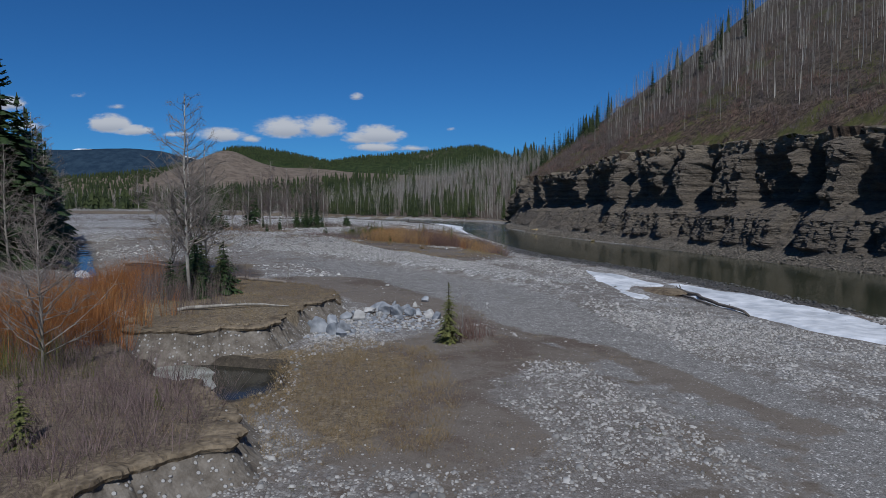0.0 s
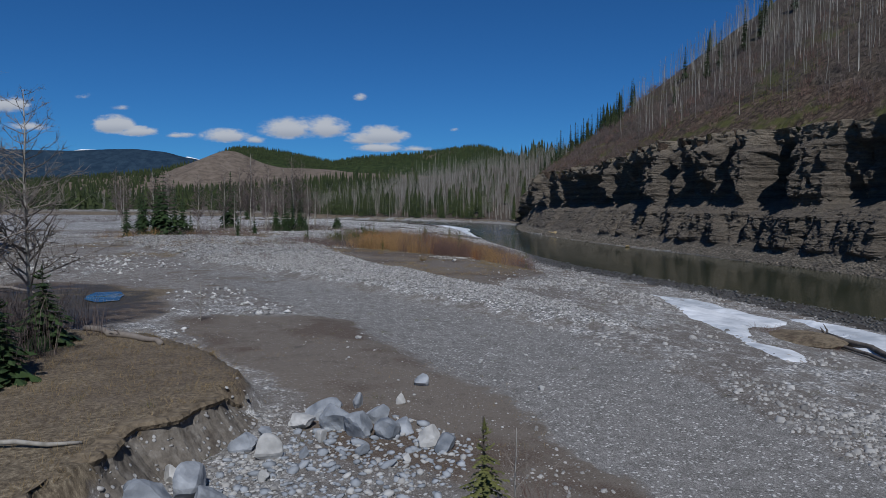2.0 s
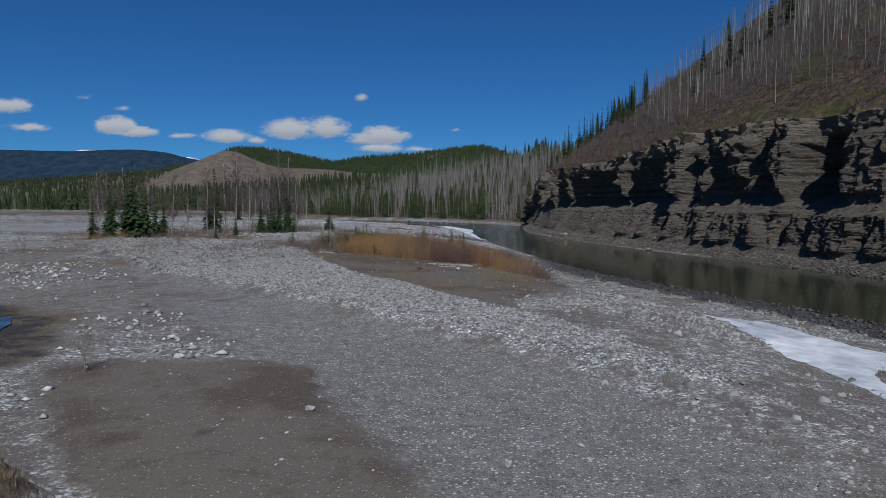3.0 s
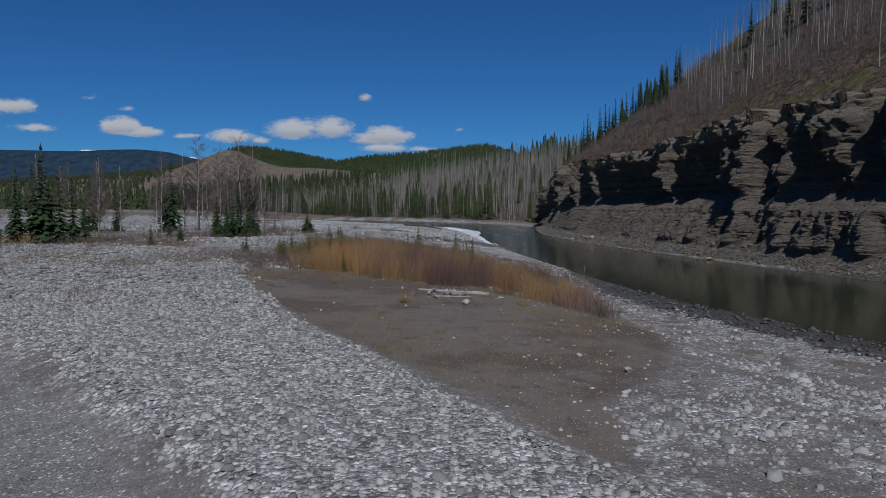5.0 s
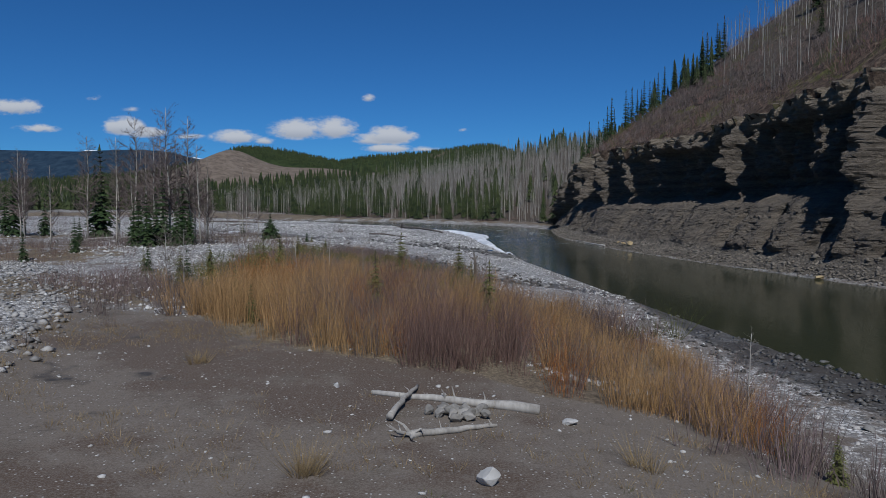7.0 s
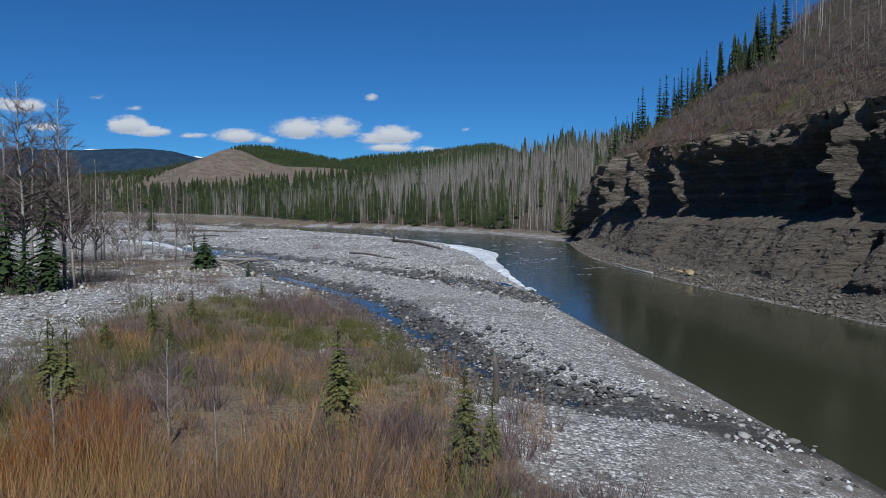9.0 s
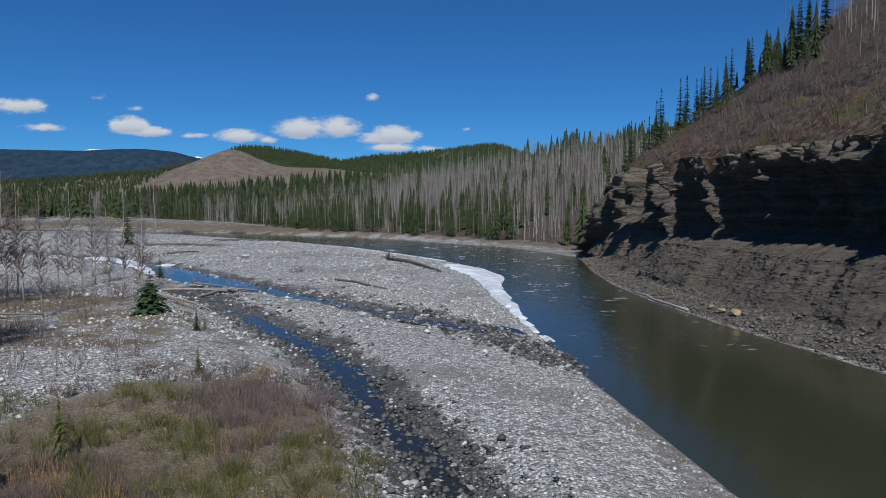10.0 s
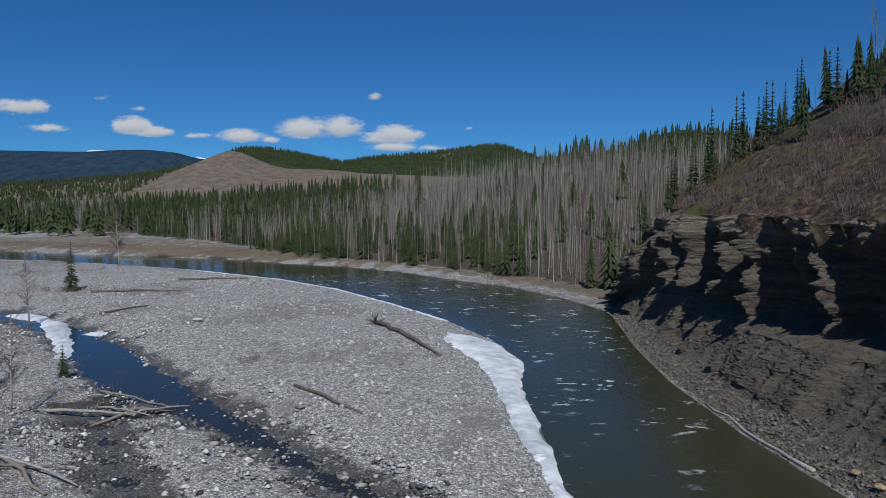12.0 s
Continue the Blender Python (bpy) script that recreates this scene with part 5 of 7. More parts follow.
def wood(name, kinds, x, y, size, seed, mat, label, lean=0.03, aspect=(0.8, 1.2)):
    g = Geo()
    m = mats_at(x, y, size, seed, lean, 0.1, aspect)
    pick = np.random.default_rng(seed + 1).integers(0, len(kinds), len(x))
    for k, (v, f) in enumerate(kinds):
        g.stamp(v, f, m[pick == k])
    return tagged(part(name, g, mat), label, "trees", kind="stuff")


def aspens(name, kinds, x, y, size, seed, label):
    wood(name + "_trunks", [k[0] for k in kinds], x, y, size, seed, M_FAR_TRUNK, label + ", pale trunks")
    wood(name + "_twigs", [k[1] for k in kinds], x, y, size, seed, M_FAR_TWIG, label + ", grey twigs")


def far_n(x, y):
    return (x - 19) * 0.74 + (y - 215) * 0.67


# aspen slope beyond the bend
def slope_ok(x, y, r):
    n = far_n(x, y)
    ok = (-within(x, y, RIVER) > 7) & (n > 9) & (n < 175) & (y > 212)
    return ok & ((x - shore_x(np.minimum(y, 212))) * 0.965 < 200) & (r.random(len(x)) < 0.95)


x_, y_ = scatter(12500, (-140, 190), (212, 470), slope_ok, 5)
aspens("aspen_slope", ASP_FAR, x_, y_, np.random.default_rng(6).uniform(6, 10, len(x_)), 6, "dense leafless aspen wood on the slope")
# conifers along the foot of it, and in dark groups
def foot_ok(x, y, r):
    n = far_n(x, y)
    ok = (-within(x, y, RIVER) > 6) & (n > 7) & (y > 214)
    return ok & (r.random(len(x)) < np.clip(1.05 - (n - 8) / 48, 0.05, 1.0) * (0.14 + 0.6 * (fbm(x * 0.05, y * 0.05) > 0.47)) * np.interp(x, [-60, 0, 40], [1.0, 0.95, 0.9]) + 0.35 * smooth01((n - 150) / 20))


x_, y_ = scatter(8500, (-130, 170), (214, 460), foot_ok, 8)
near_ = far_n(x_, y_) < 32
s_ = np.random.default_rng(9).uniform(3.4, 11.5, len(x_)) * np.random.default_rng(10).uniform(0.75, 1.1, len(x_))
wood("spruce_belt", SPR_T, x_[near_], y_[near_], s_[near_], 9, M_FAR_SPRUCE, "belt of dark spruces along the far bank", aspect=(0.9, 1.5))
wood("slope_spruces", SPR_FAR, x_[~near_], y_[~near_], s_[~near_], 29, M_FAR_SPRUCE, "dark and olive spruces among aspens on the slope", aspect=(1.0, 1.6))


# woods on the plain further up the valley
def plain_ok(x, y, r):
    return (-within(x, y, RIVER) > 30) & (far_n(x, y) < 175) & (x < 40) & (y > 355 - 0.15 * x) & (np.abs(x / y) < 0.95)


x_, y_ = scatter(7800, (-1000, 40), (330, 1150), plain_ok, 10)
kind_ = fbm(x_ * 0.012, y_ * 0.012) + 0.10 * np.random.default_rng(1).random(len(x_)) > 0.56
r_ = np.random.default_rng(11)
wood("plain_spruces", SPR_FAR, x_[kind_], y_[kind_], r_.uniform(10, 17, kind_.sum()), 12, M_FAR_SPRUCE, "dark spruce wood across the valley floor", aspect=(1.0, 1.6))
aspens("plain_aspens", ASP_FAR, x_[~kind_], y_[~kind_], r_.uniform(10, 15, (~kind_).sum()), 13, "leafless aspen wood across the valley floor")


# the hill over the cliff
def hill_ok(x, y, r):
    hgt, u = hill_over(x, y)
    lowest = np.interp(y, [60, 120, 158, 176, 200], [13.0, 13.0, 15, 21, 15])
    return (u > lowest) & (hgt > 6) & (r.random(len(x)) < np.clip((u - lowest + 2) / 12, 0.12, 0.95)) & (y < 240)


x_, y_ = scatter(4500, (26, 140), (45, 240), hill_ok, 14)
dark_ = ((fbm(x_ * 0.035, y_ * 0.035) > 0.595) & (y_ > 140)) | ((y_ > 178) & (np.random.default_rng(4).random(len(x_)) < 0.07))
r_ = np.random.default_rng(15)
aspens("hill_aspens", ASP_T, x_[~dark_], y_[~dark_], r_.uniform(3.6, 7.4, (~dark_).sum()), 16, "leafless aspens on the steep hill over the cliff")
HILL_SPRUCE = spruce(7.6, 31, False, 1, "dark spruce on the hill over the cliff", wide=0.12)
put_tree(HILL_SPRUCE, 51, 156)
for i_, (a_, b_, s_) in enumerate([(54, 157, 1.0), (57.4, 154, 1.1), (52.2, 172, 0.95), (45, 157, 0.6), (26.8, 209, 0.95), (28.3, 213, 0.85), (34.2, 216, 0.9), (32.5, 214, 0.8), (37.3, 212, 0.85), (38, 201, 0.85), (38.7, 194, 0.85), (40.8, 186, 0.95), (45.3, 188.5, 1.0), (43, 190, 0.9), (36, 205, 0.7), (40, 198, 0.8), (47, 196, 0.9), (61, 155, 1.0), (64, 160, 1.0), (68, 156, 1.1), (30.5, 206, 0.6), (33, 203, 0.65), (24.5, 214, 0.9), (22.5, 218, 0.9), (29, 220, 0.9), (29.5, 205, 1.0), (31, 208, 1.15), (33.4, 206.5, 1.05), (35.2, 209, 1.2), (32.2, 211, 1.1), (36.8, 206, 0.9), (28.2, 207, 0.8), (38.6, 208.5, 1.1), (34.8, 203.5, 0.8), (30.2, 211.5, 1.0), (27.2, 211.5, 0.9), (40.4, 205, 0.9), (37.6, 203, 0.7), (25.4, 207.2, 0.75), (24, 210.4, 0.8)]):
    repeat(HILL_SPRUCE, a_, b_, i_ * 73, s_)
x_, y_ = x_[dark_], y_[dark_]
wood("hill_spruces", SPR_T, x_, y_, r_.uniform(2.4, 7.0, len(x_)), 17, M_FAR_SPRUCE, "dark spruces among the aspens on the hill")


# conifers that roughen the far ridges
def ridge_trees(name, xr, yr, count, seed, top_fn, label, size, kinds):
    r = np.random.default_rng(seed)
    x, y = r.uniform(*xr, count), r.uniform(*yr, count)
    deps = bpy.context.evaluated_depsgraph_get()
    out_ = []
    for a, b in zip(x, y):
        hit, loc, nor, _, ob, _ = scene.ray_cast(deps, Vector((a, b, 900)), Vector((0, 0, -1)))
        if hit and ob.name.startswith(top_fn):
            s = r.uniform(*size)
            out_.append(trs(a, b, loc.z - 0.5, s * 1.4, r.uniform(0, 6), s))
    if not out_:
        return
    g = Geo()
    m = np.array(out_)
    pick = r.integers(0, len(kinds), len(m))
    for k, (v, f) in enumerate(kinds):
        g.stamp(v, f, m[pick == k])
    tagged(part(name, g, M_FAR_SPRUCE), label, "trees", kind="stuff")


bpy.context.view_layer.update()
ridge_trees("ridge_spruces", (-830, 500), (2300, 2540), 2600, 18, "green_ridge", "spruces along the crest of the far ridge", (9, 15), SPR_TINY)
ridge_trees("hillside_spruces", (-1500, -690), (1480, 1900), 2300, 22, "brown_hill", "dark spruces over a far low hillside", (10, 17), SPR_TINY)
ridge_trees("knoll_spruces", (20, 420), (470, 640), 1500, 19, "near_hill", "spruces covering the rounded hill", (5, 9), SPR_FAR)


# ---- stones ----
def ico(seed, squash=0.65, jag=0.18):
    bm = bmesh.new()
    bmesh.ops.create_icosphere(bm, subdivisions=1, radius=1.0)
    r = np.random.default_rng(seed)
    v = np.array([q.co[:] for q in bm.verts])
    f = np.array([[q.index for q in p.verts] for p in bm.faces])
    bm.free()
    v = v * (1 + r.uniform(-jag, jag, (len(v), 1))) * np.array([1.0, r.uniform(0.62, 0.9), squash * r.uniform(0.7, 1.1)])
    return v, f


def octa(seed):
    r = np.random.default_rng(seed)
    v = np.array([(1, 0, 0), (0, 1, 0), (-1, 0, 0), (0, -1, 0), (0, 0, 1), (0, 0, -0.6)], float) * (1 + r.uniform(-0.2, 0.2, (6, 1))) * np.array([1.0, 0.8, 0.55]) * 1.1
    f = np.array([[0, 1, 4], [1, 2, 4], [2, 3, 4], [3, 0, 4], [1, 0, 5], [2, 1, 5], [3, 2, 5], [0, 3, 5]])
    return v, f


STONES = [ico(s, 0.5, 0.2) for s in range(100, 108)]
PEBBLES = [octa(s) for s in range(110, 116)]


def cobble(seed):
    """A low stone with a worn top, open underneath."""
    r = np.random.default_rng(seed)
    a = np.arange(5) * 2 * math.pi / 5 + r.uniform(-0.25, 0.25, 5)
    k = r.uniform(0.8, 1.15, 5)
    low = np.stack([np.cos(a) * k, np.sin(a) * k * 0.78, np.full(5, -0.25)], 1)
    b = a + 0.35
    top = np.stack([np.cos(b) * k * 0.66, np.sin(b) * k * 0.52, r.uniform(0.3, 0.55, 5)], 1)
    f = []
    for i in range(5):
        j = (i + 1) % 5
        f += [[i, j, 5 + i], [j, 5 + j, 5 + i]]
    return np.vstack([low, top]), np.array(f + [[5, 6, 7], [5, 7, 8], [5, 8, 9]])


COBBLES = [cobble(s) for s in range(120, 130)]


def stones(name, x, y, size, seed, label, mat=None, sink=0.25, z=None, kinds=STONES):
    r = np.random.default_rng(seed)
    zz = ground_z(x, y) if z is None else z
    mats = np.zeros((len(x), 4, 4))
    a = r.uniform(0, 2 * math.pi, len(x))
    tx, ty = r.normal(0, 0.16, len(x)), r.normal(0, 0.16, len(x))
    c, s = np.cos(a), np.sin(a)
    mats[:, 0, 0], mats[:, 0, 1] = c, -s
    mats[:, 1, 0], mats[:, 1, 1] = s, c
    mats[:, 2, 0], mats[:, 2, 1] = tx, ty
    mats[:, 2, 2], mats[:, 3, 3] = 1, 1
    mats[:, :3, :3] *= size[:, None, None]
    mats[:, 0, 3], mats[:, 1, 3], mats[:, 2, 3] = x, y, zz + size * (0.5 - sink) * 0.6
    pick = r.integers(0, len(kinds), len(x))
    g = Geo()
    for k, (v, f) in enumerate(kinds):
        g.stamp(v, f, mats[pick == k])
    return tagged(part(name, g, mat or M_STONE, smooth=True), label, "stones", kind="stuff")


def sizes(r, n_, mid, lo, hi):
    return np.clip(mid * np.exp(r.normal(0, 0.42, n_)), lo, hi) * 0.5


def strewn(name, box, count, seed, weight, mid, lo, hi, label, mat=None, kinds=STONES):
    r = np.random.default_rng(seed)
    x, y = r.uniform(box[0], box[1], count), r.uniform(box[2], box[3], count)
    k = r.random(count) < weight(x, y)
    x, y = x[k], y[k]
    return stones(name, x, y, sizes(r, len(x), mid, lo, hi), seed + 1, label, mat, kinds=kinds)


def clear(x, y):
    """Gravel that is not silt, track, bank or water."""
    off = np.maximum.reduce([soft(x, y, q, 0.5) for q in (TRACK, SAND, SILT, SILT_NEAR, BENCH, LOW_BENCH, POND, ICE_NEAR, SCRUB, GRASS_NEAR, HOLLOW)])
    off = np.maximum(off, 0.85 * smooth01((within(x, y, POND) + 3.0) / 1.5))
    off = np.maximum(off, 0.2 * soft(x, y, NEAR_FLAT, 1.0))
    off = np.maximum(off, 0.9 * smooth01((1.4 - seg_dist(x, y, STREAK)) / 0.8))
    return (1 - off) * (within(x, y, RIVER) < -np.interp(y, [40, 55, 95, 112], [0.3, 3.6, 3.0, 0.3]) * (0.5 + fbm(x * 0.3, y * 0.3)))


strewn("bar_cobbles", (-22, 8, 49, 84), 46000, 200, lambda x, y: soft(x, y, BAR, 0.5) * (0.25 + 1.1 * fbm(x * 0.5, y * 0.5)), 0.10, 0.045, 0.30, "pale grey river cobbles packed on a bar", None, COBBLES)
strewn("bar_cobbles", (-46, -8, 78, 120), 11000, 202, lambda x, y: soft(x, y, BAR, 0.6) * 0.9, 0.2, 0.1, 0.42, "pale grey river cobbles packed on a bar", None, PEBBLES)
strewn("gravel_stones", (-6, 20, 9, 38), 62000, 204, lambda x, y: clear(x, y) * (0.10 + 1.5 * smooth01((fbm(x * 0.22, y * 0.22) - 0.40) / 0.2)), 0.075, 0.03, 0.28, "pale stones strewn over grey gravel", None, COBBLES)
strewn("shore_stones", (2, 30, 28, 92), 42000, 206, lambda x, y: clear(x, y) * (0.10 + 1.3 * smooth01((fbm(x * 0.2 + 4, y * 0.2) - 0.42) / 0.2)), 0.125, 0.05, 0.5, "pale cobbles strewn along the river shore", None, COBBLES)
strewn("flat_stones", (-60, -8, 40, 135), 16000, 208, lambda x, y: clear(x, y) * (1 - soft(x, y, BAR, 0.5)) * (0.05 + 1.0 * smooth01((fbm(x * 0.12, y * 0.12 + 3) - 0.42) / 0.2)), 0.2, 0.08, 0.55, "pale cobbles strewn over the wide flat", M_STONE_PALE, PEBBLES)
strewn("bend_stones", (-32, 11, 96, 172), 34000, 210, lambda x, y: clear(x, y) * (0.12 + 0.9 * smooth01((fbm(x * 0.15, y * 0.15 + 9) - 0.40) / 0.2)), 0.12, 0.05, 0.5, "pale cobbles over the gravel bar at the bend", M_STONE_PALE, PEBBLES)
strewn("bend_stones", (-75, 8, 165, 255), 17000, 212, lambda x, y: clear(x, y) * 0.75, 0.17, 0.08, 0.45, "pale cobbles over the gravel bar at the bend", M_STONE_PALE, PEBBLES)
strewn("bend_cobbles", (-62, 8, 140, 252), 9000, 230, lambda x, y: clear(x, y) * (0.15 + 0.8 * smooth01((fbm(x * 0.1, y * 0.1 + 2) - 0.42) / 0.15)), 0.3, 0.16, 0.7, "larger pale cobbles over the gravel bar at the bend", M_STONE_PALE, PEBBLES)
strewn("silt_stones", (-14, 10, 12, 92), 4200, 214, lambda x, y: np.maximum.reduce([soft(x, y, q, 0.5) for q in (TRACK, SAND, SILT, SILT_NEAR)]) * (0.28 + 0.5 * smooth01((x - 1.5) / 3) * (y > 58)) * (fbm(x * 0.4, y * 0.4) > 0.42), 0.085, 0.04, 0.32, "scattered pale stones on bare silt", M_PALE)
strewn("scrub_stones", (-20, 4, 98, 140), 900, 216, lambda x, y: soft(x, y, SCRUB, 0.5) * (fbm(x * 0.2, y * 0.2) > 0.56), 0.18, 0.08, 0.4, "pale stones showing between the shrubs")
r_ = np.random.default_rng(218)
k_ = r_.uniform(0, len(CREEK) - 1.001, 1500)
cx_ = np.interp(k_, np.arange(len(CREEK)), [p[0] for p in CREEK]) + r_.normal(0, 1.1, 1500)
cy_ = np.interp(k_, np.arange(len(CREEK)), [p[1] for p in CREEK]) + r_.normal(0, 0.9, 1500)
stones("creek_stones", cx_, cy_, sizes(r_, 1500, 0.17, 0.08, 0.5), 219, "pale stones standing in the shallow creek")
k_ = r_.uniform(1.5, len(CREEK) - 1.001, 5200)
cx_ = np.interp(k_, np.arange(len(CREEK)), [p[0] for p in CREEK]) + r_.normal(0, 1.1, 5200)
cy_ = np.interp(k_, np.arange(len(CREEK)), [p[1] for p in CREEK]) + r_.normal(0, 0.8, 5200)
M_WET = simple("wet_river_stone", (0.035, 0.034, 0.031), (0.15, 0.145, 0.135), 7.0, 0.45, island=0.8)
stones("creek_stones", cx_, cy_, sizes(r_, 5200, 0.2, 0.08, 0.5), 232, "dark wet stones in the shallow creek", M_WET, 0.1, None, PEBBLES)
k_ = r_.uniform(0, len(SIDE) - 3.0, 1500)
cx_ = np.interp(k_, np.arange(len(SIDE)), [p[0] for p in SIDE]) + r_.normal(0, 1.6, 1500)
cy_ = np.interp(k_, np.arange(len(SIDE)), [p[1] for p in SIDE]) + r_.normal(0, 1.3, 1500)
stones("channel_stones", cx_, cy_, sizes(r_, 1500, 0.26, 0.1, 0.7), 220, "pale stones standing in the side channel")
k_ = r_.uniform(0, len(SIDE) - 3.0, 3600)
cx_ = np.interp(k_, np.arange(len(SIDE)), [p[0] for p in SIDE]) + r_.normal(0, 1.3, 3600)
cy_ = np.interp(k_, np.arange(len(SIDE)), [p[1] for p in SIDE]) + r_.normal(0, 1.1, 3600)
stones("channel_stones", cx_, cy_, sizes(r_, 3600, 0.24, 0.1, 0.6), 233, "dark wet stones in the side channel", M_WET, 0.1, None, PEBBLES)
strewn("wet_stones", (6, 34, 30, 112), 30000, 224, lambda x, y: smooth01((within(x, y, RIVER) + 4.2) / 1.5) * smooth01((1.6 - within(x, y, RIVER)) / 1.5) * 0.8 * np.interp(y, [38, 52, 94, 104], [0.15, 1, 1, 0.1]), 0.17, 0.07, 0.5, "dark wet stones along the water's edge", M_WET, PEBBLES)
# rubble along the cliff's foot
M_RUBBLE = simple("shale_rubble", (0.07, 0.063, 0.053), (0.24, 0.21, 0.17), 6.0, 0.9, island=0.75)
n_ = 9000
cy_ = r_.uniform(60, 217, n_)
cu_ = r_.uniform(0.0, 1, n_) ** 1.2 * 3.6 + 0.1
cu_ = cu_ * cliff_back(cy_) / 9.6
zz_ = level(cy_) + np.interp(cu_ * 9.6 / cliff_back(cy_), [0, 0.3, 2.9, 3.6], [-0.1, 0.02, 0.9, 1.5]) * cliff_top(cy_) / 16
stones("cliff_rubble", shore_x(cy_) + cu_ / 0.965, cy_, sizes(r_, n_, 0.18, 0.07, 0.9), 221, "brown shale rubble along the foot of the cliff", M_RUBBLE, 0.2, zz_, PEBBLES)

cp_ = CLIFF_POINTS[0][r_.integers(0, len(CLIFF_POINTS[0]), 3000)]
cp_ = cp_[(cp_[:, 1] > 50) & (cp_[:, 1] < 216)]
stones("cliff_blocks", cp_[:, 0], cp_[:, 1], sizes(r_, len(cp_), 0.24, 0.1, 0.8), 223, "broken shale blocks lodged on the cliff", M_CLIFF, 0.6, cp_[:, 2], PEBBLES)


def rock_mesh(name, seed, sx, sy, sz, mat, cuts=11, detail=3):
    """A broken block: a ball cut by planes, roughened."""
    r = np.random.default_rng(seed)
    bm = bmesh.new()
    bmesh.ops.create_icosphere(bm, subdivisions=detail, radius=1.0)
    for _ in range(cuts):
        d = Vector(r.normal(0, 1, 3)).normalized()
        lim = r.uniform(0.46, 0.76)
        for v in bm.verts:
            k = v.co.dot(d)
            if k > lim:
                v.co -= d * (k - lim) * 0.97
    for v in bm.verts:
        v.co += v.co.normalized() * (noise.noise(v.co * 2.6 + Vector((seed, 0, 0))) * 0.06 + noise.noise(v.co * 7 + Vector((0, seed, 0))) * 0.03)
        v.co = Vector((v.co.x * sx, v.co.y * sy, v.co.z * sz))
    me = bpy.data.meshes.new(name)
    bm.to_mesh(me)
    bm.free()
    me.materials.append(mat)
    return me


def boulder(x, y, w, d, hgt, seed, mat, label, rz=0.0, name="boulder", sink=0.28, group="riprap boulders"):
    ob = new(name, rock_mesh(name, seed, w / 2, d / 2, hgt / 2 * 1.15, mat))
    ob.matrix_basis = pose(x, y, z_at(x, y) + hgt * (0.5 - sink), 0, 0, rz)
    return tagged(ob, label, "boulder", group)


def rubble_at(x, y):
    return soft(x, y, [(-6.4, 30.4), (-5.0, 30.3), (-0.2, 33), (0.4, 35.4), (-1.5, 37.2), (-4.2, 36.4), (-5.6, 33.4)], 0.4)


strewn("riprap_rubble", (-7, 1, 30, 38), 1300, 226, rubble_at, 0.15, 0.06, 0.45, "small grey rubble between riprap boulders", M_BOULDER)
strewn("riprap_rubble", (-7, 1, 30, 38), 900, 228, rubble_at, 0.12, 0.06, 0.35, "small pale rubble between riprap boulders", M_PALE)
GREY_L, PALE_L = "angular blue-grey boulder in a riprap row", "pale limestone boulder in a riprap row"
for i_, (x_, y_, w_, h_, p_) in enumerate([(-5.75, 31.7, 1.5, 1.0, 0), (-5.0, 31.1, 1.0, 0.7, 0), (-4.6, 30.6, 1.0, 0.6, 0), (-5.3, 32.6, 1.3, 0.9, 0), (-4.75, 31.9, 1.0, 0.75, 0), (-5.9, 33.3, 0.8, 0.5, 1), (-6.2, 32.4, 0.9, 0.7, 0),
                                            (-5.0, 35.0, 0.9, 0.6, 0), (-4.3, 34.5, 1.0, 0.7, 1), (-4.65, 35.7, 0.6, 0.4, 0), (-3.95, 36.5, 1.15, 0.5, 1), (-3.5, 37.1, 1.4, 0.75, 0), (-3.0, 36.5, 1.5, 0.8, 0), (-2.5, 36.1, 1.25, 0.75, 0), (-2.1, 36.9, 1.1, 0.6, 0), (-1.75, 35.8, 1.0, 0.6, 0), (-1.35, 36.2, 0.9, 0.5, 0), (-0.7, 35.5, 1.3, 0.65, 1), (-0.35, 35.1, 0.9, 0.5, 0),
                                            (-3.3, 35.6, 0.5, 0.35, 1), (-2.75, 38.0, 0.75, 0.5, 0), (-1.6, 38.3, 0.45, 0.42, 1), (-1.1, 40.1, 0.7, 0.5, 0), (-4.1, 33.4, 0.5, 0.35, 1), (-3.5, 34.6, 0.45, 0.3, 0), (-2.2, 34.8, 0.5, 0.35, 0), (-1.2, 34.4, 0.45, 0.3, 1), (-4.2, 31.4, 0.5, 0.35, 0)]):
    boulder(x_, y_, w_ * 0.76, 0.92 * w_ * (0.75 + 0.2 * math.sin(i_ * 2.1)), h_, 300 + i_, M_PALE if p_ else M_BOULDER, PALE_L if p_ else GREY_L, i_ * 67)
for i_, (x_, y_, w_, h_) in enumerate([(0.4, 81.3, 0.42, 0.34), (2.3, 85.0, 0.4, 0.16), (0.9, 43.5, 0.3, 0.2), (2.6, 40.2, 0.28, 0.2), (-3.8, 46.5, 0.3, 0.2), (4.0, 66.3, 0.3, 0.18), (4.6, 68.5, 0.35, 0.2), (3.6, 70.4, 0.28, 0.16), (-2.9, 86.7, 0.18, 0.14), (-30.7, 198.8, 1.3, 0.7), (-29.8, 199.4, 0.9, 0.6), (-26, 207, 0.8, 0.5), (-37, 200, 0.8, 0.5)]):
    boulder(x_, y_, w_, w_ * 0.75, h_, 340 + i_, M_PALE, "pale stone lying on open ground", i_ * 41, "stone", 0.2, "loose stones")
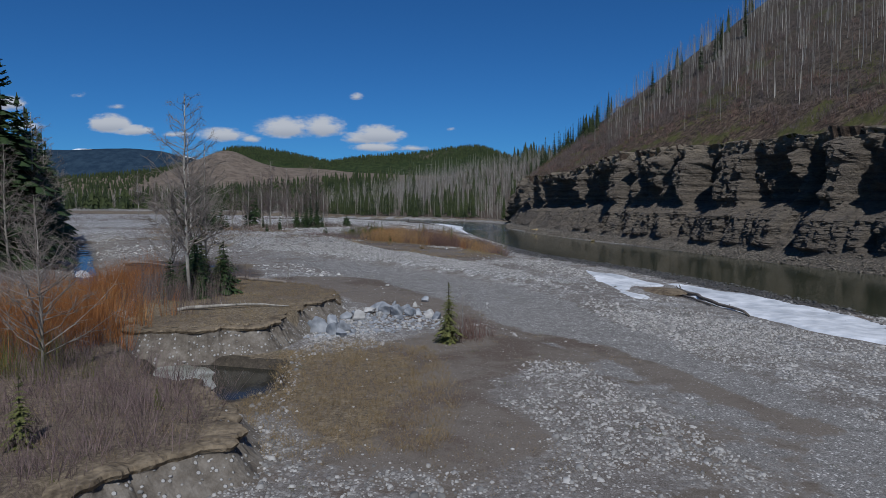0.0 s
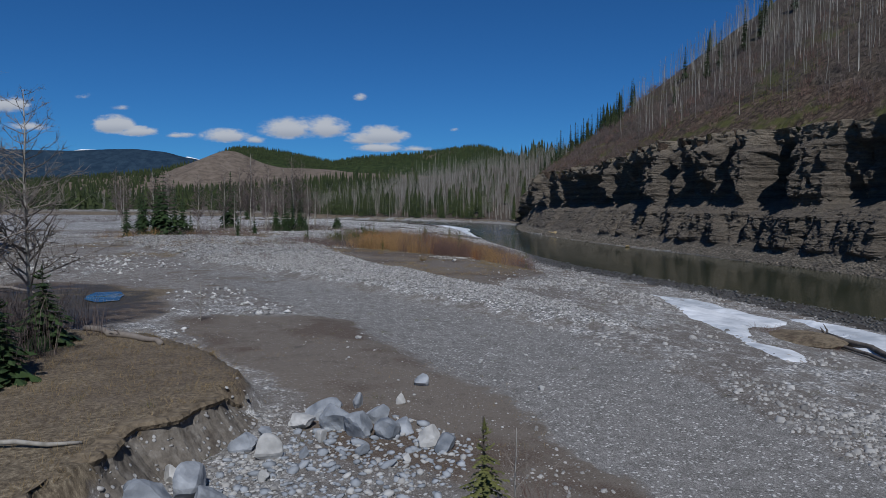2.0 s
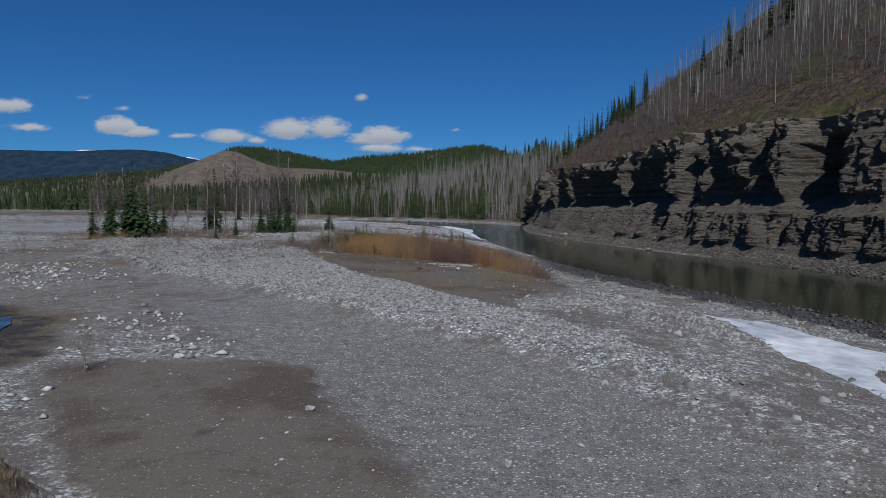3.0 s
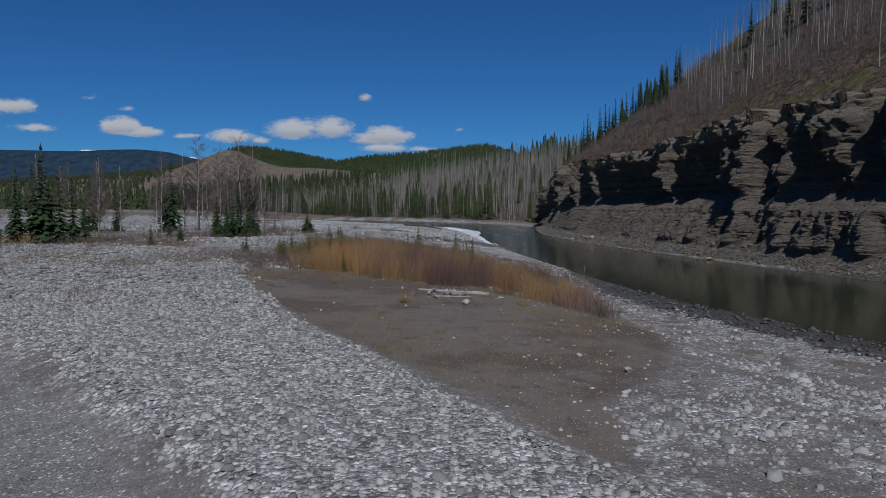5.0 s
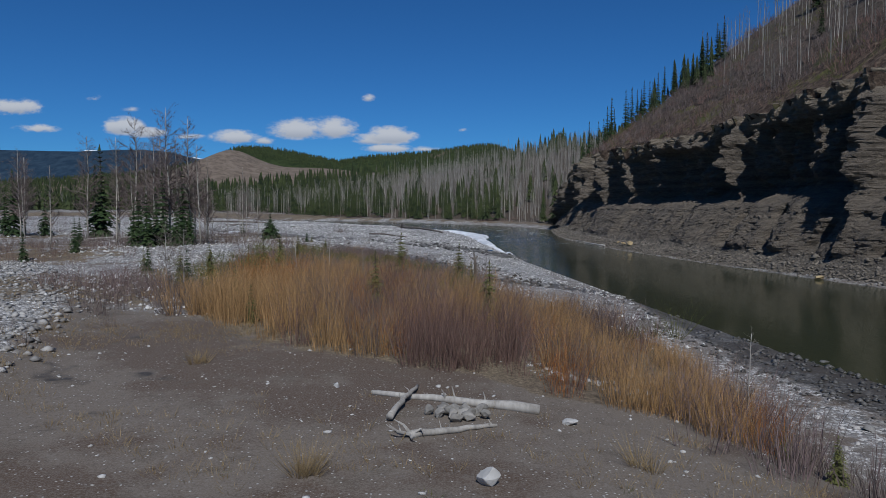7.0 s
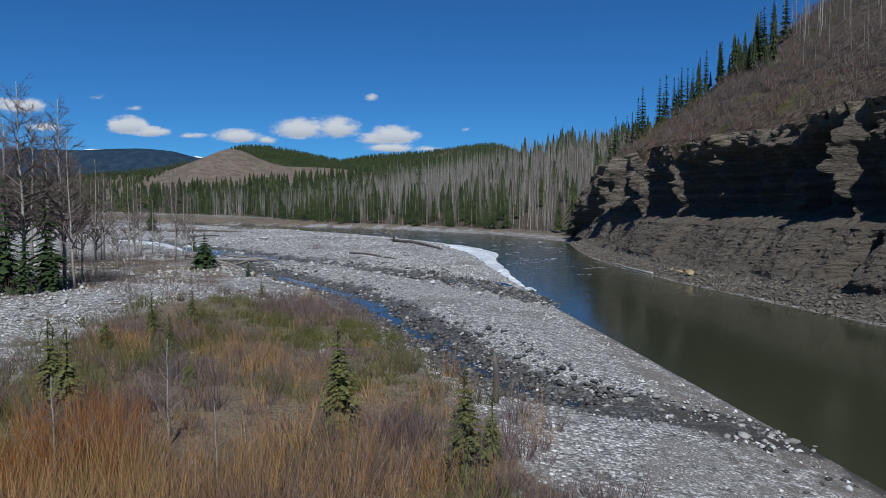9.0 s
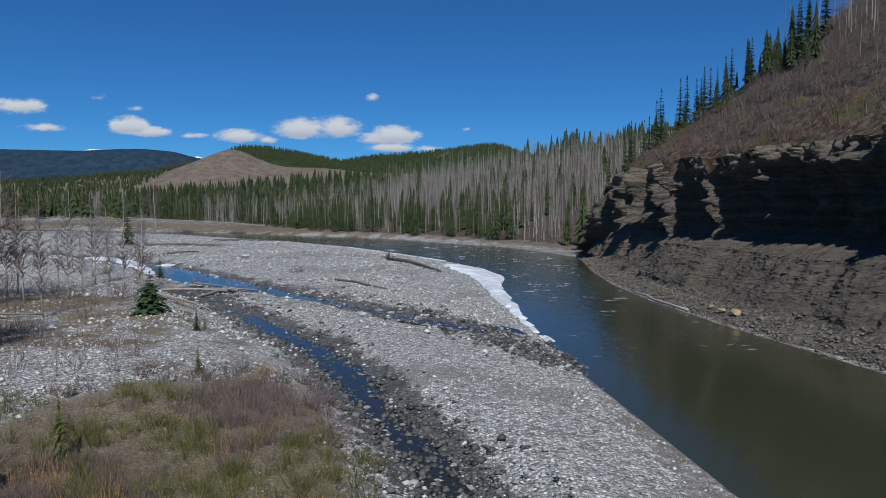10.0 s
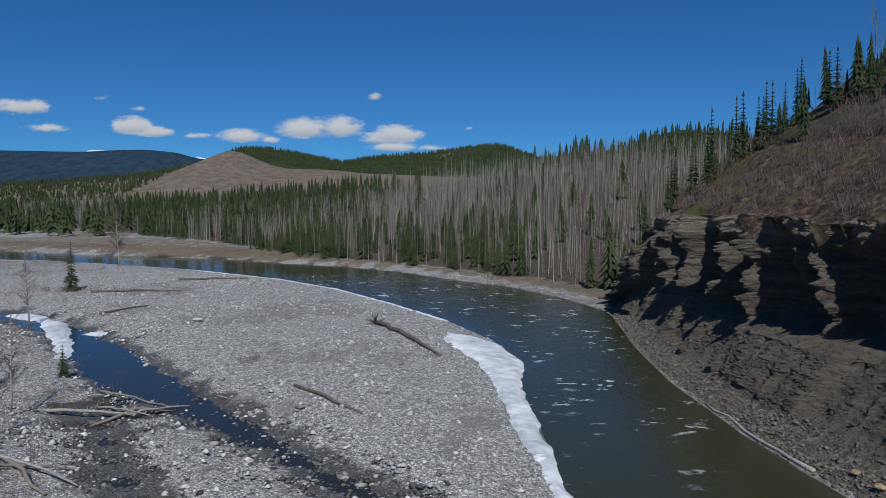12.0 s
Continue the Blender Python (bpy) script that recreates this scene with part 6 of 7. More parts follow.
for i_, (x_, y_, w_) in enumerate([(21.0, 153.6, 0.9), (20.6, 155.2, 0.7), (20.4, 157, 0.55), (26.7, 121.5, 0.9), (24.2, 127.0, 0.5)]):
    ob_ = new("block", rock_mesh("block", 360 + i_, w_ / 2, w_ * 0.4, w_ * 0.3, simple("ochre_sandstone", (0.26, 0.19, 0.10), (0.46, 0.36, 0.2), 4.0) if i_ == 0 else bpy.data.materials["ochre_sandstone"]))
    ob_.matrix_basis = pose(x_, y_, float(level(y_)) + (x_ - float(shore_x(y_))) * 0.34 + 0.15, 10, 5, i_ * 50)
    tagged(ob_, "ochre sandstone block on the rubble below the cliff", "rock")


# ---- stems, shrubs and grass ----
def stems(x, y, z, height, lean_x, lean_y, r0, seed, bow=0.35, light=False):
    """Many thin tapering stems, three-sided, with a bend half way unless light."""
    n_ = len(x)
    r = np.random.default_rng(seed)
    base = np.stack([x, y, z], 1)
    tip = base + np.stack([lean_x, lean_y, height], 1)
    mid = base + np.stack([lean_x * bow, lean_y * bow, height * 0.55], 1) + r.normal(0, 0.02, (n_, 3)) * height[:, None]
    a = r.uniform(0, 6.28, n_)
    if light:
        v = np.zeros((n_, 4, 3))
        for k in range(3):
            v[:, k] = base + np.stack([np.cos(a + k * 2.094), np.sin(a + k * 2.094), np.zeros(n_)], 1) * r0[:, None]
        v[:, 3] = tip
        f1 = np.array([[0, 1, 3], [1, 2, 3], [2, 0, 3]])
        return v.reshape(-1, 3), (f1[None] + (np.arange(n_) * 4)[:, None, None]).reshape(-1, 3)
    v = np.zeros((n_, 7, 3))
    for k in range(3):
        o = np.stack([np.cos(a + k * 2.094), np.sin(a + k * 2.094), np.zeros(n_)], 1)
        v[:, k] = base + o * r0[:, None]
        v[:, 3 + k] = mid + o * r0[:, None] * 0.65
    v[:, 6] = tip
    f1 = np.array([[0, 1, 4], [0, 4, 3], [1, 2, 5], [1, 5, 4], [2, 0, 3], [2, 3, 5], [3, 4, 6], [4, 5, 6], [5, 3, 6]])
    return v.reshape(-1, 3), (f1[None] + (np.arange(n_) * 7)[:, None, None]).reshape(-1, 3)


def shrubs(name, cx, cy, per, hgt, seed, mat, label, spread=0.35, lean=0.25, r0=0.008, branch=0.6, z=None, light=False):
    """Clumps of stems, some with a side twig."""
    r = np.random.default_rng(seed)
    n_ = len(cx)
    cz = ground_z(cx, cy) if z is None else z
    i = np.repeat(np.arange(n_), per)
    a, q = r.uniform(0, 6.28, len(i)), np.sqrt(r.random(len(i)))
    x, y = cx[i] + np.cos(a) * q * spread, cy[i] + np.sin(a) * q * spread
    h = hgt[i] * r.uniform(0.55, 1.05, len(i))
    lx, ly = np.cos(a) * q * lean * h + r.normal(0, 0.13, len(i)) * h, np.sin(a) * q * lean * h + r.normal(0, 0.13, len(i)) * h
    g = Geo()
    g.put(*stems(x, y, cz[i] - 0.05, h, lx, ly, r0 * r.uniform(0.6, 1.3, len(i)), seed + 1, 0.35, light))
    k = r.random(len(i)) < branch
    t = r.uniform(0.35, 0.75, k.sum())
    bh = h[k] * r.uniform(0.22, 0.42, k.sum())
    g.put(*stems(x[k] + lx[k] * t * 0.75, y[k] + ly[k] * t * 0.75, cz[i][k] + h[k] * t, bh, r.normal(0, 0.35, k.sum()) * bh, r.normal(0, 0.35, k.sum()) * bh, np.full(k.sum(), r0 * 0.5), seed + 2, 0.35, True))
    return tagged(part(name, g, mat), label, "shrubs", kind="stuff")


M_OCHRE = simple("ochre_willow", (0.13, 0.074, 0.034), (0.52, 0.325, 0.145), 1.0, 0.8, island=0.75, bump=0.0)
M_RUST = simple("rust_willow", (0.10, 0.040, 0.016), (0.42, 0.175, 0.055), 1.0, 0.8, island=0.75, bump=0.0)
M_RED = simple("red_brown_willow", (0.065, 0.04, 0.034), (0.24, 0.15, 0.12), 1.0, 0.8, island=0.75, bump=0.0)
M_GREYSHRUB = simple("grey_brown_shrub", (0.06, 0.044, 0.040), (0.22, 0.175, 0.155), 1.0, 0.85, island=0.75, bump=0.0)
M_PURPLE = simple("purple_brown_shrub", (0.055, 0.038, 0.036), (0.28, 0.205, 0.195), 1.0, 0.85, island=0.75, bump=0.0)
M_STRAW = simple("dead_grass", (0.15, 0.105, 0.05), (0.36, 0.27, 0.145), 1.0, 0.85, island=0.7, bump=0.0)
M_LEAF = simple("low_green_shrub", (0.042, 0.05, 0.014), (0.165, 0.162, 0.048), 2.0, 0.75, island=0.7, bump=0.0)


def in_poly(count, poly, seed, keep=lambda x, y: 1.0, grow=0.0):
    p = np.array(poly)
    r = np.random.default_rng(seed)
    x, y = r.uniform(p[:, 0].min() - grow, p[:, 0].max() + grow, count), r.uniform(p[:, 1].min() - grow, p[:, 1].max() + grow, count)
    k = (within(x, y, poly) > -grow) & (r.random(count) < keep(x, y))
    return x[k], y[k]


x_, y_ = in_poly(1350, THICKET, 400, lambda x, y: (0.3 + 0.7 * smooth01((101 - y) / 6)) * (0.35 + 0.9 * (fbm(x * 0.5, y * 0.5) > 0.42)))
q_ = np.random.default_rng(2).random(len(x_))
tone_ = 0.47 + 1.7 * (fbm(x_ * 0.3 + 2, y_ * 0.3) - 0.47) + 0.03 * (x_ - 2) / 3 + 0.16 * (q_ - 0.5)
hg_ = np.interp(x_, [-11, -8, -3, 2, 5, 8], [1.3, 2.2, 2.6, 2.0, 1.4, 1.0]) * np.random.default_rng(3).uniform(0.5, 1.15, len(x_)) * (0.6 + 0.85 * fbm(x_ * 0.45, y_ * 0.45 + 5))
for lo_, hi_, mat_, lab_ in ((-1, 0.44, M_OCHRE, "dense ochre willow thicket on a sand bar"), (0.44, 0.48, M_GREYSHRUB, "grey-brown stems in a willow thicket"), (0.48, 0.53, M_RUST, "dense rust-orange willow thicket on a sand bar"), (0.53, 2, M_RED, "dense red-brown willow thicket on a sand bar")):
    ok_ = (tone_ >= lo_) & (tone_ < hi_)
    shrubs("willow_thicket", x_[ok_], y_[ok_], 32, hg_[ok_], 402 + int(lo_ * 100), mat_, lab_, 0.42, 0.42, 0.0055, 1.0)
x_, y_ = in_poly(6800, SCRUB, 411, lambda x, y: (y > 96) * soft(x, y, SCRUB, 3.0) * (0.30 + 1.0 * fbm(x * 0.2, y * 0.2)) * (seg_dist(x, y, CREEK) > 1.6), 3.5)
tone_ = fbm(x_ * 0.25 + 9, y_ * 0.25) + np.random.default_rng(5).normal(0, 0.05, len(x_)) + 0.06 * smooth01((103 - y_) / 6) * -1
hg_ = (0.3 + 3.2 * np.maximum(fbm(x_ * 0.7, y_ * 0.7 + 7) - 0.22, 0.05)) * np.random.default_rng(6).uniform(0.4, 1.0, len(x_)) * np.interp(y_, [98, 104, 120, 138], [1.5, 0.95, 0.8, 0.7])
tone_ = np.where((tone_ < 0.34) & (y_ > 104), 0.42 + 0.2 * np.random.default_rng(8).random(len(x_)), tone_)
tone_ = np.where((x_ < -7.5) & (y_ > 107) & (y_ < 129) & (fbm(x_ * 0.35, y_ * 0.35 + 4) > 0.53), 0.7, tone_)
tone_ = np.where((y_ < 120) & (tone_ > 0.4) & (fbm(x_ * 0.45 + 5, y_ * 0.45) > 0.57), -0.5, tone_)
for lo_, hi_, mat_, lab_, nm_, per_, sp_, ln_ in ((-1.0, 0.36, M_OCHRE, "ochre shrubs in mixed scrub", "scrub", 22, 0.28, 0.35), (0.36, 0.46, M_GREYSHRUB, "low grey-brown leafless shrubs", "scrub", 28, 0.24, 0.8), (0.46, 0.585, M_PURPLE, "purple-brown leafless shrubs", "scrub", 28, 0.24, 0.75), (0.585, 1.0, M_LEAF, "low olive-green shrubs in mixed scrub", "scrub", 30, 0.26, 0.8)):
    ok_ = (tone_ >= lo_) & (tone_ < hi_)
    shrubs(nm_, x_[ok_], y_[ok_], per_ - 2, hg_[ok_] * (0.8 if mat_ is M_LEAF else 1.0), 412 + int(lo_ * 100), mat_, lab_, sp_, ln_, 0.0105, 1.0, None, True)
# banks by the pond
x_, y_ = in_poly(2600, LOW_BENCH, 430, lambda x, y: smooth01((-x - 5.4) / 2) * (0.25 + 0.75 * (fbm(x * 0.3, y * 0.3) > 0.45)))
shrubs("bank_shrubs", x_, y_, 13, np.random.default_rng(7).uniform(0.35, 1.3, len(x_)), 431, M_PURPLE, "purple-brown leafless shrubs on a low bank", 0.4, 0.7, 0.008, 1.0, None, True)
def clump(name, cx, cy, spread_x, spread_y, count, h0, h1, seed, mat, label, per=20, sp=0.35, ln=0.25):
    r = np.random.default_rng(seed)
    x, y = cx + r.normal(0, spread_x, count), cy + r.normal(0, spread_y, count)
    return shrubs(name, x, y, per, r.uniform(h0, h1, count), seed + 1, mat, label, sp, ln)


clump("rust_willows", -20.0, 40.5, 1.1, 2.2, 130, 1.8, 3.2, 440, M_RUST, "rust-orange willows beside the back creek")
clump("rust_willows", -15.2, 26.5, 1.6, 2.2, 170, 1.4, 2.8, 444, M_RUST, "rust-orange willows on the low bank")
clump("ochre_willows", -17.5, 29.5, 2.0, 2.0, 50, 1.4, 2.6, 448, M_OCHRE, "ochre willows on the low bank")
clump("grey_shrubs", -20.5, 31.5, 2.4, 3.2, 110, 0.9, 2.2, 720, M_PURPLE, "purple-brown leafless shrubs beside the back creek", 20, 0.5, 0.5)
clump("grey_shrubs", -29, 46, 3.5, 4.5, 90, 0.8, 2.0, 723, M_GREYSHRUB, "dark leafless shrubs under tall spruces", 18, 0.6, 0.5)
clump("green_willows", -13.4, 20.5, 1.2, 1.5, 20, 0.9, 1.8, 452, M_LEAF, "olive-green low shrubs on the bank")
clump("grey_shrubs", -15.6, 40.5, 1.6, 3.0, 70, 1.4, 2.6, 456, M_GREYSHRUB, "leafless grey shrubs round slender aspens")
clump("grey_shrubs", -14.0, 35.5, 1.2, 1.9, 60, 1.0, 2.0, 460, M_GREYSHRUB, "leafless grey shrubs round slender aspens")
clump("brown_shrub", 0.95, 30.4, 0.5, 0.45, 12, 0.7, 1.35, 464, M_RED, "dry brown shrub beside a small spruce", 18, 0.3, 0.4)
clump("rust_willows", -8.6, 107.6, 0.5, 0.6, 16, 0.8, 1.5, 726, M_RUST, "rust-orange willows in mixed scrub", 22)
clump("ochre_willows", -8.6, 104.2, 1.3, 1.4, 55, 1.2, 2.2, 729, M_RUST, "orange willows at the edge of the scrub", 24)
clump("ochre_willows", -5.2, 103, 1.4, 1.2, 50, 1.0, 2.0, 732, M_OCHRE, "pale ochre willows at the edge of the scrub", 24)
clump("green_willows", -13.5, 111, 2.2, 2.6, 60, 0.5, 1.2, 757, M_LEAF, "olive-green low shrubs in mixed scrub", 24, 0.5, 0.6)
clump("green_willows", -10.5, 115.5, 1.6, 1.6, 34, 0.4, 1.0, 760, M_LEAF, "olive-green low shrubs in mixed scrub", 24, 0.5, 0.6)
clump("green_willows", -3.4, 106, 0.9, 1.2, 22, 0.3, 0.8, 763, M_LEAF, "olive-green low shrubs in mixed scrub", 24, 0.5, 0.6)
clump("flat_shrubs", -19, 92, 5, 10, 26, 0.5, 1.1, 468, M_GREYSHRUB, "sparse leafless shrubs on the gravel flat", 16)
clump("flat_shrubs", -43, 105, 10, 18, 60, 0.6, 1.5, 472, M_GREYSHRUB, "sparse leafless shrubs on the gravel flat", 18, 0.6)
clump("flat_shrubs", -31, 128, 8, 10, 60, 0.5, 1.3, 476, M_GREYSHRUB, "sparse leafless shrubs on the gravel flat", 18, 0.6)
clump("flat_shrubs", -38, 160, 8, 14, 80, 0.6, 1.6, 480, M_GREYSHRUB, "leafless shrubs under bare poplars", 18, 0.6)
clump("understory", -27, 133, 3.5, 3.5, 80, 0.6, 1.8, 700, M_GREYSHRUB, "grey shrubs under bare poplars and spruces", 18, 0.6, 0.5)
clump("understory", -43.5, 118, 3.5, 1.6, 60, 0.6, 1.6, 703, M_OCHRE, "ochre shrubs round an island of spruces", 16, 0.6, 0.4)
clump("understory", -41.5, 120, 4.0, 2.2, 60, 0.8, 2.2, 745, M_GREYSHRUB, "grey shrubs round an island of spruces", 18, 0.6, 0.5)
clump("understory", -17.5, 105, 2.6, 3.0, 70, 0.5, 1.4, 748, M_PURPLE, "purple-brown shrubs at the edge of the flat", 18, 0.6, 0.6)
clump("understory", -12.5, 101.5, 1.8, 1.5, 45, 0.6, 1.5, 751, M_GREYSHRUB, "grey shrubs beside the thicket", 18, 0.5, 0.6)
clump("shore_shrub", 6.6, 87.5, 0.9, 2.2, 34, 1.0, 1.9, 754, M_PURPLE, "grey-purple shrubs at the end of the thicket", 20, 0.5, 0.5)
clump("understory", -31, 152, 5, 4, 60, 0.6, 1.8, 706, M_GREYSHRUB, "grey shrubs under bare poplars and spruces", 18, 0.6, 0.5)
clump("understory", -31, 121, 3.5, 3, 40, 0.4, 1.2, 709, M_RED, "brown shrubs on the gravel flat", 16, 0.6, 0.5)
clump("understory", -15, 100, 3, 4, 40, 0.4, 1.2, 712, M_GREYSHRUB, "brown shrubs beside the thicket", 16, 0.6, 0.5)
clump("shore_shrub", 7.3, 84.5, 0.6, 1.6, 22, 0.6, 1.2, 484, M_GREYSHRUB, "low dark shrubs at the end of the thicket", 18, 0.4, 0.5)
clump("gravel_shrub", -18.6, 180, 0.3, 0.8, 6, 0.6, 1.2, 488, M_GREYSHRUB, "single leafless shrub on open gravel", 26, 0.5, 0.8)
clump("gravel_shrub", -60, 223.5, 2.4, 1.6, 34, 0.6, 1.3, 490, M_RED, "brown shrubs round a lone spruce", 16, 0.6)
clump("far_bank_shrubs", -24, 288, 14, 5, 90, 0.8, 2.0, 494, M_RED, "brown shrubs along the far bank", 16, 0.8)
clump("far_bank_shrubs", 8, 247, 8, 4, 70, 0.6, 1.6, 498, M_RED, "brown shrubs along the far bank", 16, 0.8)
r_ = np.random.default_rng(740)
fx_, fy_ = r_.uniform(-190, -14, 6000), r_.uniform(105, 330, 6000)
ok_ = (-within(fx_, fy_, RIVER) > 5) & (fbm(fx_ * 0.05, fy_ * 0.09 + 3) > 0.50) & (seg_dist(fx_, fy_, SIDE) > 4) & (seg_dist(fx_, fy_, CREEK) > 3) & (fx_ < -12 - 0.1 * (fy_ - 100)) & ~((fx_ > -40) & (fy_ > 172))
fx_, fy_ = fx_[ok_], fy_[ok_]
shrubs("flat_brush", fx_, fy_, 12, r_.uniform(0.3, 1.1, len(fx_)), 741, M_GREYSHRUB, "low grey-brown brush over the wide flat", 0.9, 0.6, 0.016, 0.5, None, True)
# brush on the hill over the cliff
r_ = np.random.default_rng(500)
hx_, hy_ = r_.uniform(20, 78, 9000), r_.uniform(60, 214, 9000)
hh_, hu_ = hill_over(hx_, hy_)
over_ = hu_ - cliff_back(hy_)
ok_ = (over_ > 0.8) & (over_ < 30) & (hh_ > 3) & (r_.random(9000) < np.where(over_ < 14, 0.9, 0.4))
hx_, hy_, hh_ = hx_[ok_], hy_[ok_], hh_[ok_]
tone_ = fbm(hx_ * 0.12, hy_ * 0.12 + 6) + r_.normal(0, 0.05, len(hx_))
for lo_, hi_, mat_, lab_, h_ in ((-1, 0.43, M_GREYSHRUB, "leafless grey brush on the steep hill", 1.5), (0.43, 0.54, M_RED, "leafless brown brush on the steep hill", 1.4), (0.54, 2, M_LEAF, "olive-green low growth on the steep hill", 0.5)):
    k_ = (tone_ >= lo_) & (tone_ < hi_)
    shrubs("hill_brush", hx_[k_], hy_[k_], 11, r_.uniform(0.45, 1.1, k_.sum()) * h_, 501 + int(lo_ * 10), mat_, lab_, 0.7, 0.6, 0.026, 0.5, level(hy_[k_]) + hh_[k_] + 0.4, True)


clump("root_tangle", 17.0, 52.3, 0.75, 0.95, 70, 0.15, 0.45, 770, M_RED, "tangle of dead brown roots on a turf mat", 18, 0.4, 1.6)


# grass
def tufts(name, x, y, h0, h1, seed, label, per=8, mat=None):
    r = np.random.default_rng(seed)
    return tagged(shrubs(name, x, y, per, r.uniform(h0, h1, len(x)), seed + 1, mat or M_STRAW, label, 0.12, 0.9, 0.006, 0.0, None, True), category="grass")


x_, y_ = in_poly(5200, BENCH, 510, lambda x, y: 0.35 + 0.9 * fbm(x * 0.5, y * 0.5))
tufts("dead_grass", x_, y_, 0.08, 0.26, 511, "matted dead grass on a cut bank", 6)
x_, y_ = in_poly(1100, LOW_BENCH, 513)
tufts("dead_grass", x_, y_, 0.10, 0.4, 514, "dead grass on a low bank")
x_, y_ = in_poly(3000, GRASS_NEAR, 516, lambda x, y: 1.0, 1.2)
tufts("dead_grass", x_, y_, 0.10, 0.35, 517, "dead yellow grass beside a pond")
x_, y_ = in_poly(10500, SAND, 519, lambda x, y: (fbm(x * 0.25, y * 0.25) > 0.5) * (1 - 0.85 * soft(x, y, [(-6, 83), (4, 82), (4, 90), (-6, 91)], 1)))
tufts("sand_grass", x_, y_, 0.08, 0.34, 520, "sparse dead grass on silt")
x_, y_ = in_poly(2600, SILT_NEAR, 531, lambda x, y: (fbm(x * 0.5, y * 0.5) > 0.5) * 1.0, 1.5)
tufts("silt_grass", x_, y_, 0.05, 0.22, 532, "sparse dead grass on bare silt", 6)
x_, y_ = in_poly(1500, SILT, 534, lambda x, y: (fbm(x * 0.5, y * 0.5) > 0.53) * 1.0, 1.0)
tufts("silt_grass", x_, y_, 0.05, 0.2, 535, "sparse dead grass on bare silt", 6)
x_, y_ = in_poly(1500, SCRUB, 522)
tufts("scrub_grass", x_, y_, 0.2, 0.6, 523, "dead grass between shrubs")
r_ = np.random.default_rng(525)
x_, y_ = r_.uniform(-45, -10, 1500), r_.uniform(84, 155, 1500)
ok_ = (fbm(x_ * 0.1, y_ * 0.1) > 0.48)
tufts("flat_grass", x_[ok_], y_[ok_], 0.2, 0.6, 526, "dead grass on the gravel flat")
x_, y_ = r_.uniform(-14, 16, 420), r_.uniform(10, 82, 420)
tufts("gravel_tufts", x_, y_, 0.06, 0.2, 528, "small dull green tufts on gravel", 16, M_LEAF)
tufts("grass_clump", np.array([-2.5, -2.4, -2.6, -6.9, -7.1, 3.1, 3.3]), np.array([81.6, 81.5, 81.5, 88.9, 88.8, 82.7, 82.5]), 0.5, 0.75, 530, "tall clumps of straw-coloured grass on silt", 50)

# ---- young spruces in the scrub ----
YOUNG_B = spruce(2.6, 62, True, 1, "scruffy young yellow-green spruce among leafless shrubs", "young_spruce")
put_tree(YOUNG_B, -10.9, 109.2)
YOUNG = spruce(2.9, 61, True, 2, "young yellow-green spruce among leafless shrubs", "young_spruce")
put_tree(YOUNG, -3.1, 108.7)
BUSHY = spruce(2.7, 63, False, 1, "dense dark green young spruce standing on gravel", "young_spruce", wide=0.46)
put_tree(BUSHY, -20.7, 146.6, 0, 1.1)
for i_, (x_, y_, s_) in enumerate([(0.1, 105.8, 0.9), (0.75, 107.2, 0.62), (-1.1, 108.9, 0.35), (-9.7, 107.9, 1.0), (-11.7, 121, 0.65), (-8.3, 112, 0.5), (-12.4, 118.6, 0.7), (-13.6, 117.2, 0.6), (-10.6, 116, 0.6), (-12.8, 112.5, 0.7), (-14.5, 110.5, 0.7), (-3.4, 99, 0.95), (1.2, 97, 0.9), (-8.8, 97.6, 0.75), (-10.8, 100.5, 0.8), (-14.9, 141, 0.35), (-11.7, 131.6, 0.4),
                                  (-19.8, 113.6, 0.6), (-14.4, 106.0, 0.7), (-7.4, 95.0, 0.55), (-7.4, 17.4, 0.25), (-9.2, 14.6, 0.66), (-9.9, 13.6, 0.5), (-13.0, 35.9, 0.85), (-12.2, 37.2, 0.9), (-14.3, 37.0, 0.7), (-13.9, 39.2, 1.1), (-18.5, 26.5, 0.9), (-21.5, 30, 1.1), (7.0, 85.5, 0.3), (7.2, 83.8, 0.35)]):
    repeat(YOUNG_B if i_ % 2 else YOUNG, x_, y_, i_ * 71, s_)
grey_tree = aspen(5.4, 66, 2, "crooked leafless grey tree on the low bank", "bare_tree", M_TWIG, 0.42, 0.12)
put_tree(grey_tree, -12.3, 20.7)
sapling = aspen(2.6, 67, 1, "pale bare sapling at the thicket's edge", "bare_sapling", M_DRIFT, 0.3, 0.15)
put_tree(sapling, 7.0, 87.3)
for i_, (x_, y_, s_) in enumerate([(-11.4, 50.1, 0.7), (-6.8, 107, 1.0), (-8, 104.5, 0.9), (-4.6, 104, 0.8), (0.9, 31.2, 0.75), (-13, 103, 1.2), (-16, 108, 1.3)]):
    repeat(sapling, x_, y_, i_ * 77, s_)


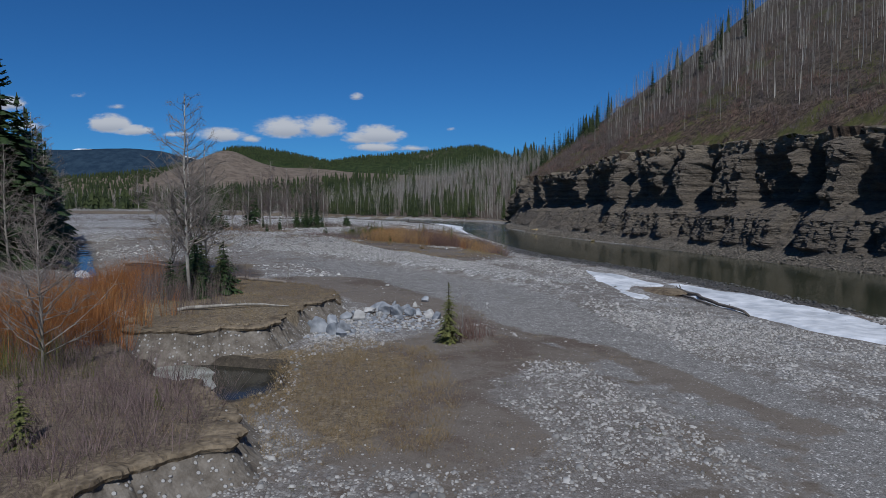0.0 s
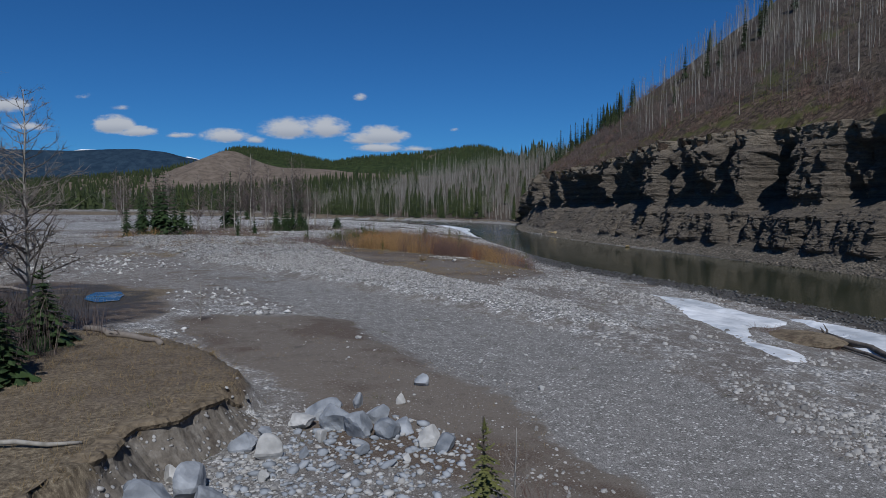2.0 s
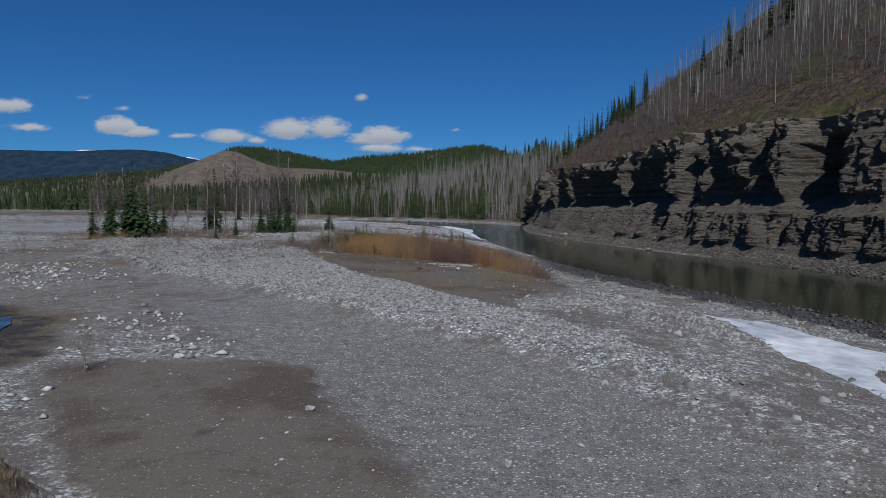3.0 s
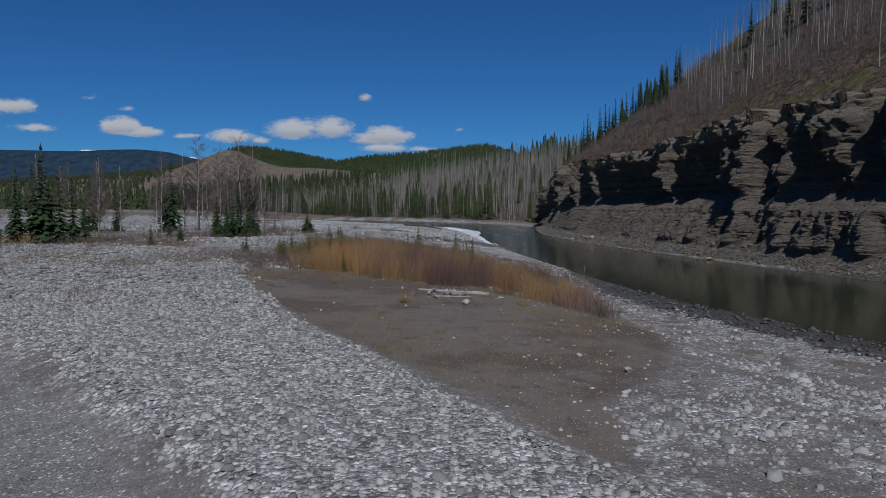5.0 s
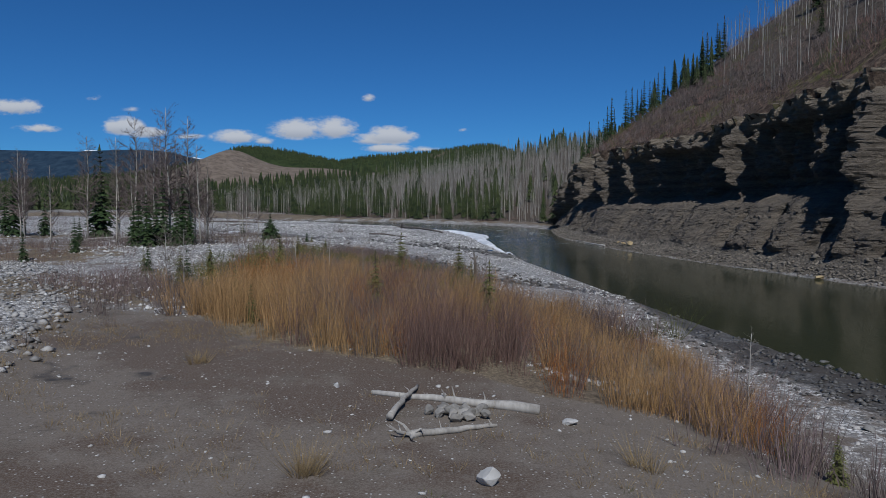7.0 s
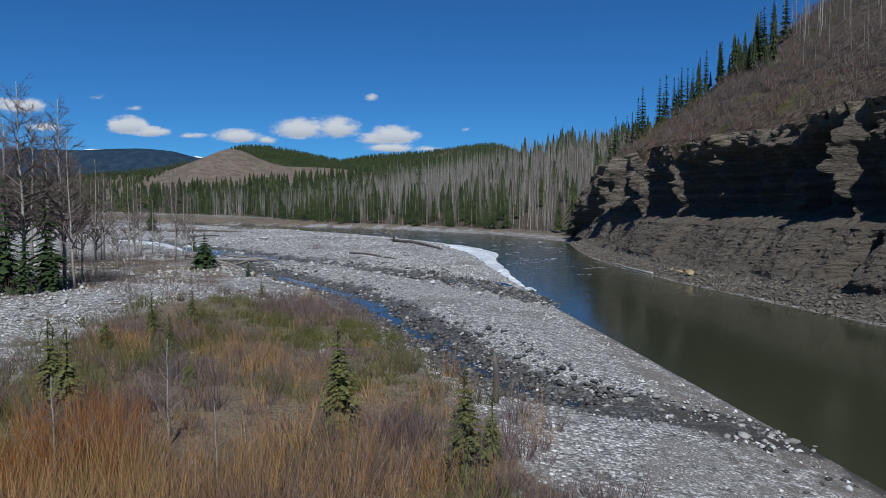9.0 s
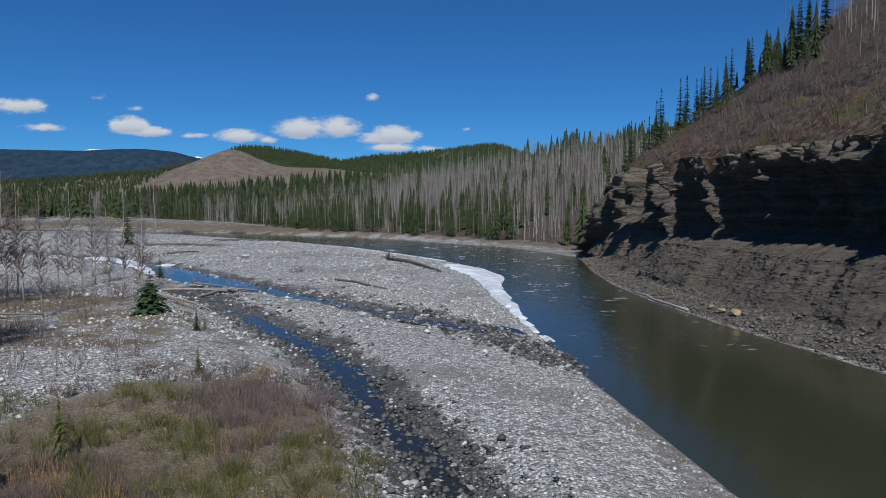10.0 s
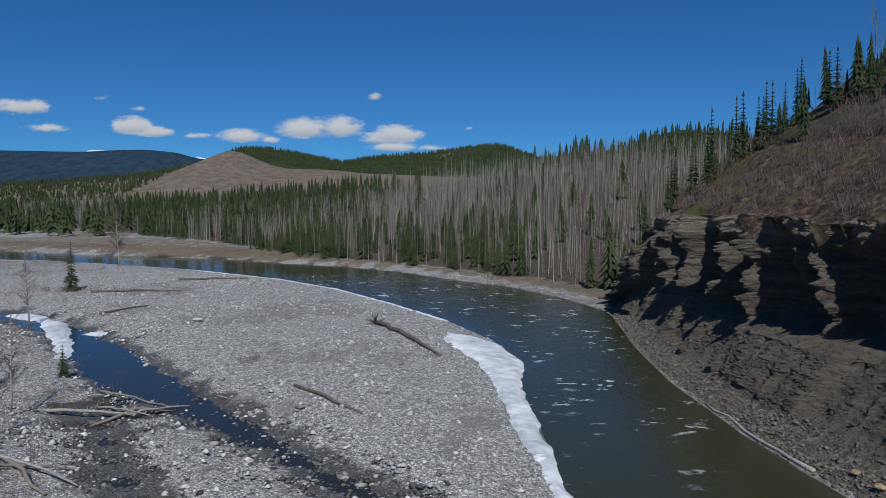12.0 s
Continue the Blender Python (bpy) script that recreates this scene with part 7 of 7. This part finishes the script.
# ---- driftwood ----
def log(name, a, b, r0, r1, seed, label, sag=0.0, knots=4, mat=None, lift=0.0, roots=0):
    """A fallen trunk from a to b with stubs; roots: root ends at a."""
    r = np.random.default_rng(seed)
    a, b = np.array(a, float), np.array(b, float)
    root = empty(name, pose(a[0], a[1], z_at(*a)))
    t = np.linspace(0, 1, 9)
    xy = a[None] + (b - a)[None] * t[:, None] + r.normal(0, 0.012, (9, 2)) * np.linalg.norm(b - a)
    z = ground_z(xy[:, 0], xy[:, 1])
    rad = r0 + (r1 - r0) * t
    z = np.maximum(z + rad * 0.7, np.interp(t, [0, 1], [z[0] + r0 * 0.7, z[-1] + r1 * 0.7])) + lift + sag * np.sin(t * math.pi)
    pts = np.column_stack([xy, z]) - np.array([a[0], a[1], z_at(*a)])
    g = Geo()
    g.tube(pts, rad * (1 + r.normal(0, 0.05, 9)), 9)
    part("log", g, mat or M_DRIFT, root, smooth=True)
    d = (pts[-1] - pts[0]) / np.linalg.norm(pts[-1] - pts[0])
    for k in range(knots):
        q = r.uniform(0.25, 0.98)
        o = pts[0] + (pts[-1] - pts[0]) * q
        o[2] = np.interp(q, t, pts[:, 2])
        e = r.normal(0, 1, 3)
        e -= d * e.dot(d) * 0.6
        e[2] = abs(e[2])
        e = e / np.linalg.norm(e) * r.uniform(1.2, 3.5) * (r0 * (1 - q) + r1 * q + 0.02)
        s = Geo()
        s.tube([o, o + e * 0.6 + r.normal(0, 0.02, 3), o + e], [rad[4] * 0.3, rad[4] * 0.2, rad[4] * 0.08], 5)
        part("branch_stub", s, mat or M_DRIFT, root)
    for k in range(roots):
        e = -d * r.uniform(0.3, 0.8) + r.normal(0, 0.8, 3)
        e[2] = abs(e[2]) * 0.9
        e = e / np.linalg.norm(e) * r.uniform(3, 6.5) * r0
        s = Geo()
        s.tube([pts[0], pts[0] + e * 0.5 + r.normal(0, 0.04, 3), pts[0] + e + r.normal(0, 0.06, 3)], [r0 * 0.5, r0 * 0.3, r0 * 0.08], 5)
        part("root", s, mat or M_DRIFT, root)
    return tagged(root, label, "log", "driftwood")


M_DARKWOOD = simple("weathered_dark_wood", (0.07, 0.058, 0.048), (0.20, 0.175, 0.15), 9.0, 0.9, stretch=(1, 1, 0.2))
log("driftwood_log", (-2.0, 86.2), (1.75, 85.5), 0.06, 0.12, 600, "bleached driftwood log on grey silt", 0.0, 3)
log("driftwood_log", (-1.45, 84.3), (-1.0, 86.8), 0.075, 0.04, 601, "short bleached driftwood branch leaning on a log", 0.05, 2, None, 0.05)
log("driftwood_log", (-0.95, 83.4), (0.75, 84.4), 0.08, 0.04, 602, "bleached driftwood root beside stacked stones", 0.0, 4, None, 0.0, 6)
M_RING = simple("fire_ring_stone", (0.13, 0.122, 0.108), (0.40, 0.38, 0.345), 5.0, 0.85, obj=0.4)
for i_ in range(18):
    a_, q_ = i_ * 2.4, 0.12 + 0.045 * i_
    boulder(-0.02 + math.cos(a_) * q_ * 0.75, 84.95 + math.sin(a_) * q_ * 0.55, 0.34, 0.26, 0.2, 610 + i_ % 6, M_RING, "pale stone in a small heaped fire ring", i_ * 37, "ring_stone", 0.05, "fire ring stones")
log("fallen_aspen", (-12.2, 30.9), (-7.4, 32.6), 0.10, 0.035, 630, "fallen pale aspen trunk on the grassy bank", 0.12, 9, M_ASPEN)
log("fallen_log", (-13.4, 44.3), (-9.5, 41.6), 0.13, 0.09, 632, "grey log lying along the bank's edge", 0.0, 3, M_TWIG)
log("driftwood_log", (18.6, 53.0), (18.6, 41.2), 0.16, 0.08, 634, "dark weathered log across the river ice", 0.05, 4, M_DARKWOOD, 0.02, 4)
log("driftwood_log", (17.9, 52.2), (18.1, 45.5), 0.10, 0.06, 635, "dark weathered log across the river ice", 0.05, 3, M_DARKWOOD, 0.02)
log("driftwood_log", (-9.7, 199.0), (-1.9, 183.4), 0.26, 0.12, 636, "uprooted dark trunk lying on gravel", 0.1, 8, M_DARKWOOD, 0.05, 16)
log("driftwood_log", (-12.7, 172), (-6.9, 165.8), 0.14, 0.07, 638, "dark branch lying on gravel", 0.1, 5, M_DARKWOOD)
log("driftwood_log", (-56.2, 222.3), (-43.8, 225.3), 0.22, 0.12, 640, "grey trunk stranded on the gravel bar", 0.1, 5, M_DARKWOOD)
log("driftwood_log", (-49.5, 238.3), (-39, 244.1), 0.22, 0.12, 642, "grey trunk stranded on the gravel bar", 0.1, 5, M_DARKWOOD)
log("driftwood_log", (-44.6, 203.6), (-42.0, 210.5), 0.15, 0.07, 644, "grey branch stranded on the gravel bar", 0.1, 4, M_DARKWOOD)
for i_, (a_, b_, q_) in enumerate([((-29.4, 167.1), (-22.2, 166.0), 0.14), ((-27.7, 171.3), (-21.2, 169.2), 0.10), ((-22.2, 166), (-19.8, 169.8), 0.10), ((-24.5, 165.2), (-20.5, 168), 0.12), ((-26, 168.5), (-21, 165.4), 0.09), ((-26.5, 157.5), (-20.0, 152.6), 0.16), ((-24.4, 155.7), (-19.5, 154.6), 0.10), ((-25, 153.5), (-21, 156.8), 0.10), ((-37, 146), (-29, 144.5), 0.16), ((-35, 143.2), (-27.5, 145.8), 0.13), ((-40, 143), (-33, 147), 0.14), ((-28, 60), (-23.5, 57.6), 0.14)]):
    log("tangled_branch", a_, b_, q_, q_ * 0.45, 650 + i_, "tangled grey driftwood by the channel", 0.15, 6, M_TWIG if i_ % 2 else M_DRIFT, 0.08, 3)
log("beached_log", (18.9, 158.5), (17.6, 171), 0.13, 0.07, 670, "bleached log along the water's edge", 0.0, 3)


def snag():
    root = empty("dead_stump", pose(1.1, 112.0, z_at(1.1, 112.0)))
    g = Geo()
    g.tube([(0, 0, -0.1), (0.03, 0.02, 0.5), (0.0, 0.05, 1.1), (-0.04, 0.05, 1.45)], [0.11, 0.09, 0.08, 0.05], 8)
    part("trunk", g, M_DARKWOOD, root, smooth=True)
    for e in ((-0.32, 0.0, 1.32), (-0.12, 0.1, 1.6), (0.2, 0.05, 1.4)):
        s = Geo()
        s.tube([(-0.02, 0.05, 1.15), (e[0] * 0.6, e[1], e[2] - 0.03), e], [0.05, 0.04, 0.015], 6)
        part("broken_limb", s, M_DARKWOOD, root)
    tagged(root, "broken dark standing stump at the creek's edge", "stump")


snag()


M_TURF = simple("root_mat", (0.075, 0.057, 0.038), (0.27, 0.215, 0.145), 6.0, 0.95, bump=1.0, distance=0.1)


# cut banks: a ragged turf edge over a gravelly face
def bank_soil():
    m, n, out = material("gravelly_bank")
    p = place(n)
    v = n.add("ShaderNodeTexVoronoi", {"Vector": p, "Scale": 9.0})
    tone = n.add("ShaderNodeSeparateColor", {0: v.outputs["Color"]}).outputs[0]
    soil = n.ramp(n.noise(p, 2.2, 6.0, 0.7).outputs[0], ((0.3, (0.085, 0.07, 0.055)), (0.5, (0.16, 0.14, 0.115)), (0.7, (0.26, 0.235, 0.20))))
    peb = n.math("MULTIPLY", n.step(v.outputs["Distance"], 0.5, 0.34), n.step(tone, 0.78, 0.84))
    col = n.mix(peb, soil, n.mix(tone, (0.16, 0.155, 0.145, 1), (0.42, 0.41, 0.39, 1)))
    finish(n, out, col, 0.92, n.math("ADD", n.math("MULTIPLY", peb, 0.5), n.noise(p, 5.0, 5.0).outputs[0]), 0.8, 0.08, 0.2)
    return m


M_BANK = bank_soil()


def cut_bank(points, poly, height, foot, seed, label):
    p = np.array(points, float)
    seg = np.linalg.norm(np.diff(p, axis=0), axis=1)
    t = np.concatenate([[0], np.cumsum(seg)])
    q = np.arange(0, t[-1], 0.10)
    x, y = np.interp(q, t, p[:, 0]), np.interp(q, t, p[:, 1])
    k = 9
    x, y = [np.convolve(np.pad(c, k // 2, mode="edge"), np.ones(k) / k, "valid") for c in (x, y)]
    dx, dy = np.gradient(x), np.gradient(y)
    ln = np.hypot(dx, dy) + 1e-9
    nx, ny = dy / ln, -dx / ln
    if np.mean(within(x + nx * 0.5, y + ny * 0.5, poly)) > np.mean(within(x, y, poly)):
        nx, ny = -nx, -ny
    rag_ = fbm(q * 1.1, q * 0 + seed, 5) - 0.5
    crumb = 0.24 * (fbm(q * 4.5, q * 0 + seed + 3, 3) - 0.5)
    top = level(y) + height + 0.10 * (fbm(q * 0.7, q * 0 + seed + 5, 3) - 0.5)
    fade = smooth01(np.minimum(q, q[-1] - q) / 1.2)
    rows = []
    for i, (o, dz) in enumerate(((-0.9, -0.12), (-0.55, 0.03), (-0.2, 0.05), (0.16, 0.03), (0.22, -0.04), (0.17, -0.13))):
        w = o + (rag_ * 1.2 + crumb if o > 0 else 0)
        rows.append(np.stack([x + nx * w, y + ny * w, top + dz + crumb * 0.5 - 0.5 * (1 - fade)], 1))
    for e in np.linspace(0, 1, 9):
        w = 0.13 + rag_ * (0.9 - 0.5 * e) + 0.75 * e ** 1.3 + 0.16 * (fbm(q * 1.8, q * 0 + e * 3 + seed, 4) - 0.5)
        px, py = x + nx * w, y + ny * w
        low = ground_z(x + nx * 1.1, y + ny * 1.1) - 0.12 if foot is None else level(y) + foot
        rows.append(np.stack([px, py, (top - 0.16 - 0.5 * (1 - fade)) * (1 - e) + low * e], 1))
    v = np.stack(rows, 1).reshape(-1, 3)
    n_row = len(rows)
    f = grid_faces(n_row, len(q))
    me = mesh_np("cut_bank", v, f, M_TURF, False)
    me.materials.append(M_BANK)
    ix = np.tile((np.arange(n_row - 1) >= 5).astype(np.int32), len(q) - 1)
    me.polygons.foreach_set("material_index", ix)
    me.update()
    tagged(new("cut_bank", me), label, "bank", kind="structure")
    r = np.random.default_rng(int(seed) + 90)
    j = r.integers(0, len(q), 120)
    e = r.random(120)
    k = np.minimum((e * 9).astype(int), 8) + 6
    s = v.reshape(len(q), n_row, 3)[j, k]
    stones("bank_stones", s[:, 0], s[:, 1], sizes(r, 120, 0.09, 0.04, 0.34), int(seed) + 91, "pale stones set in a cut bank", None, 0.6, s[:, 2])


# a mat of roots and turf on the ice, ice floes in the channel, a blue puddle
def turf(x, y, w, d, hgt, seed, label):
    ob = new("turf_mound", rock_mesh("turf_mound", seed, w / 2, d / 2, hgt, M_TURF, 0, 4))
    ob.matrix_basis = pose(x, y, z_at(x, y) + 0.05, 0, 0, 0)
    tagged(ob, label, "mound")


cut_bank(BENCH[3:10], BENCH, 2.10, None, 1.0, "gravelly cut bank under a ragged edge of turf")
cut_bank(LOW_BENCH[0:6], LOW_BENCH, 1.80, None, 2.0, "low gravelly cut bank under a ragged edge of turf")
turf(17.0, 52.3, 3.4, 4.2, 0.26, 680, "brown mat of roots and turf on the ice")
slab("ice_floe", [(-60, 207.5), (-52, 203), (-42, 189), (-38.5, 182), (-36.5, 181), (-38.5, 187), (-47, 201), (-56, 210)], 0.2, 0.52, M_ICE, "white ice along the side channel", "ice", 0.08)
slab("ice_floe", [(-34.6, 172.5), (-32.6, 171.9), (-31.4, 173.6), (-32.6, 175.6), (-34.4, 175)], 0.2, 0.5, M_ICE, "small white ice floe in the side channel", "ice", 0.06)
slab("ice_floe", [(-42.5, 195.5), (-39.6, 194.5), (-38.4, 196.2), (-41, 197.6)], 0.2, 0.52, M_ICE, "small white ice floe in the side channel", "ice", 0.06)
slab("ice_floe", [(-20.5, 41.4), (-22.6, 40.4), (-24.4, 43.4), (-25.3, 47.4), (-23.9, 47), (-22.6, 44)], 0.7, 0.98, M_ICE, "white ice in the narrow back creek", "ice", 0.05)
slab("ice_floe", [(-29, 54.5), (-31, 57), (-33.6, 61.6), (-32.4, 62), (-29.4, 57.6)], 0.7, 0.98, M_ICE, "white ice in the narrow back creek", "ice", 0.05)
slab("puddle", [(-20.2, 56.8), (-20.4, 58.4), (-19.2, 58.8), (-18.2, 57.2), (-17.5, 55.2), (-18.3, 54.4), (-19.2, 55)], -0.3, 0.05, M_POND, "small puddle on the gravel flat", "puddle", 0.0, "structure", True)
